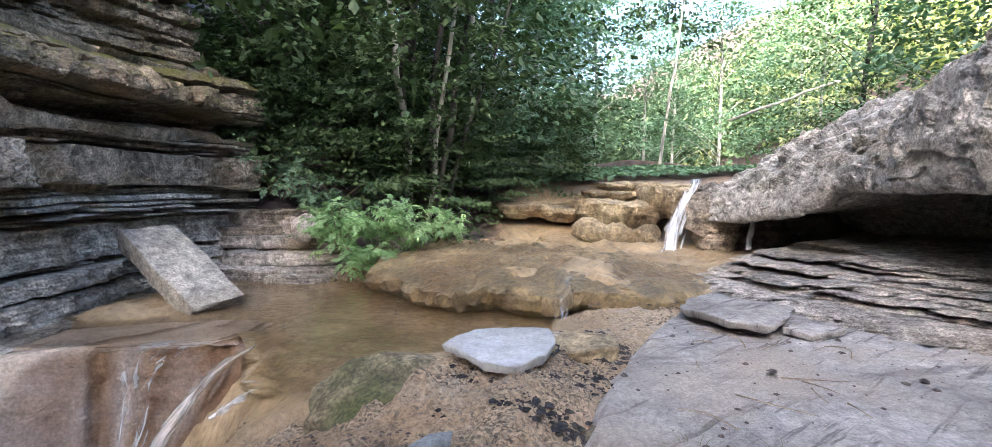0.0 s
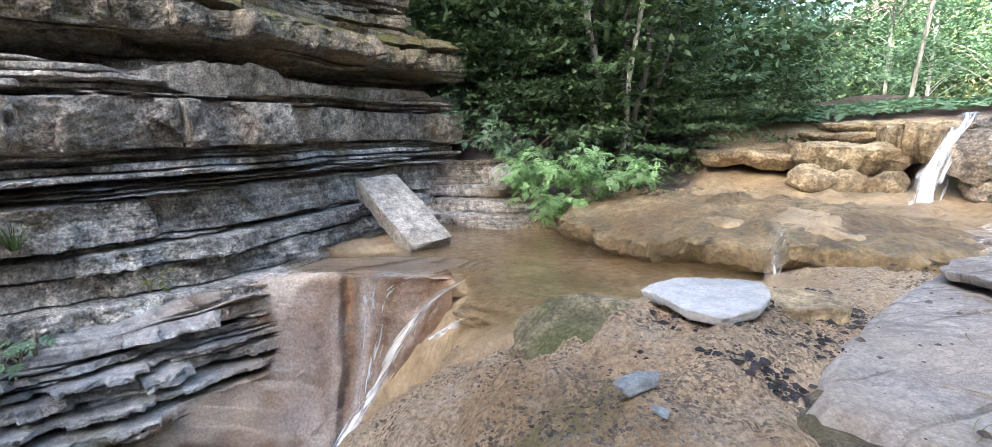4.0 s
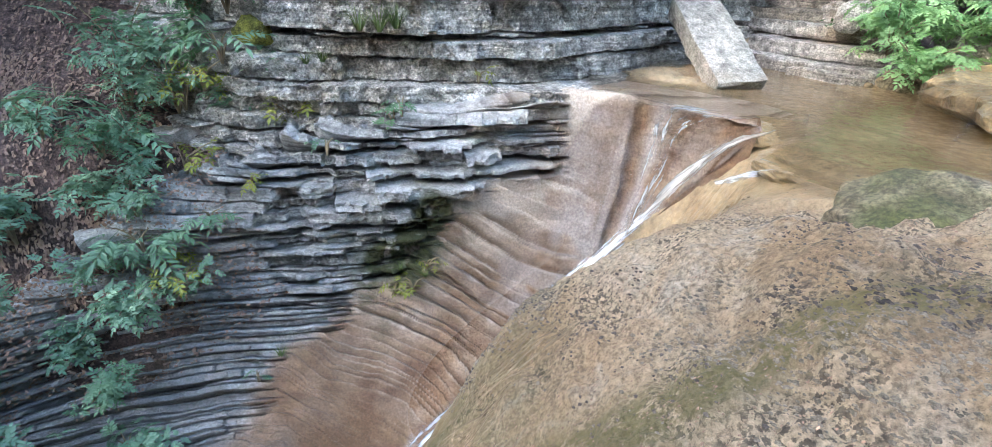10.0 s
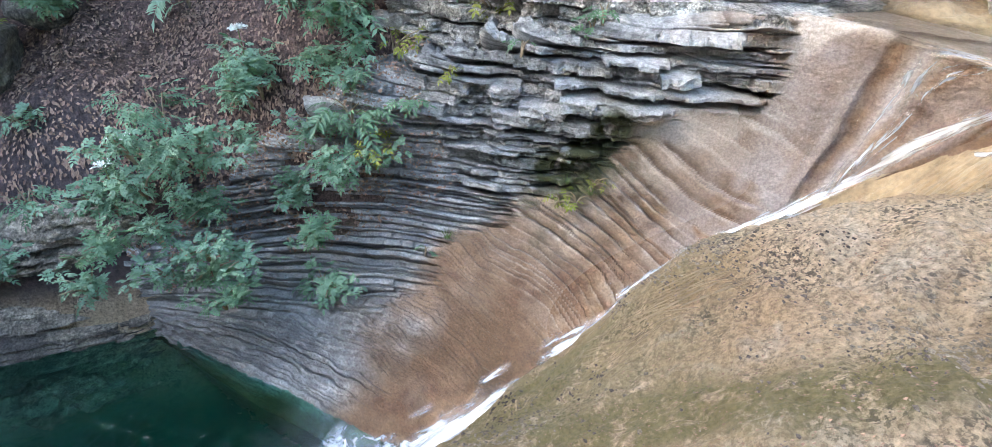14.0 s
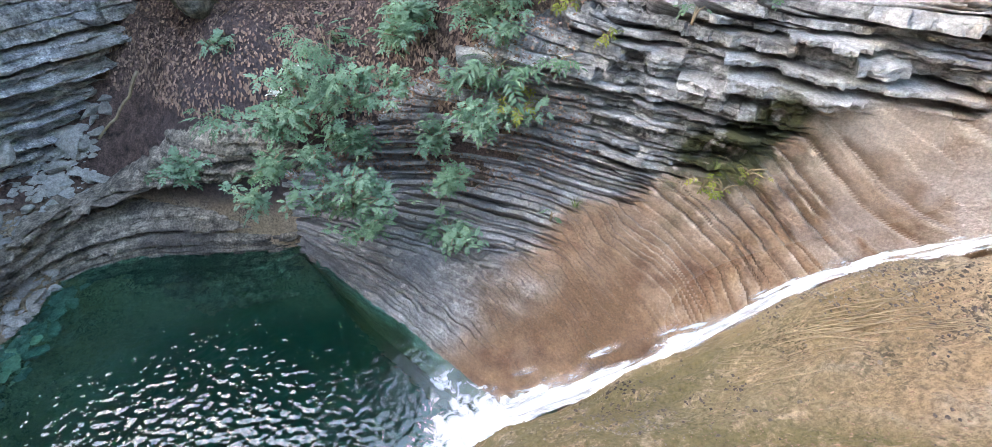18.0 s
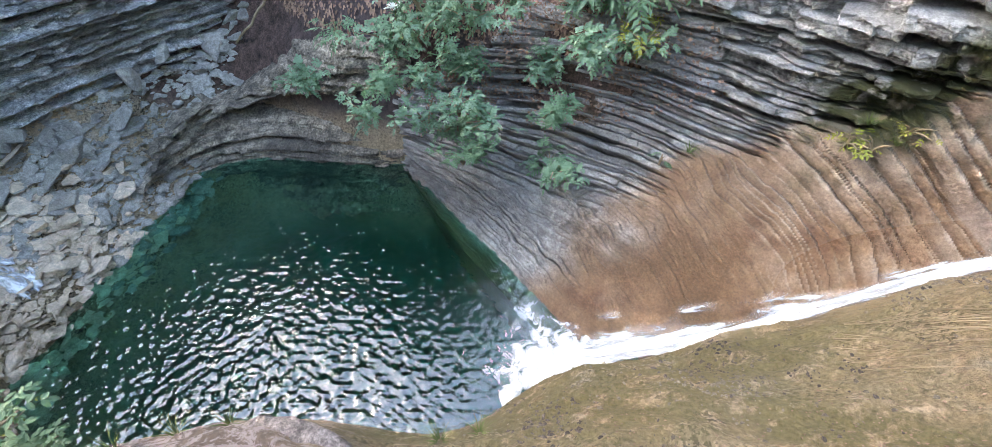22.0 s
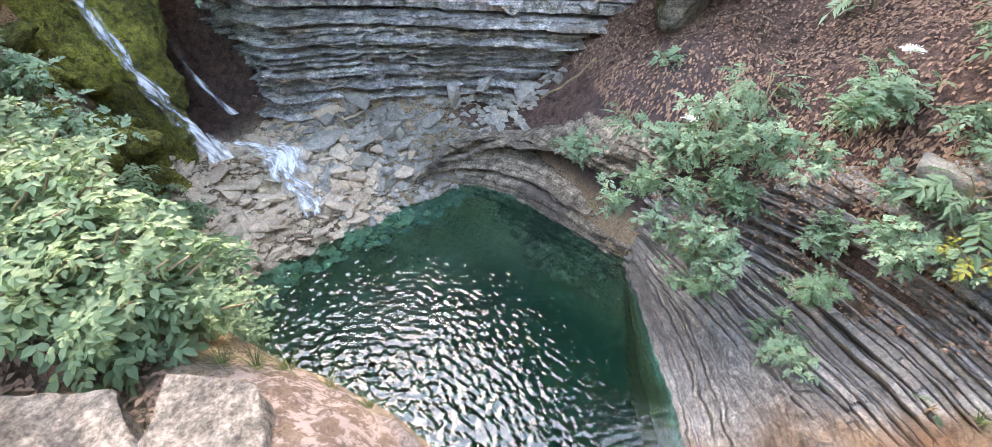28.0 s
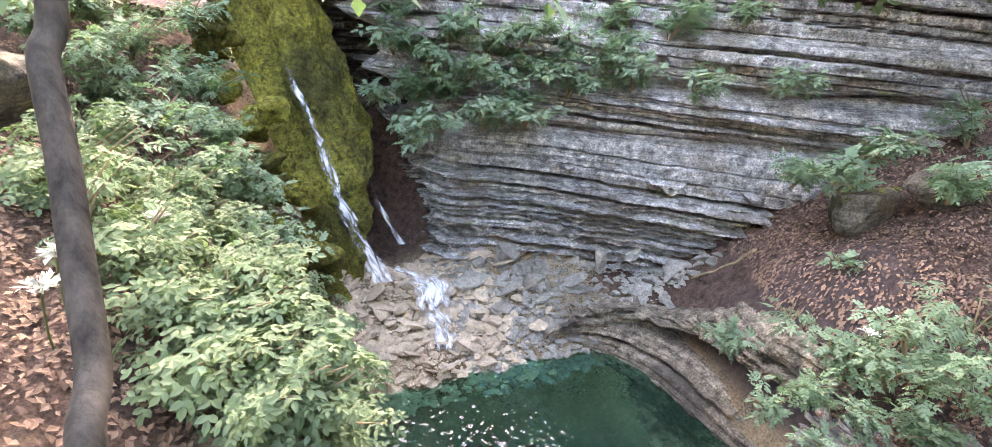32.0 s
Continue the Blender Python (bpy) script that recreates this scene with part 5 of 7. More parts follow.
for k, (x, y, z, s) in enumerate([(-5.15, 0.1, 2.12, 0.34), (-5.4, 0.5, 2.42, 0.3), (-5.6, 0.85, 2.75, 0.3)]):
    flagstone("rock_ledge", [(x - s, y - s * 0.7), (x + s, y - s * 0.8), (x + s * 1.1, y + s * 0.5), (x - s * 0.8, y + s * 0.8)], z, 0.16, rubble_rock, 180 + k, "flat dark rock sticking out of the leafy bank", "rock ledge", rough_=0.02, undercut=0.1)
boulder("boulder", (-6.1, -3.0, 2.3), (0.5, 0.3, 0.28), dark_rock, 195, "dark mossy rock with a hollow beneath it on the bank", lump=0.3)
boulder("boulder", (-6.7, -2.6, 2.6), (0.4, 0.3, 0.25), dark_rock, 196, "dark mossy rock with a hollow beneath it on the bank", lump=0.3)
# blocks underfoot
flagstone("stone_block", [(-0.1, -1.5), (-0.29, -1.27), (-0.22, -1.02), (-0.04, -1.08), (0.02, -1.3)], 2.74, 0.22, block_rock, 191, "squarish pale stone block at the path's edge", rough_=0.01, undercut=0.03)
flagstone("stone_block", [(0.03, -1.55), (0.05, -1.36), (0.12, -1.05), (0.5, -1.2), (0.5, -1.75), (0.3, -1.76)], 2.74, 0.22, block_rock, 192, "broad pale stone block at the path's edge", rough_=0.012, undercut=0.03)
boulder("boulder", (-0.46, -0.95, 2.31), (0.2, 0.34, 0.12), pink_rock, 193, "worn pinkish rock at the drop above the pool", lump=0.15)

# ---- falling water ----
def ribbon(name, path, widths, across, thick, n, label, lift=0.03, m=14, crown=0.02, froth=0.0):
    """A strip of white water along a path, arched across its width; 'thick' from lacy to full."""
    p = curve(path, n)
    w = np.interp(np.linspace(0, 1, n), np.linspace(0, 1, len(widths)), widths)
    tk = np.interp(np.linspace(0, 1, n), np.linspace(0, 1, len(thick)), thick)
    s = np.linspace(-1, 1, m)
    side = np.asarray(across, float)
    side = curve(side, n) if side.ndim == 2 else np.tile(side, (n, 1))
    side = side / np.linalg.norm(side, axis=1)[:, None]
    fwd = np.gradient(p, axis=0)
    nn = np.cross(side, fwd)
    nn /= np.maximum(np.linalg.norm(nn, axis=1)[:, None], 1e-6)
    nn *= np.sign((nn * (np.array([0, 0.5, 4.3]) - p)).sum(1))[:, None]
    g = p[:, None] + side[:, None] * (w[:, None] * s)[..., None] + nn[:, None] * (lift + crown * (1 - s ** 2))[None, :, None]
    g = g + nn[:, None] * (0.012 * fbm(g * 9, 3, 7))[..., None]
    t_ = tk[:, None] + 0.06 - 0.6 * np.abs(s)[None] ** 1.6 + 0 * g[..., 0]
    t_ = t_ + froth * fbm(g * 3.6, 3, 8)
    run = np.concatenate([[0], np.cumsum(np.linalg.norm(np.diff(p, axis=0), axis=1))])
    marks = {"thick": t_, "along": run[:, None] * (2.2 + 22 * froth) + 0 * t_, "across": (w[:, None] * s) * 14 + 0 * t_}
    return tagged(sheet(name, g, foam, marks=marks), label, "water", kind="structure")


ribbon("water_chute", [(-1.1, 4.55, 3.3), (-1.42, 4.22, 3.3), (-1.75, 4.05, 3.08), (-2.1, 3.95, 2.6), (-2.34, 3.9, 2.12), (-2.6, 3.5, 1.56), (-2.78, 3.05, 1.16), (-2.65, 2.35, 0.8), (-2.42, 1.6, 0.46), (-2.26, 0.85, 0.22), (-2.12, 0.1, 0.0)], [0.03, 0.08, 0.14, 0.16, 0.17, 0.17, 0.17, 0.16, 0.16, 0.18, 0.24],
       [(0.6, 0.8, 0), (0.6, 0.8, 0), (0.75, 0.65, 0), (0.8, 0.5, 0.2), (0.9, 0.3, 0.2), (1, 0.1, 0.1), (1, 0, 0), (1, 0, 0), (1, -0.1, 0), (1, -0.3, 0), (1, -0.4, 0)], [0.0, 0.16, 0.2, 0.17, 0.15, 0.17, 0.2, 0.2, 0.22, 0.28, 0.4], 280, "white water running down the flume", lift=0.03)
tagged(sheet("water_veil", veil_g, foam, marks=veil_marks), "thin veil of water streaking the steep face", "water", kind="structure")
tagged(sheet("water_wash", wash_g, foam, marks=wash_marks), "white wash climbing the foot of the ochre bowl", "water", kind="structure")
ribbon("water_splash", [(-1.0, 3.4, 3.2), (-1.2, 3.5, 3.1), (-1.38, 3.62, 2.98), (-1.55, 3.75, 2.85)], [0.06, 0.1, 0.12, 0.1], (0.6, -0.7, 0), [0.0, 0.24, 0.26, 0.1], 60, "small splash beside the head of the flume", lift=0.05)
ribbon("water_upper_fall", [(3.05, 7.45, 4.5), (2.86, 7.1, 4.47), (2.66, 6.9, 4.25), (2.5, 6.75, 3.95), (2.38, 6.62, 3.6)], [0.2, 0.22, 0.22, 0.25, 0.32], (0.8, 0.3, 0), [0.12, 0.2, 0.24, 0.24, 0.28], 110, "white fall of the upper stream")
ribbon("water_side_fall", [(3.38, 6.5, 4.12), (3.3, 6.42, 4.05), (3.2, 6.3, 3.85), (3.14, 6.22, 3.72)], [0.05, 0.06, 0.07, 0.08], (1, 0.2, 0), [0.3, 0.4, 0.4, 0.3], 50, "thin side fall under the overhang")
ribbon("water_side_fall", [(3.62, 6.4, 4.1), (3.58, 6.35, 4.0), (3.54, 6.28, 3.8)], [0.03, 0.04, 0.06], (1, 0.2, 0), [0.1, 0.15, 0.15], 40, "thin side fall under the overhang")
ribbon("water_moss_fall", [(-0.62, -7.1, 3.32), (-0.72, -6.95, 3.0), (-0.88, -6.72, 2.5), (-1.02, -6.4, 1.85), (-1.22, -6.02, 1.25), (-1.4, -5.75, 0.85)], [0.06, 0.1, 0.15, 0.17, 0.2, 0.24], (1, -0.15, 0), [0.06, 0.12, 0.12, 0.12, 0.16, 0.22], 120, "thin fall running down the mossy hump", lift=0.1, froth=0.1)
ribbon("water_moss_fall", [(-1.62, -7.5, 1.75), (-1.68, -7.2, 1.4), (-1.8, -6.9, 1.05), (-1.9, -6.7, 0.85)], [0.09, 0.11, 0.13, 0.12], (1, -0.3, 0), [0.05, 0.12, 0.12, 0.2], 60, "second small fall behind the mossy hump")
ribbon("water_cascade", [(-1.4, -6.0, 0.85), (-1.75, -5.85, 0.72), (-2.0, -5.7, 0.62), (-1.95, -5.45, 0.5), (-2.0, -5.2, 0.33), (-1.95, -4.95, 0.16)], [0.18, 0.3, 0.42, 0.42, 0.36, 0.3], [(0.2, 1, 0), (0.4, 0.9, 0), (1, 0.3, 0), (1, 0, 0), (1, 0, 0), (1, 0, 0)], [-0.1, 0.04, 0.22, 0.2, 0.24, 0.1], 160, "small cascade between stones into the pool", lift=0.1, m=30, froth=0.22)
ribbon("water_apron", [(1.9, 6.4, 3.66), (1.5, 5.6, 3.65), (1.1, 5.0, 3.64), (0.85, 4.62, 3.6), (0.8, 4.5, 3.36)], [0.6, 0.5, 0.45, 0.4, 0.4], (1, 0.4, 0), [-0.1, -0.08, -0.04, 0.0, 0.02], 80, "thin broken water over the edge of the rock sheet", lift=0.025)
ribbon("water_trickle", [(-0.45, 5.1, 3.64), (-0.5, 4.88, 3.58), (-0.55, 4.8, 3.42), (-0.57, 4.74, 3.3)], [0.04, 0.06, 0.08, 0.12], (1, 0.5, 0), [-0.05, 0.06, 0.08, 0.06], 40, "small trickle into the upper pool")
fx_, fy_ = np.meshgrid(np.linspace(-3.0, -1.1, 60), np.linspace(-1.3, 0.5, 60), indexing="ij")
rad = np.hypot(fx_ + 1.95, (fy_ + 0.1) * 1.0)
foam_g = np.stack([fx_, fy_, 0.02 + 0.1 * np.exp(-(rad / 0.3) ** 2) + 0.02 * fbm(np.stack([fx_ * 7, fy_ * 7, 0 * fx_], -1), 3, 3)], -1)
tagged(sheet("water_foam", foam_g, foam, marks={"along": fx_ * 7, "across": fy_ * 7, "thick": 0.62 - 0.95 * rad + 0.15 * fbm(np.stack([fx_ * 3, fy_ * 3, 0 * fx_], -1), 3, 4)}), "churned white foam where the flume meets the pool", "water", kind="structure")

boulder("boulder", (1.9, -5.0, 3.45), (0.75, 0.5, 0.4), dark_rock, 197, "dark grey overhanging rock above the slope plants", lump=0.25, square=0.8)

# ---- plants ----
def quads_mesh(name, centre, along, across, mat, fold=0.25, tip=0.5):
    """Many small leaves as one mesh: each a folded blade of four points round its midrib."""
    n_ = len(centre)
    nrm = np.cross(along, across)
    nrm /= np.maximum(np.linalg.norm(nrm, axis=1)[:, None], 1e-9)
    wid = np.linalg.norm(across, axis=1)[:, None]
    v = np.stack([centre - along * 0.5, centre + across * 0.5 + nrm * wid * fold, centre + along * 0.5, centre - across * 0.5 + nrm * wid * fold], 1).reshape(-1, 3)
    i = np.arange(n_)[:, None] * 4
    faces = np.concatenate([i + (0, 1, 2), i + (0, 2, 3)], 1).reshape(-1, 3).tolist()
    return mesh_of(name, v, faces, mat, smooth=False)


def tube(name, path, radii, mat, sides=8, n=24, wob=0.0, seed=0):
    """A tapered round stem along a smooth path."""
    p = curve(path, n)
    p = p + wob * np.stack([vnoise(np.stack([np.linspace(0, 6, n), np.full(n, k * 3.1), np.full(n, seed)], -1), seed + k) for k in range(3)], -1)
    r = np.interp(np.linspace(0, 1, n), np.linspace(0, 1, len(radii)), radii)
    f = np.gradient(p, axis=0)
    f /= np.maximum(np.linalg.norm(f, axis=1)[:, None], 1e-9)
    a = np.cross(f, (0.31, 0.95, 0.12))
    a /= np.maximum(np.linalg.norm(a, axis=1)[:, None], 1e-9)
    b = np.cross(f, a)
    th = np.linspace(0, 2 * math.pi, sides, endpoint=False)
    v = p[:, None] + r[:, None, None] * (np.cos(th)[None, :, None] * a[:, None] + np.sin(th)[None, :, None] * b[:, None])
    faces = [(k * sides + j, k * sides + (j + 1) % sides, (k + 1) * sides + (j + 1) % sides, (k + 1) * sides + j) for k in range(n - 1) for j in range(sides)]
    faces += [tuple(range(sides - 1, -1, -1)), tuple((n - 1) * sides + j for j in range(sides))]
    return mesh_of(name, v.reshape(-1, 3), faces, mat, smooth=True)


def joined(name, meshes, mat):
    """Several meshes as one."""
    verts, faces, base = [], [], 0
    for me in meshes:
        co = np.zeros(len(me.vertices) * 3)
        me.vertices.foreach_get("co", co)
        verts.append(co.reshape(-1, 3))
        faces += [tuple(i + base for i in p.vertices) for p in me.polygons]
        base += len(me.vertices)
        bpy.data.meshes.remove(me)
    return mesh_of(name, np.concatenate(verts), faces, mat, smooth=True)


def leaflet(verts, faces, origin, ahead, side, up, length, width, outline=((0, 0.08), (0.45, 0.98), (1.0, 0.03))):
    """One oval leaflet, folded along its rib and drooping at the tip."""
    b = len(verts)
    for t_, w in outline:
        c = origin + ahead * length * t_ - up * length * 0.18 * t_ ** 2
        verts.append(c + side * width * 0.5 * w + up * width * 0.12 * w)
        verts.append(c - side * width * 0.5 * w + up * width * 0.12 * w)
        verts.append(c)
    for k in range(len(outline) - 1):
        i = b + k * 3
        faces.append((i + 2, i, i + 3, i + 5))
        faces.append((i + 1, i + 2, i + 5, i + 4))


def welded(me):
    bm = bmesh.new()
    bm.from_mesh(me)
    bmesh.ops.remove_doubles(bm, verts=bm.verts[:], dist=1e-5)
    bm.to_mesh(me)
    bm.free()
    return me


def compound_leaf(name, mat, pairs=3, length=0.24, seed=0, leaf=0.1, wide=0.42, outline=((0, 0.08), (0.45, 0.98), (1.0, 0.03))):
    """A pinnate leaf: a bowed stalk with pairs of leaflets and one at the tip, growing along +x."""
    r = np.random.default_rng(seed)
    verts, faces = [], []
    stalk = lambda t_: np.array([length * t_, 0, length * (0.25 * t_ - 0.42 * t_ ** 2)])
    for k in range(pairs):
        t_ = 0.42 + 0.45 * k / max(pairs - 1, 1)
        for s in (1, -1):
            a = np.array([0.55, s * 0.85, -0.12]) + r.normal(0, 0.07, 3)
            a /= np.linalg.norm(a)
            up = np.array([0.1, 0.0, 1.0]) + r.normal(0, 0.15, 3)
            sd = np.cross(up, a)
            sd /= np.linalg.norm(sd)
            leaflet(verts, faces, stalk(t_), a, sd, np.cross(a, sd), leaf * r.uniform(0.85, 1.15), leaf * wide, outline)
    a = np.array([1, r.normal(0, 0.1), -0.35])
    a /= np.linalg.norm(a)
    sd = np.cross((0, 0, 1.0), a)
    leaflet(verts, faces, stalk(1.0), a, sd, np.cross(a, sd), leaf * 1.15, leaf * wide * 1.05, outline)
    b = len(verts)
    at = [0.0] + [0.42 + 0.45 * k / max(pairs - 1, 1) for k in range(pairs)] + [1.0]
    for t_ in at:
        verts += [stalk(t_), stalk(t_) - (0, 0, 0.007)]
    for k in range(len(at) - 1):
        faces.append((b + 2 * k, b + 2 * k + 1, b + 2 * k + 3, b + 2 * k + 2))
    return welded(mesh_of(name, np.array(verts), faces, mat, smooth=False))


OVAL = ((0, 0.08), (0.22, 0.8), (0.6, 0.86), (1.0, 0.04))
ELDER = [compound_leaf("leaf", leaf_elder, 3, 0.22, s, 0.075, 0.66, OVAL) for s in (1, 2, 3)]
MINT = [compound_leaf("leaf", leaf_light, 3, 0.22, s, 0.078, 0.6) for s in (4, 5, 6)]
GOLD = [compound_leaf("leaf", leaf_yellow, 2, 0.16, s, 0.09, 0.5) for s in (7, 8)]
ASH = [compound_leaf("leaf", leaf_light, 4, 0.34, s, 0.12, 0.36) for s in (9, 10)]


def sprig(name, leaf_mesh, count, seed, drop=0.0):
    """Several leaves round the top of a short stalk, as one mesh."""
    r = np.random.default_rng(seed)
    verts, faces, base = [], [], 0
    co = np.zeros(len(leaf_mesh.vertices) * 3)
    leaf_mesh.vertices.foreach_get("co", co)
    co = co.reshape(-1, 3)
    polys = [tuple(p.vertices) for p in leaf_mesh.polygons]
    for k in range(count):
        m_ = pose(0, 0, 0, r.normal(0, 12), r.normal(-4, 18), 360 * k / count + r.normal(0, 25)) @ Matrix.Scale(r.uniform(0.75, 1.15), 4)
        verts.append(co @ np.array(m_.to_3x3()).T + np.array(m_.translation))
        faces += [tuple(i + base for i in p) for p in polys]
        base += len(co)
    return welded(mesh_of(name, np.concatenate(verts), faces, leaf_mesh.materials[0]))


NETTLES = [sprig("sprig", compound_leaf("leaf", leaf_slope, 2, 0.22, s, 0.095, 0.66, OVAL), 8, 60 + s) for s in (17, 18, 19)]
MINTS = [sprig("sprig", m_, 8, 20 + k) for k, m_ in enumerate(MINT)]
FRESH = [sprig("sprig", compound_leaf("leaf", leaf_fresh, 3, 0.22, k, 0.085, 0.55), 7, 50 + k) for k in (14, 15)]
ELDERS = [sprig("sprig", m_, 5, 30 + k) for k, m_ in enumerate(ELDER)]
FERN = [compound_leaf("leaf", leaf_elder, 9, 0.4, s, 0.1, 0.3) for s in (11, 12)]


def shrub(name, x, y, z, spread, height, leaves, kinds, seed, label, group="", lean_=(0, 0), category="shrub", scale=1.0, stems=5):
    """Stems from one root with leaves all round them, each leaf an object of its own."""
    r = np.random.default_rng(seed)
    top = empty(name, pose(x, y, z), label, category, group)
    paths = []
    for k in range(stems):
        a = r.uniform(0, 2 * math.pi)
        d = spread * r.uniform(0.35, 0.8)
        end = np.array([math.cos(a) * d + lean_[0], math.sin(a) * d + lean_[1], height * r.uniform(0.6, 1.0)])
        paths.append([(0, 0, -0.05), tuple(end * (0.35, 0.35, 0.55)), tuple(end)])
    stalks = [part("stem", tube("stem", pth, [0.012, 0.008, 0.004], twig_mat, 5, 8), None, top) for pth in paths]
    for k in range(leaves):
        on = r.integers(stems)
        pth = curve(paths[on], 20)
        c = pth[r.integers(6, 20)] + r.normal(0, 1, 3) * (spread * 0.2, spread * 0.2, height * 0.1)
        out = math.degrees(math.atan2(c[1] - lean_[1] * 0.4, c[0] - lean_[0] * 0.4)) + r.normal(0, 45)
        s = scale * r.uniform(0.7, 1.2)
        kind_ = kinds[r.integers(len(kinds))]
        part(kind_.name.split(".")[0], kind_, None, stalks[on], m=pose(*c, r.normal(0, 14), r.normal(8, 16), out) @ Matrix.Diagonal((s, s, s, 1)))
    return top


# the elder and its neighbours on the leafy bank
for k, (x, y, z, sp, h, nl, kinds, ln) in enumerate([
        (-4.35, -2.95, 0.95, 0.3, 0.35, 34, ELDER, (0.1, 0)), (-4.65, -2.6, 1.4, 0.18, 0.28, 14, ASH, (0, 0)), (-5.35, -2.66, 1.8, 0.22, 0.25, 14, ELDER, (0, 0)),
        (-4.7, -2.0, 1.25, 0.42, 0.5, 62, ELDER, (0.2, -0.1)), (-4.85, -1.5, 1.45, 0.42, 0.55, 60, ELDER, (0.2, 0)), (-4.7, -1.2, 1.15, 0.4, 0.4, 52, ELDER, (0.3, 0)),
        (-5.25, -1.5, 1.8, 0.35, 0.45, 40, ASH, (0.1, 0)), (-5.3, -0.8, 1.8, 0.35, 0.7, 60, ELDER, (0.1, 0.1)), (-5.15, -0.55, 2.1, 0.3, 0.55, 46, ELDER, (0.1, 0)),
        (-4.6, -0.4, 1.15, 0.24, 0.4, 40, ELDER, (0.2, 0)), (-3.95, -0.28, 0.55, 0.2, 0.2, 22, ASH, (0.1, 0)), (-4.9, 0.25, 1.75, 0.32, 0.35, 36, ASH, (0.1, 0)),
        (-4.75, 0.45, 1.7, 0.25, 0.3, 26, GOLD, (0.1, 0.1)), (-5.35, 0.05, 2.15, 0.3, 0.4, 30, GOLD, (0, 0)), (-5.4, 0.45, 2.55, 0.35, 0.5, 46, ELDER, (0.1, 0)),
        (-5.3, 0.85, 2.95, 0.35, 0.45, 40, ELDER, (0.1, 0.1)), (-5.55, 0.5, 2.9, 0.35, 0.6, 46, ELDER, (0.1, 0)), (-5.0, 1.25, 3.1, 0.25, 0.35, 24, GOLD, (0, 0)),
        (-4.25, -1.3, 0.7, 0.25, 0.2, 22, ELDER, (0.15, 0)), (-5.9, 0.6, 3.2, 0.5, 0.7, 60, ELDER, (0.1, 0)), (-7.6, -2.9, 2.9, 0.6, 0.7, 50, ELDER, (0.2, 0.1)),
        (-6.5, -3.3, 2.3, 0.4, 0.4, 34, ELDER, (0.1, 0.1)), (-6.2, -3.1, 2.3, 0.35, 0.35, 24, GOLD, (0, 0))]):
    shrub("elder_bush", x, y, z, sp, h, int(nl * (0.62 if kinds is ELDER else 1.4)), ELDERS if kinds is ELDER else kinds, 300 + k, "blue-green elder bush on the leafy bank above the pool" if kinds is ELDER else "light green leafy shrub on the bank above the pool", "bank shrubs", ln, scale=0.52)
MASS = [(-4.75, -0.60, 2.38), (-4.56, -0.64, 1.98), (-4.41, -1.10, 1.89), (-4.23, -1.54, 1.85), (-3.89, -1.86, 1.55), (-4.01, -1.49, 1.48), (-3.98, -1.19, 1.28), (-3.96, -0.88, 1.13), (-3.66, -1.97, 1.33), (-4.13, -0.28, 1.20), (-3.77, -0.21, 0.77), (-4.63, -0.16, 2.00), (-4.48, 0.41, 1.71), (-4.81, 0.31, 2.37), (-4.99, 0.20, 2.91), (-4.91, 0.31, 2.64), (-5.04, -0.12, 3.13), (-4.52, -1.05, 2.08), (-4.37, -1.55, 2.12), (-3.70, -1.12, 0.91), (-3.82, -1.46, 1.21)]
for k, (x, y, z) in enumerate(MASS):
    shrub("elder_bush", x, y, z - 0.16, 0.3, 0.3, 18, MINTS if k % 5 == 4 else ELDERS, 320 + k, "light green leafy shrub on the bank above the pool" if k % 5 == 4 else "blue-green elder bush on the leafy bank above the pool", "bank shrubs", (0.12, 0.0), scale=0.45, stems=4)
for k, (x, y, z) in enumerate([(-6.4, -1.2, 2.65), (-6.9, -2.2, 2.8), (-7.2, -1.0, 3.2)]):
    shrub("fern", x, y, z, 0.2, 0.3, 10, FERN, 340 + k, "green fern on the leaf-covered bank", "ferns", category="fern")
# small plants on the ledges of the wall and the flume
for k, (x, y, z, sp, h, nl, kinds) in enumerate([(-3.86, 2.28, 2.95, 0.14, 0.16, 14, MINT), (-3.96, 1.69, 2.8, 0.1, 0.1, 8, MINT), (-4.28, 1.12, 2.5, 0.1, 0.12, 9, GOLD), (-4.44, 0.78, 2.22, 0.14, 0.12, 10, ASH),
                                                 (-3.8, 0.75, 0.88, 0.07, 0.08, 5, MINT), (-3.48, 2.18, 1.48, 0.18, 0.12, 12, GOLD), (-3.6, 3.0, 3.33, 0.1, 0.1, 6, GOLD), (-3.8, 2.33, 3.06, 0.08, 0.14, 8, MINT)]):
    shrub("ledge_plant", x, y, z, sp, h, nl, kinds, 360 + k, "small green plant growing from a ledge of the rock wall", "ledge plants", category="plant", scale=0.5, stems=3)
# the bush over the upper pool, and low growth behind it
for k, (x, y, z, sp, h, nl) in enumerate([(-1.6, 6.5, 3.6, 0.6, 0.6, 90), (-0.95, 6.65, 3.6, 0.6, 0.6, 90), (-0.5, 7.1, 3.65, 0.4, 0.45, 50), (-1.3, 6.35, 3.42, 0.4, 0.35, 50)]):
    shrub("green_bush", x, y, z, sp, h, nl, FRESH, 380 + k, "bright green bush hanging over the upper pool", "bushes at the upper pool", (0.05, -0.25), scale=0.5, stems=8)

for k, (x, y) in enumerate([(-2.85, 7.45), (-2.3, 7.35), (-1.9, 7.3), (-2.6, 7.7), (-3.2, 7.7), (-1.5, 7.8)]):
    shrub("ivy_clump", x, y, height_at(x, y) + 0.1, 0.5, 0.5, 26, ELDERS, 540 + k, "dark green growth on the bank behind the upper pool", "hanging plants", (0.1, -0.2), scale=0.6, stems=6)
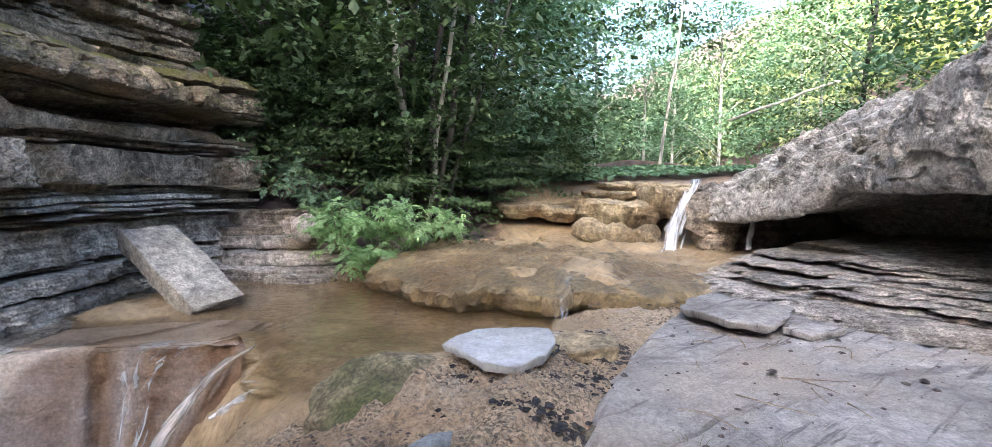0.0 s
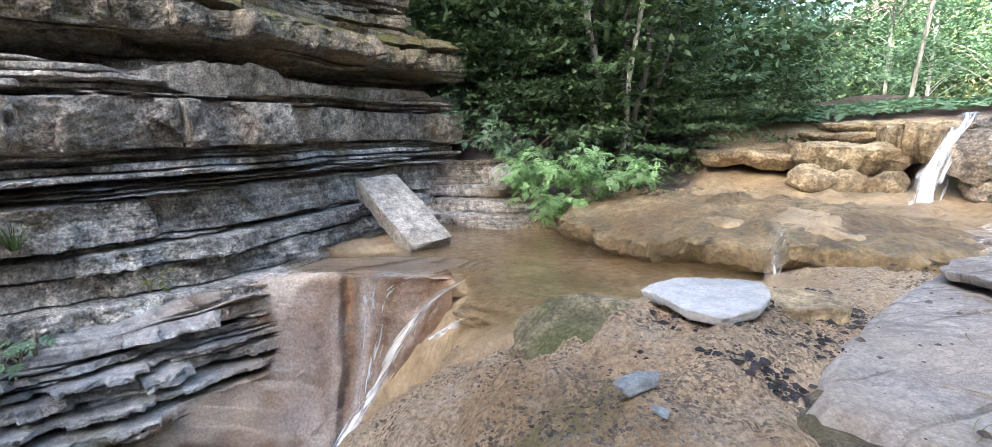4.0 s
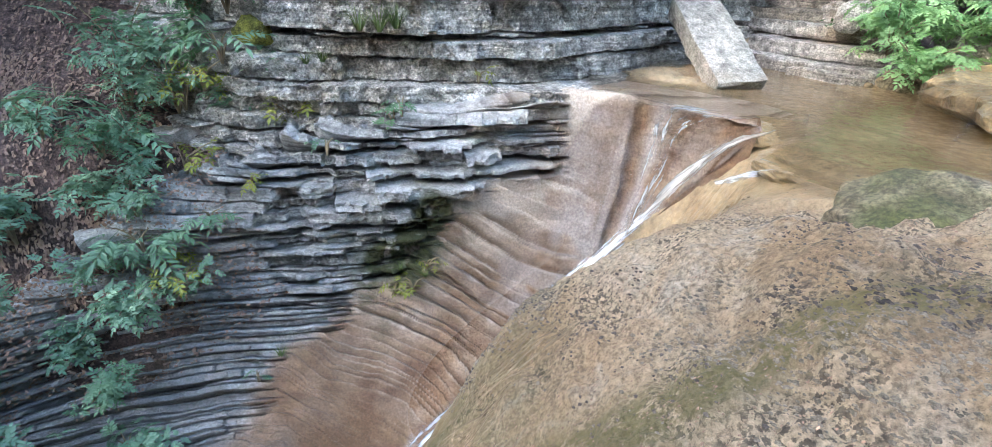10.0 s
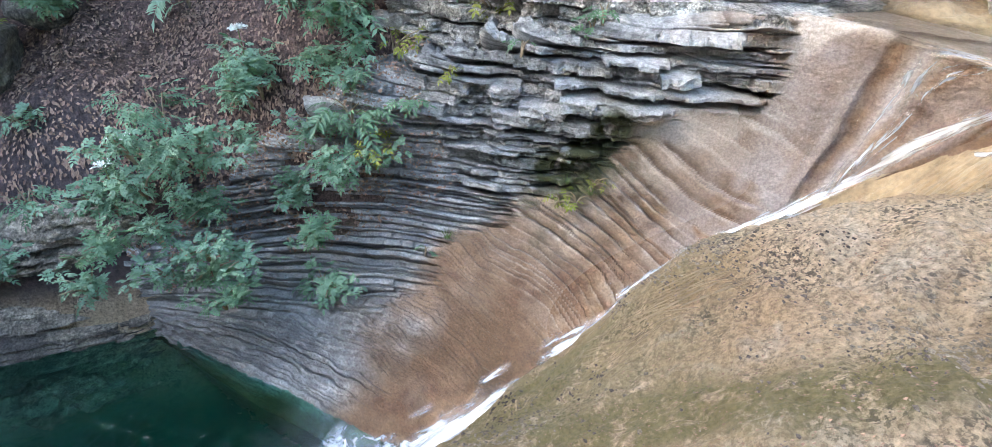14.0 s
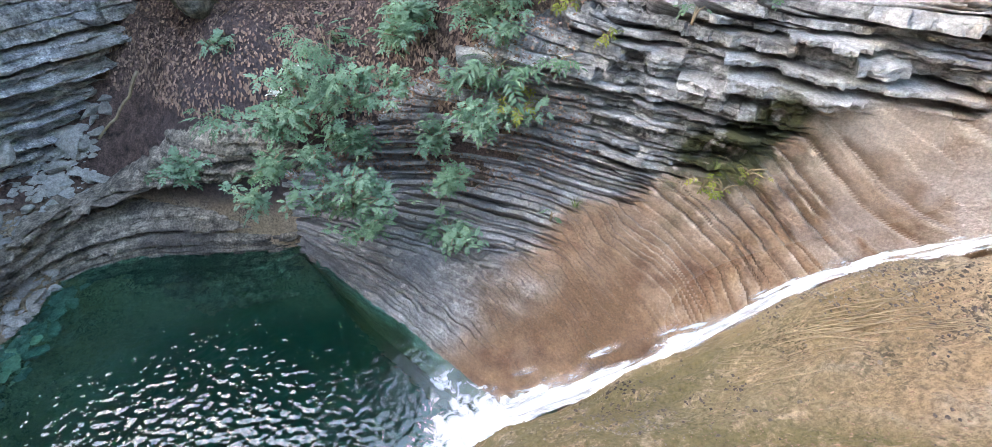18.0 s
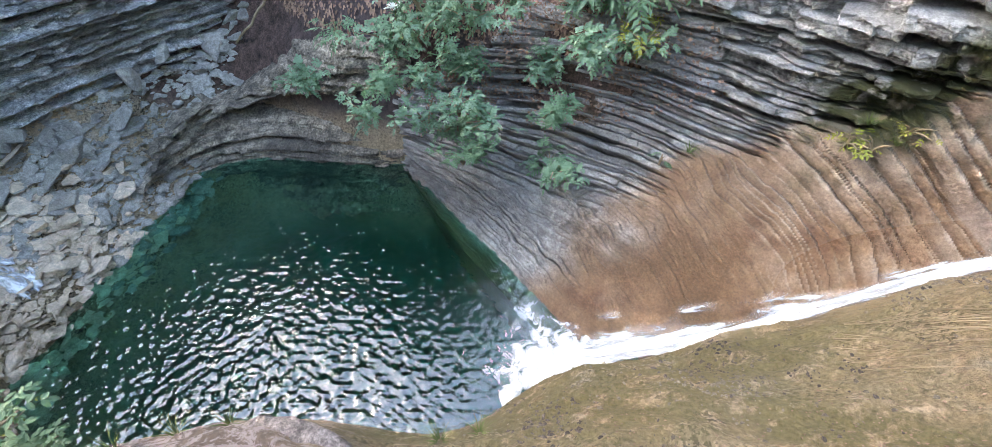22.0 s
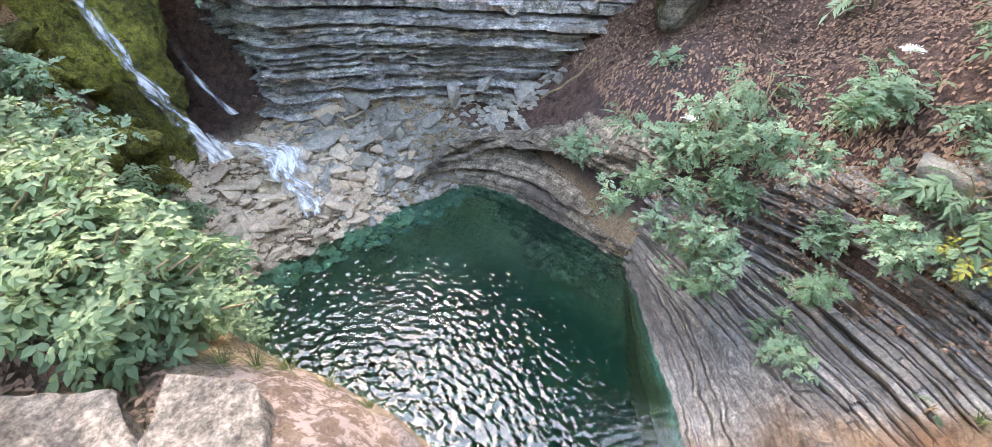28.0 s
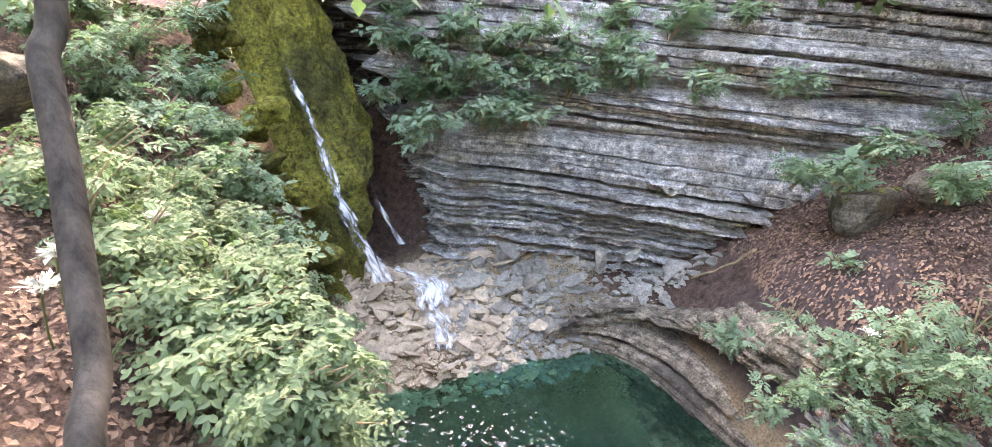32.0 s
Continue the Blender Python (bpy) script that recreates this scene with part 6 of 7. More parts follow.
# the overgrown slope beside the path
for k in range(30):
    x, y = rng.uniform(-0.35, 1.3), rng.uniform(-6.2, -2.1)
    if x < -0.25 and y > -3:
        x += 0.3
    if x > 0.45 and y > -2.9:
        x, y = x - 0.5, y - 1.2
    z = height_at(x, y)
    kinds = NETTLES if rng.random() < 0.8 else ASH
    shrub("nettle_clump", x, y, z - 0.02, 0.36, rng.uniform(0.35, 0.6), 40, kinds, 400 + k, "dense pale green leafy plants on the slope above the pool", "slope plants", (-0.12, 0.1), category="plant", scale=rng.uniform(0.36, 0.47), stems=6)
for k, (x, y, dz) in enumerate([(-0.42, -3.3, 0), (-0.3, -2.7, 0), (-0.45, -3.9, 0), (-0.5, -4.6, 0), (-0.2, -2.25, 0), (-0.55, -5.2, 0), (0.0, -2.2, 0), (-0.05, -1.95, -0.05)]):
    shrub("nettle_clump", x, y, height_at(x, y), 0.34, 0.32, 36, GOLD if k in (2,) else NETTLES, 440 + k, "pale green leafy plants hanging over the pool's edge", "slope plants", (-0.15, 0.15), category="plant", scale=0.48, stems=6)
for k, (x, y) in enumerate([(0.3, -2.28), (0.1, -2.3), (0.38, -2.7), (0.05, -2.05), (0.25, -2.6), (0.1, -2.75), (0.25, -2.95), (0.55, -3.25), (0.2, -3.4), (0.6, -3.75), (0.15, -4.0), (0.95, -3.6), (1.05, -3.9), (0.5, -4.35), (0.9, -4.1), (0.35, -4.8), (0.8, -4.8), (0.0, -4.4)]):
    shrub("nettle_clump", x, y, height_at(x, y) - 0.02, 0.4, 0.42, 25, NETTLES, 700 + k, "dense pale green leafy plants on the slope above the pool", "slope plants", (-0.12, 0.1), category="plant", scale=0.42, stems=5)
HANG = [(-1.91, -6.89, 3.71), (-2.16, -6.65, 3.19), (-2.00, -6.46, 2.58), (-2.37, -6.28, 2.76), (-2.75, -6.84, 3.88), (-3.29, -6.59, 3.75), (-3.23, -6.22, 3.24), (-3.66, -6.01, 3.42), (-4.09, -6.13, 3.80), (-2.84, -6.13, 2.94), (-4.59, -6.03, 4.06), (-5.20, -4.88, 3.40), (-5.98, -4.25, 3.49), (-5.64, -3.57, 2.62), (-5.94, -3.00, 3.05), (-5.87, -3.28, 2.83), (-5.80, -2.22, 2.91), (-2.33, -6.64, 3.50), (-2.78, -6.45, 3.37), (-3.66, -6.40, 3.85), (-3.94, -5.81, 3.29), (-1.75, -7.04, 2.97), (-4.44, -5.74, 3.61), (-4.64, -5.42, 3.41), (-3.34, -5.86, 2.89), (-2.00, -7.19, 4.00), (-5.96, -5.00, 4.23), (-5.50, -5.51, 4.19)] + [(-2.2, -7.0, 3.6), (-2.6, -6.75, 3.85), (-3.1, -6.6, 3.7), (-3.5, -6.45, 3.45), (-3.9, -6.25, 3.45), (-4.3, -6.0, 3.25), (-2.6, -6.7, 3.1), (-2.3, -6.85, 2.6), (-4.8, -5.75, 3.75), (-3.45, -6.3, 2.95), (-2.9, -6.5, 3.35), (-3.0, -6.4, 2.75), (-5.2, -5.5, 4.0), (-4.4, -6.1, 3.8), (-2.1, -7.1, 3.1)]
for k, (x, y, z) in enumerate(HANG):
    shrub("ivy_clump", x, y, z - 0.15, 0.4, 0.36, 26, MINTS if k % 3 == 1 else ELDERS, 460 + k, "blue-green leaves hanging from the gorge wall", "hanging plants", (0.05, 0.25), scale=0.55, stems=6)
SIDE = [(0.87, -6.55, 3.69), (0.47, -6.37, 3.41), (0.22, -6.36, 3.22), (0.62, -5.59, 3.13), (0.14, -5.79, 2.94), (-0.06, -5.24, 2.44), (1.11, -7.03, 3.90), (0.32, -7.13, 3.92), (1.07, -3.77, 3.01), (-0.16, -4.71, 2.19), (0.26, -5.12, 2.76), (1.5, -6.2, 3.95), (2.0, -6.5, 4.2), (1.3, -6.7, 4.1), (2.4, -6.0, 4.2), (1.0, -6.0, 3.6), (2.7, -6.7, 4.5), (1.7, -7.2, 4.4)]
for k, (x, y, z) in enumerate(SIDE):
    shrub("ivy_clump", x, y, z - 0.2, 0.45, 0.4, 30, ELDERS if k % 2 else MINTS, 490 + k, "dark green leaves over the rocks beside the mossy fall", "hanging plants", (-0.05, 0.2), scale=0.55, stems=6)
VINES = [(-4.85, 1.5, 3.35, 2), (-5.15, 1.25, 3.65, 0), (-5.45, 1.15, 3.95, 2), (-4.65, 1.65, 2.95, 1), (-5.05, 1.3, 3.05, 2), (-5.6, 0.0, 3.0, 0), (-5.35, 0.3, 2.72, 0), (-5.2, 0.9, 3.1, 1), (-5.4, 0.8, 3.45, 2), (-5.1, 0.1, 2.35, 2), (-4.7, 0.25, 2.05, 0), (-4.35, 0.45, 1.75, 1), (-4.4, 0.0, 1.65, 2), (-4.95, 0.75, 2.6, 1), (-3.5, 2.0, 1.6, 3), (-3.5, 2.35, 1.75, 3), (-4.72, 1.3, 3.95, 2), (-4.8, 1.2, 3.55, 0), (-5.0, 1.05, 3.3, 1), (-5.1, 1.1, 3.9, 2)]
for k, (x, y, z, kind) in enumerate(VINES):
    shrub("vine", x, y, z - 0.1, 0.3 if kind < 3 else 0.16, 0.3 if kind < 3 else 0.1, 20 if kind < 3 else 10, (ASH, GOLD, ELDERS, GOLD)[kind], 560 + k, ("broad-leaved green vine on the wall's edge", "yellow-green plant hanging from the wall", "blue-green elder shoots at the wall's edge", "small mossy plants on the wet bowl")[kind], "wall plants", (0.12, 0.0), scale=(0.85, 0.6, 0.55, 0.35)[kind], stems=5)
boulder("moss_cushion", (-4.66, 1.47, 3.66), (0.13, 0.17, 0.15), moss_rock, 141, "brown-green moss cushion on the rock wall", lump=0.4, detail=5, category="moss")
# umbels
for k, (x, y, z, tall) in enumerate([(0.4, -3.1, 3.11, 0.7), (0.69, -2.62, 3.19, 0.6), (0.69, -2.38, 3.16, 0.55), (-5.2, -0.62, 2.75, 0.6), (-4.85, -1.75, 1.95, 0.5), (-4.75, -1.95, 1.75, 0.4)]):
    top = empty("umbel_flower", pose(x, y, z), "white umbel flower on a thin green stalk", "flower", "umbels")
    part("stalk", tube("stalk", [(0, 0, -tall), (0.03, 0, -tall * 0.5), (0, 0, 0)], [0.006, 0.004], grass_green, 5, 8), None, top)
    r = np.random.default_rng(k)
    verts, faces = [(0, 0, -0.02)], []
    for j in range(60):
        c = r.normal(0, 1, 3) * (0.035, 0.035, 0.008)
        b_ = len(verts)
        verts += [tuple(c), tuple(c + r.normal(0, 0.012, 3)), tuple(c + r.normal(0, 0.012, 3))]
        faces += [(0, b_, b_ + 1), (b_, b_ + 1, b_ + 2)]
    part("umbel", mesh_of("umbel", np.array(verts), faces, flower_mat), None, top)

# grass tufts
def grass_mesh(seed, blades=46, length=0.22, mat=grass_green):
    r = np.random.default_rng(seed)
    verts, faces = [], []
    for k in range(blades):
        a = r.uniform(0, 2 * math.pi)
        d = np.array([math.cos(a), math.sin(a), 0])
        s = np.array([-d[1], d[0], 0]) * 0.0035
        l, out = length * r.uniform(0.6, 1.2), r.uniform(0.25, 0.8)
        b = len(verts)
        for t_ in (0, 0.35, 0.7, 1.0):
            c = d * (0.02 + l * out * t_ ** 1.3) + np.array([0, 0, l * (t_ * 0.9 - 0.75 * out * t_ ** 2.2)])
            verts += [c + s * (1 - t_ * 0.9), c - s * (1 - t_ * 0.9)]
        for j in range(3):
            faces.append((b + 2 * j, b + 2 * j + 1, b + 2 * j + 3, b + 2 * j + 2))
    return mesh_of("grass_tuft", np.array(verts), faces, mat)


TUFTS = [grass_mesh(s) for s in (1, 2, 3)]
LONG = [grass_mesh(s, 70, 0.36) for s in (4, 5)]
for k, (x, y, z, s, kind) in enumerate([(-3.84, 2.34, 3.74, 1.0, 1), (-3.97, 2.08, 3.72, 0.9, 1), (-4.0, 2.7, 3.62, 0.6, 1), (-3.86, 2.2, 3.72, 0.9, 1), (-4.3, 1.73, 3.44, 0.8, 0), (-4.26, 1.86, 3.45, 0.8, 0), (-3.82, 0.98, 0.99, 0.7, 0), (-3.45, 2.3, 1.56, 0.7, 0), (-3.5, 2.05, 1.44, 0.8, 0), (-3.57, 2.1, 1.64, 0.6, 0),
                                        (-4.8, 0.6, 1.85, 0.9, 1), (-4.9, 0.1, 1.75, 0.9, 1), (-4.7, -0.1, 1.45, 0.8, 1), (-0.55, -1.45, 2.5, 0.6, 0), (-0.45, -1.6, 2.52, 0.6, 0), (-0.35, -1.65, 2.6, 0.6, 0), (-0.25, -1.7, 2.62, 0.6, 0), (-0.6, -1.2, 2.45, 0.45, 0), (-0.72, -0.45, 2.0, 0.5, 0), (-0.78, -0.3, 1.95, 0.45, 0), (1.0, 2.2, 3.5, 0.8, 0), (0.85, 2.1, 3.42, 0.7, 0), (1.3, 2.15, 3.52, 0.7, 0), (1.15, 2.35, 3.52, 0.5, 0)]):
    if x > -1:
        z = max(z - 0.05, height_at(x, y)) if y > 1 else height_at(x, y)
    ob = new("grass_tuft", (LONG if kind else TUFTS)[k % 2])
    ob.matrix_basis = pose(x, y, z, 0, 0, k * 77) @ Matrix.Diagonal((s, s, s, 1))
    tagged(ob, "thin tuft of drooping grass on the rock", "grass", "grass tufts")

# fallen leaves, pebbles, twigs
def litter(name, n_, xr, yr, size, mat, keep, label, seed, lift=0.012):
    r = np.random.default_rng(seed)
    x, y = r.uniform(*xr, n_), r.uniform(*yr, n_)
    z = surface(x, y)
    ok = keep(x, y, z, r.random(n_))
    c = np.stack([x, y, z + lift], -1)[ok]
    m_ = len(c)
    e = 0.04
    gxn = (surface(c[:, 0] + e, c[:, 1]) - surface(c[:, 0] - e, c[:, 1])) / (2 * e)
    gyn = (surface(c[:, 0], c[:, 1] + e) - surface(c[:, 0], c[:, 1] - e)) / (2 * e)
    a = r.uniform(0, 2 * math.pi, m_)
    l = size * r.uniform(0.6, 1.3, m_)
    al = np.stack([np.cos(a), np.sin(a), gxn * np.cos(a) + gyn * np.sin(a) + r.normal(0, 0.3, m_)], -1) * l[:, None]
    ac = np.stack([-np.sin(a), np.cos(a), -gxn * np.sin(a) + gyn * np.cos(a) + r.normal(0, 0.3, m_)], -1) * (l * 0.65)[:, None]
    ob = new(name, quads_mesh(name, c, al, ac, mat, 0.2))
    return tagged(ob, label, "litter", kind="stuff")


litter("fallen_leaves", 64000, (-9.5, -4.5), (-4.2, 2.2), 0.034, leaf_dead, lambda x, y, z, q: (z > 1.3) & (q < 0.3 + 0.7 * np.clip(0.3 + 1.5 * fbm(np.stack([x, y, z], -1) * 1.1, 3, 3), 0, 1)), "brown fallen leaves on the bank", 501, 0.02)
litter("fallen_leaves", 20000, (-0.1, 2.2), (-6.5, -1.5), 0.036, leaf_dead, lambda x, y, z, q: (z > 2.0) & (q < 0.7), "brown fallen leaves under the slope plants", 502, 0.02)
r = np.random.default_rng(504)
ok = (fu > 4.3) & (fu < 8.8) & (fv > 0.62) & (fv < 1.25) & (fbm(fl * 1.6, 3, 62) > -0.1)
spot = fl[ok][r.integers(0, ok.sum(), 5200)]
spot = spot + np.array([0.03, 0.0, 0.025]) + r.normal(0, 0.02, spot.shape)
al = r.normal(0, 1, spot.shape) * (1, 1, 0.5)
al *= (0.04 * r.uniform(0.5, 1.2, len(al)) / np.linalg.norm(al, axis=1))[:, None]
ac = np.cross(al, r.normal(0, 0.4, al.shape) + (0.5, 0, 0.8)) * 0.6
tagged(new("fallen_leaves", quads_mesh("fallen_leaves", spot, al, ac, leaf_dead, 0.2)), "brown fallen leaves caught on the beds under the bushes", "litter", kind="stuff")
litter("leaf_crumbs", 16000, (-2.0, 0.6), (0.0, 3.4), 0.009, leaf_dead, lambda x, y, z, q: (z > 1.2) & (q < 0.5 * np.clip(0.25 + 1.6 * vnoise(np.stack([x * 2.2, y * 2.2, z], -1), 8), 0, 1)), "dark leaf crumbs on the wet rock", 503, 0.006)
litter("low_growth", 9000, (-1.0, 7.0), (10.0, 15.0), 0.16, leaf_light, lambda x, y, z, q: q < 0.9, "low green growth on the bank above the falls", 505, 0.12)
pebble_mat = rock_material("pebble_rock", (0.07, 0.054, 0.045), (0.24, 0.195, 0.165), band=False, grain=30)


def pebbles(name, n_, xr, yr, size, keep, label, seed, base=None, mat=pebble_mat):
    r = np.random.default_rng(seed)
    x, y = r.uniform(*xr, n_), r.uniform(*yr, n_)
    z = surface(x, y) if base is None else np.full(n_, base)
    ok = keep(x, y, z, r.random(n_))
    c = np.stack([x, y, z], -1)[ok]
    shape = np.array([(1, 0, 0.1), (0.4, 0.8, 0), (-0.7, 0.6, 0.1), (-0.8, -0.5, 0), (0.3, -0.9, 0.1), (0.15, 0.05, 0.55), (0, 0, -0.4)])
    v = shape[None] * r.uniform(0.7, 1.3, (len(c), 7, 1)) * (size * (0.35 + 1.6 * r.random(len(c)) ** 3))[:, None, None]
    a = r.uniform(0, 2 * math.pi, len(c))
    rot = np.stack([np.stack([np.cos(a), -np.sin(a), 0 * a], -1), np.stack([np.sin(a), np.cos(a), 0 * a], -1), np.stack([0 * a, 0 * a, 1 + 0 * a], -1)], 1)
    v = np.einsum("nij,nkj->nki", rot, v) + c[:, None]
    i = np.arange(len(c))[:, None] * 7
    f = [(0, 1, 5), (1, 2, 5), (2, 3, 5), (3, 4, 5), (4, 0, 5), (1, 0, 6), (2, 1, 6), (3, 2, 6), (4, 3, 6), (0, 4, 6)]
    faces = np.concatenate([i + q for q in f], 1).reshape(-1, 3).tolist()
    return tagged(new(name, mesh_of(name, v.reshape(-1, 3), faces, mat)), label, "pebbles", kind="stuff")


pebbles("pebbles", 26000, (-1.8, 1.2), (0.0, 3.7), 0.0085, lambda x, y, z, q: (z > 1.6) & (q < np.clip(-1.25 + 2.5 * vnoise(np.stack([x * 2.6, y * 2.6, z], -1), 12) + 1.1 * vnoise(np.stack([x * 8, y * 8, z], -1), 13), 0.002, 1)), "small dark pebbles scattered over the rock", 511)
crumb_mat = rock_material("crumb_rock", (0.16, 0.125, 0.085), (0.42, 0.36, 0.28), band=False, grain=35, speckle=0.8)
pebbles("crumbs", 90000, (-1.9, 1.0), (-0.4, 3.6), 0.0075, lambda x, y, z, q: (z > 1.3) & (q < np.clip(0.02 + 0.75 * fbm(np.stack([x * 1.7, y * 1.7, z], -1), 4, 15, 0.65), 0.015, 1)), "fine rock crumbs all over the worn rock", 516, mat=crumb_mat)
pebbles("crumbs", 50000, (-1.9, 1.0), (-0.4, 3.6), 0.0065, lambda x, y, z, q: (z > 1.3) & (q < np.clip(-0.35 + 1.2 * fbm(np.stack([x * 2.1, y * 2.1, z + 5], -1), 4, 16, 0.65), 0.004, 1)), "fine dark crumbs in patches on the worn rock", 517)
wet_pebble = rock_material("wet_pebble", (0.02, 0.018, 0.02), (0.11, 0.098, 0.105), band=False, grain=30, rough=0.25)
pebbles("pebbles", 7000, (0.05, 1.15), (2.35, 3.7), 0.016, lambda x, y, z, q: q < 0.9 * np.clip(0.35 + 1.3 * vnoise(np.stack([x * 5, y * 5, z], -1), 21), 0, 1) * step(0.55, 0.2, np.abs(x - 0.45 - 0.45 * (y - 2.8))), "dark wet pebbles in the gap beside the slab", 512, mat=wet_pebble)
pebbles("pebbles", 900, (0.8, 3.0), (2.0, 4.8), 0.014, lambda x, y, z, q: q < 0.25, "grit on the pale slab", 513, base=3.54)
pebbles("gravel", 3000, (-5.2, -2.2), (-6.6, -4.3), 0.05, lambda x, y, z, q: (z > -0.3) & (z < 1.2), "grey gravel between the beach stones", 514, mat=rubble_rock)
pebbles("gravel", 3200, (-2.9, -0.4), (-6.6, -4.3), 0.05, lambda x, y, z, q: (z > -0.3) & (z < 1.2), "ochre gravel between the beach stones", 515, mat=beach_rock)
# a heap of dry stalks on the worn rock, and twigs
r = np.random.default_rng(77)
heap = empty("dry_stalks", pose(-1.3, 1.5, height_at(-1.3, 1.5)), "heap of dry straw stalks on the worn rock", "straw")
for k in range(44):
    a = r.normal(1.05, 0.2)
    c = np.array([-1.3, 1.5]) + r.normal(0, 1, 2) * (0.1, 0.14)
    d = np.array([math.cos(a), math.sin(a)]) * r.uniform(0.06, 0.14)
    pts = [c - d, c, c + d]
    part("stalk", tube("stalk", [(p[0] + 1.3, p[1] - 1.5, height_at(*p) + r.uniform(0.008, 0.03) - height_at(-1.3, 1.5)) for p in pts], [0.0025, 0.002], twig_mat, 4, 5), None, heap)
for k in range(14):
    x, y = r.uniform(1.2, 2.8), r.uniform(2.3, 3.6)
    a, l = r.uniform(0, 6.3), r.uniform(0.06, 0.16)
    ob = new("twig", tube("twig", [(0, 0, 0), (l * math.cos(a), l * math.sin(a), 0.01), (2 * l * math.cos(a + 0.2), 2 * l * math.sin(a + 0.2), 0)], [0.004, 0.002], twig_mat, 4, 6))
    ob.matrix_basis = pose(x, y, 3.545)
    tagged(ob, "thin dry twig lying on the pale slab", "twig", "twigs")
lg = new("log", tube("log", [(-1.2, -7.45, 2.8), (-1.9, -7.6, 2.78), (-2.9, -7.6, 2.75)], [0.05, 0.045, 0.04], bark_dark, 8, 14, 0.03))
tagged(lg, "dead log wedged across the cleft", "log")
branch = new("fallen_branch", tube("fallen_branch", [(-5.35, -3.6, 1.65), (-5.1, -3.75, 1.4), (-4.85, -4.0, 1.15)], [0.02, 0.012], twig_mat, 6, 10, 0.02))
tagged(branch, "thin dead branch at the foot of the bank", "branch")

# ---- trees ----
def crown_mesh(name, seed, sprays, leaves, radius, low, high, size, mat, flat_=0.16):
    """Layered sprays of leaves round a trunk, with gaps between them."""
    r = np.random.default_rng(seed)
    a = r.uniform(0, 2 * math.pi, sprays)
    h = r.uniform(0, 1, sprays)
    d = radius * np.sqrt(r.uniform(0.02, 1, sprays)) * (1 - 0.55 * h ** 2)
    c = np.stack([np.cos(a) * d, np.sin(a) * d, low + (high - low) * h - 0.15 * d], -1)
    k = np.repeat(np.arange(sprays), leaves)
    out = np.stack([np.cos(a), np.sin(a), -0.25 + 0 * a], -1)[k]
    off = r.normal(0, 1, (len(k), 3)) * (0.36, 0.36, flat_ * 0.36) * (radius * 0.42)
    p = c[k] + off
    al = out + r.normal(0, 0.55, (len(k), 3))
    al *= (size * r.uniform(0.7, 1.3, len(k)) / np.linalg.norm(al, axis=1))[:, None]
    ac = np.cross(al, r.normal(0, 0.35, (len(k), 3)) + (0, 0, 1))
    ac *= (0.62 * np.linalg.norm(al, axis=1) / np.maximum(np.linalg.norm(ac, axis=1), 1e-9))[:, None]
    return quads_mesh(name, p, al, ac, mat, 0.12), c


def make_tree(name, seed, height, radius, low, sprays, leaves, size, leaf, bark, label, trunk=0.1):
    r = np.random.default_rng(seed)
    top = empty(name, pose(0, 0, 0), label, "tree", "forest trees")
    bend = r.normal(0, 0.25, 2)
    path = [(0, 0, -0.6), (bend[0] * 0.4, bend[1] * 0.4, height * 0.35), (bend[0], bend[1], height * 0.7), (bend[0] * 1.4, bend[1] * 1.4, height)]
    part("trunk", tube("trunk", path, [trunk, trunk * 0.75, trunk * 0.45, trunk * 0.1], bark, 9, 22, 0.08, seed), None, top)
    me, c = crown_mesh("crown", seed, sprays, leaves, radius, low, height, size, leaf)
    limbs = []
    for q in c[:: max(1, sprays // 26)]:
        f = np.clip((q[2] - 0.5) / height, 0.1, 0.95)
        s = curve(path, 40)[int(f * 39 * 0.85)]
        limbs.append(tube("limb", [s, (s + q) / 2 + (0, 0, 0.15), q], [trunk * 0.22, 0.012, 0.005], bark, 5, 7))
    part("branchwork", joined("branchwork", limbs, bark), None, top)
    part("crown", me, None, top)
    return top


beech = make_tree("beech_tree", 601, 9.0, 2.6, 1.0, 230, 46, 0.12, leaf_forest, bark_dark, "tall slender beech with layered green sprays on the gorge side", 0.09)
beech2 = make_tree("beech_tree", 602, 11.0, 2.9, 0.6, 260, 46, 0.13, leaf_forest, bark_dark, "tall slender beech with layered green sprays on the gorge side", 0.11)
light_tree = make_tree("beech_tree", 603, 8.0, 2.2, 0.8, 200, 44, 0.12, leaf_light, bark_pale, "pale-barked young tree with light green leaves", 0.07)
beech.matrix_basis = pose(-2.6, 10.4, height_at(-2.6, 10.4))
beech2.matrix_basis = pose(-5.2, 11.5, height_at(-5.2, 11.5))
light_tree.matrix_basis = pose(0.2, 12.6, height_at(0.2, 12.6))
r = np.random.default_rng(9)
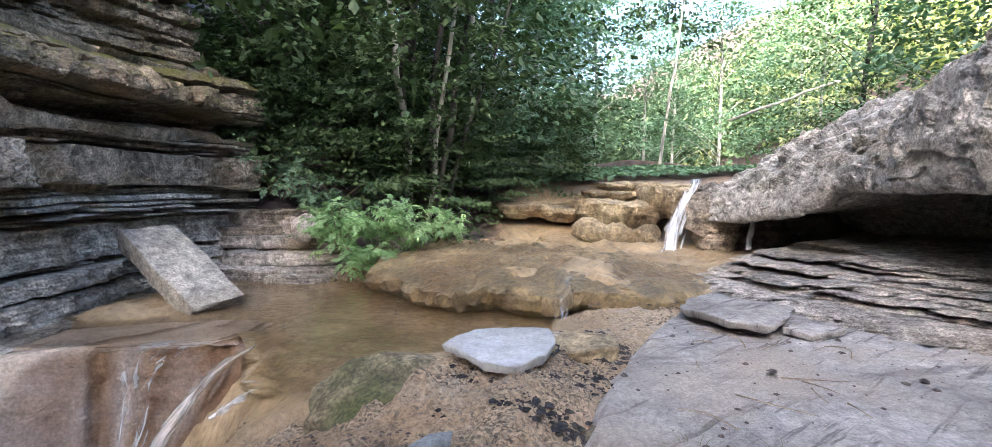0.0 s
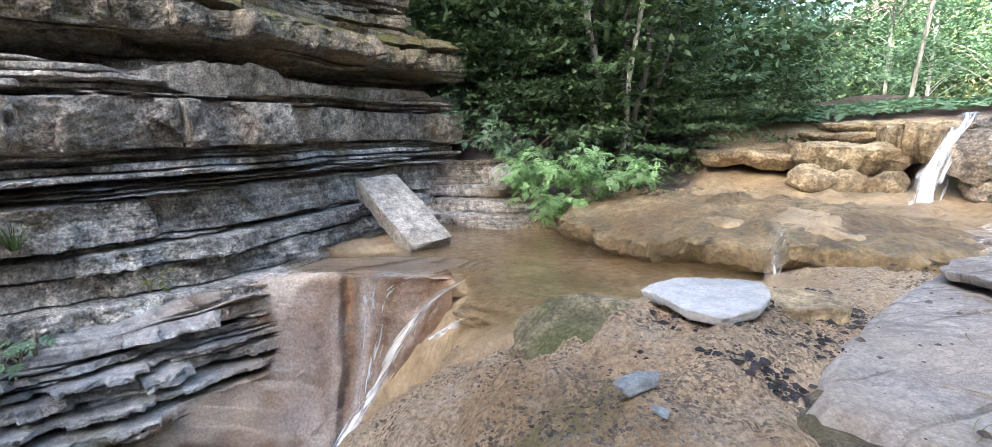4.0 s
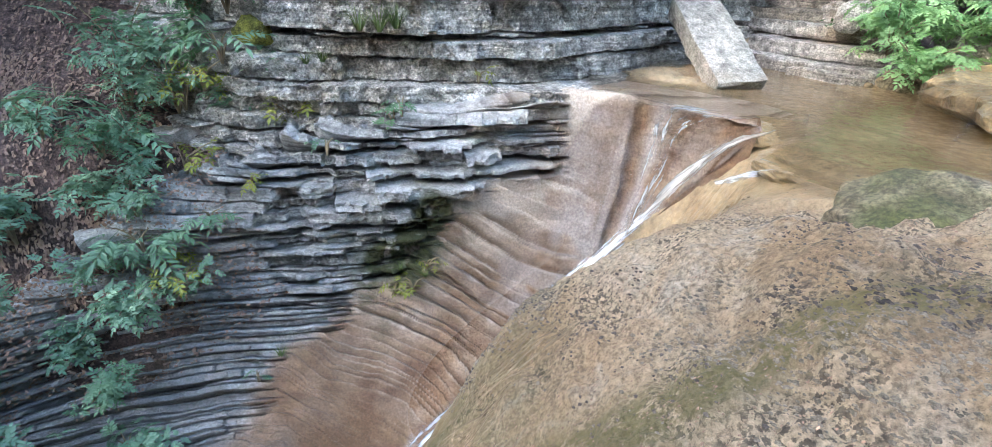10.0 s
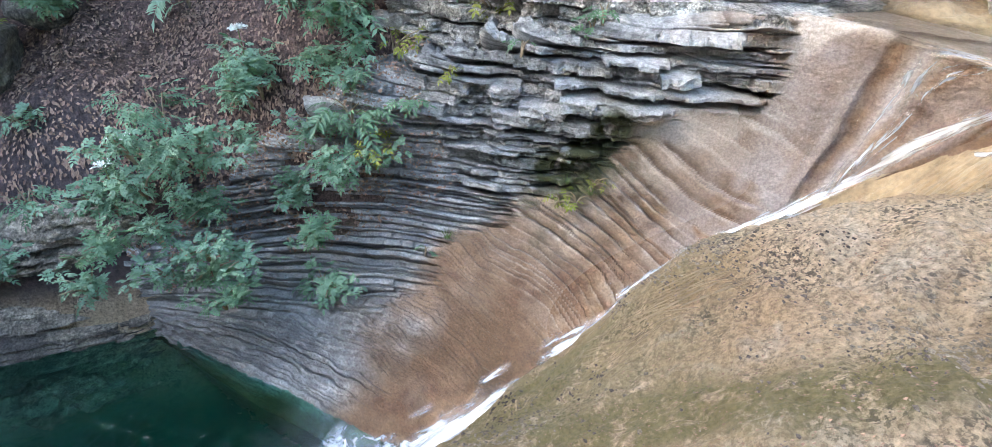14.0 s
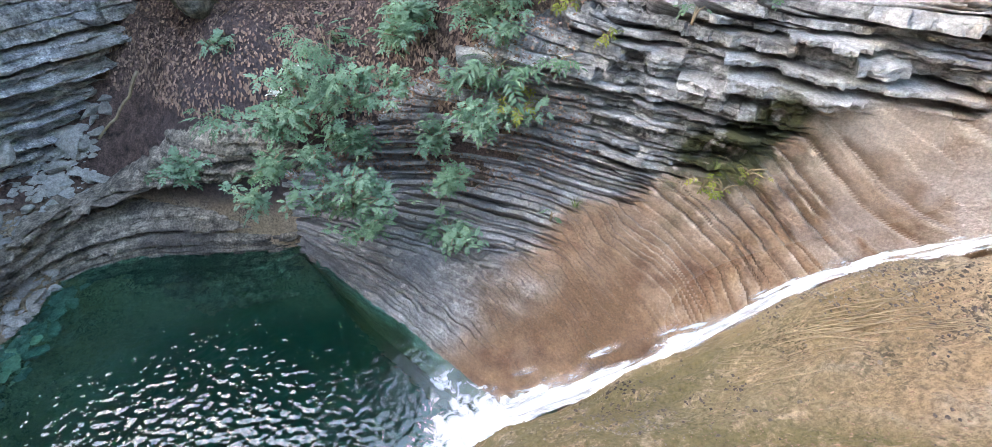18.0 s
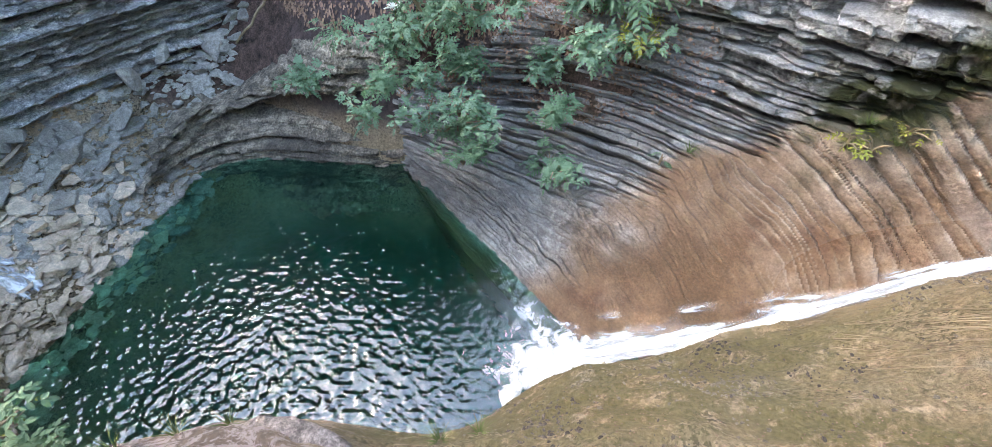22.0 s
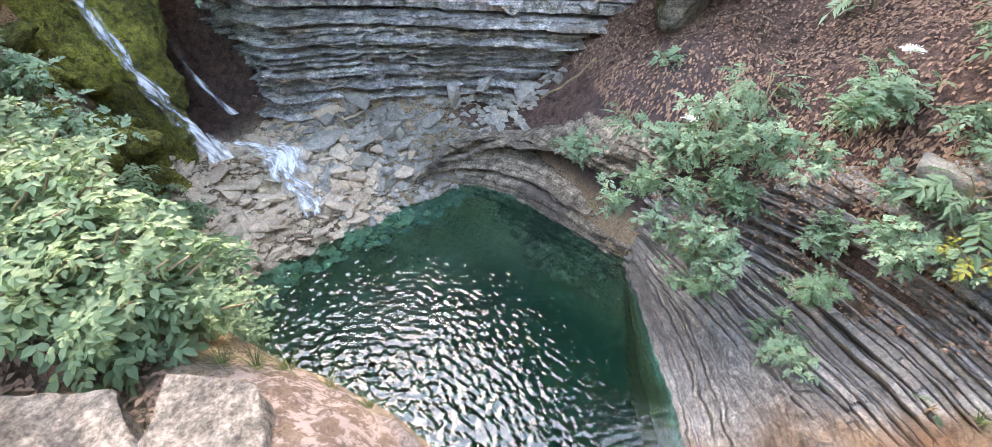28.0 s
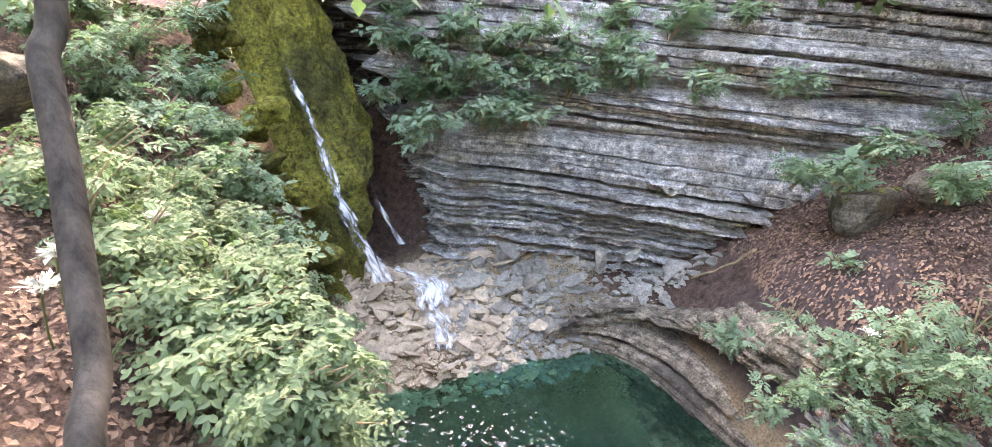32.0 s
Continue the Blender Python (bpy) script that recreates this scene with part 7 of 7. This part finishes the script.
# west and south-west trees are added, mostly unseen, to shade wall and pool
spots = [(-1.2, 9.6), (-3.6, 9.2), (-0.3, 11.2), (-1.8, 12.2), (1.2, 14.5), (-3.9, 13.0), (2.6, 16.5), (-6.2, 8.8), (-7.5, 11), (-5.0, 15), (-2.0, 16), (0.8, 18), (4.0, 20), (-9.2, 6.0), (-9.4, 3.8), (-10.0, 4.8), (-9.0, 8.0), (7.5, 17.0), (9.5, 13.5), (6.5, 22), (9.0, 26), (-3.0, 20), (2.0, 24), (12.0, 19), (14.0, 24), (12.5, 10.0), (-11, 6), (-12, 10), (-13, 3.0), (6.5, -9), (9, -3.0), (9, 1.0), (10, 6.0), (9.0, 9.0), (-14, 8), (-14, -10), (6.6, -1.5), (6.2, -4.8), (7.6, 1.0), (-9.6, 3.2), (-13, 0), (-14, -4), (-12.5, -6.5), (-11.0, -8.5), (-9.0, -9.2), (-8.0, -11.0), (-10.5, -6.5), (-10.5, -11.5), (-13, -9), (-6.9, 2.9), (-7.7, 2.2), (-7.2, -9.6), (-7.9, -5.4), (-9.0, -4.0), (-9.8, -6.4)]
for k, (x, y) in enumerate(spots):
    base = (beech, beech2, light_tree)[(k * 7 + (k // 3)) % 3 if y < 14 or x < 0 else 2]
    s = r.uniform(0.8, 1.3)
    copy_thing(base, pose(x, y, height_at(x, y), 0, 0, r.uniform(0, 360)) @ Matrix.Scale(s, 4))
# the clump of thin stems above the bush
for k, (dx, dy, lx, ly, h, rad, mat) in enumerate([(0, 0, -0.5, 0.2, 4.2, 0.06, bark_pale), (0.15, 0.1, 0.35, 0.1, 4.5, 0.055, bark_dark), (0.3, 0, 0.75, 0.0, 4.3, 0.05, bark_dark), (-0.12, 0.1, -0.15, 0.3, 4.6, 0.05, bark_dark), (0.4, 0.1, 1.1, 0.3, 4.0, 0.035, bark_dark), (0.22, -0.1, 0.5, -0.2, 4.2, 0.04, bark_pale)]):
    top = empty("thin_tree", pose(-0.95 + dx, 8.0 + dy, height_at(-0.95, 8.0) - 0.1), "one of several thin stems growing from one root", "tree", "stems of the clump")
    part("trunk", tube("trunk", [(0, 0, 0), (lx * 0.3, ly * 0.3, h * 0.35), (lx * 0.7, ly * 0.7, h * 0.7), (lx, ly, h)], [rad, rad * 0.8, rad * 0.5], mat, 7, 20, 0.06, k), None, top)
    me, _c = crown_mesh("crown", 620 + k, 26, 40, 1.2, 1.6, h + 0.5, 0.11, leaf_forest)
    part("crown", me, None, top)
pale = empty("pale_tree", pose(4.69, 14.28, 4.9), "slender leaning tree with a pale bare trunk", "tree")
part("trunk", tube("trunk", [(0, 0, -0.3), (0.1, -0.05, 1.3), (0.28, -0.1, 2.8), (0.5, -0.1, 5.0)], [0.045, 0.04, 0.035, 0.02], bark_pale, 8, 16, 0.03), None, pale)
me, _c = crown_mesh("crown", 640, 40, 40, 1.3, 3.4, 5.6, 0.12, leaf_forest)
part("crown", me, None, pale)
lean2 = new("leaning_pole", tube("leaning_pole", [(6.2, 13.5, 6.1), (8.5, 14.0, 7.0), (10.5, 14.5, 7.7)], [0.035, 0.03], bark_pale, 6, 12, 0.03))
tagged(lean2, "dead pale trunk leaning across the hillside", "log")
# low growth on the slope behind the upper pool
LOWS = [crown_mesh("crown", 650 + k, 44, 36, 1.0, 0.1, 1.5, 0.085, leaf_forest, 0.12)[0] for k in range(4)]
for k in range(64):
    x, y = r.uniform(-4.2, 1.6), r.uniform(7.4, 11.0)
    if x > 0.2 and y < 9.8:
        continue
    top = empty("undergrowth", pose(x, y, height_at(x, y), 0, 0, r.uniform(0, 360)), "low dark green leafy branches on the forest slope", "undergrowth", "undergrowth")
    part("crown", LOWS[k % 4], None, top)
for k, (x, y) in enumerate([(1.0, -8.4), (2.2, -8.1), (0.2, -9.0), (3.2, -7.5), (1.7, -9.4), (2.9, -9.0), (-2.6, -9.0), (-3.8, -8.2)]):
    top = empty("undergrowth", pose(x, y, height_at(x, y), 0, 0, k * 80) @ Matrix.Scale(1.15, 4), "dark green leafy growth on the slope above the gorge", "undergrowth", "undergrowth")
    part("crown", LOWS[k % 4], None, top)
# the near trunk beside the path
near_tree = empty("near_tree", pose(0.47, -1.7, 2.7), "slim dark trunk beside the path with a few broad leaves above", "tree")
part("trunk", tube("trunk", [(0.0, 0.05, -0.1), (0.0, 0.02, 0.23), (-0.03, -0.19, 0.41), (-0.0, -0.5, 0.85), (0.03, -0.76, 1.25), (-0.02, -0.9, 1.5), (0.0, -1.2, 2.6), (0.1, -1.4, 4.0)], [0.055, 0.052, 0.05, 0.048, 0.045, 0.04], bark_near, 12, 40, 0.015), None, near_tree)
BROAD = compound_leaf("leaf", leaf_light, 1, 0.16, 21, 0.14, 0.7)
for k in range(70):
    x, y, z = r.uniform(-2.6, 0.8), r.uniform(-2.2, -0.7), r.uniform(1.55, 1.95)
    part("leaf", BROAD, None, near_tree, m=pose(x, y, z, r.normal(0, 12), r.normal(0, 12), r.uniform(0, 360)))
for k, end in enumerate([(-1.6, -1.5, 1.85), (0.7, -1.6, 1.8), (-2.5, -1.4, 1.8)]):
    part("branch", tube("branch", [(0, -0.95, 1.6), (end[0] * 0.5, (end[1] - 0.95) / 2, 1.85), end], [0.015, 0.006], bark_dark, 6, 12), None, near_tree)
# the wooded hillside far off


def woods(name, n_, xr, yr, mat, leaf, per, seed, label):
    r = np.random.default_rng(seed)
    x, y = r.uniform(*xr, n_), r.uniform(*yr, n_)
    z = surface(x, y)
    rad = r.uniform(1.8, 3.4, n_)
    d = r.normal(size=(n_, per, 3))
    d /= np.linalg.norm(d, axis=2, keepdims=True)
    lump = 1 + 0.35 * vnoise((d * 2.2 + np.arange(n_)[:, None, None]).reshape(-1, 3), seed).reshape(n_, per)
    p = np.stack([x, y, z + rad * 1.1], -1)[:, None] + d * (rad[:, None] * r.uniform(0.55, 1.05, (n_, per)) * lump)[..., None] * (1, 1, 1.35)
    p = p.reshape(-1, 3)
    al = r.normal(size=p.shape)
    al *= (leaf * r.uniform(0.6, 1.3, len(p)) / np.linalg.norm(al, axis=1))[:, None]
    ac = np.cross(al, r.normal(size=p.shape))
    ac *= (leaf * 0.7 / np.maximum(np.linalg.norm(ac, axis=1), 1e-9))[:, None]
    return tagged(new(name, quads_mesh(name, p, al, ac, mat)), label, "woods", kind="stuff")


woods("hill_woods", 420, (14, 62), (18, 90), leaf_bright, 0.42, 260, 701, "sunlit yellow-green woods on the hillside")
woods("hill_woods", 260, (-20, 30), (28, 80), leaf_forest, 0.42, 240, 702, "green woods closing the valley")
woods("hill_woods", 170, (-40, -15), (-30, 40), leaf_forest, 0.5, 200, 703, "dark woods above the gorge")
woods("hill_woods", 220, (-70, 70), (-100, -50), leaf_forest, 0.5, 160, 704, "unseen woods on the added sun-blocking ridge behind the gorge")
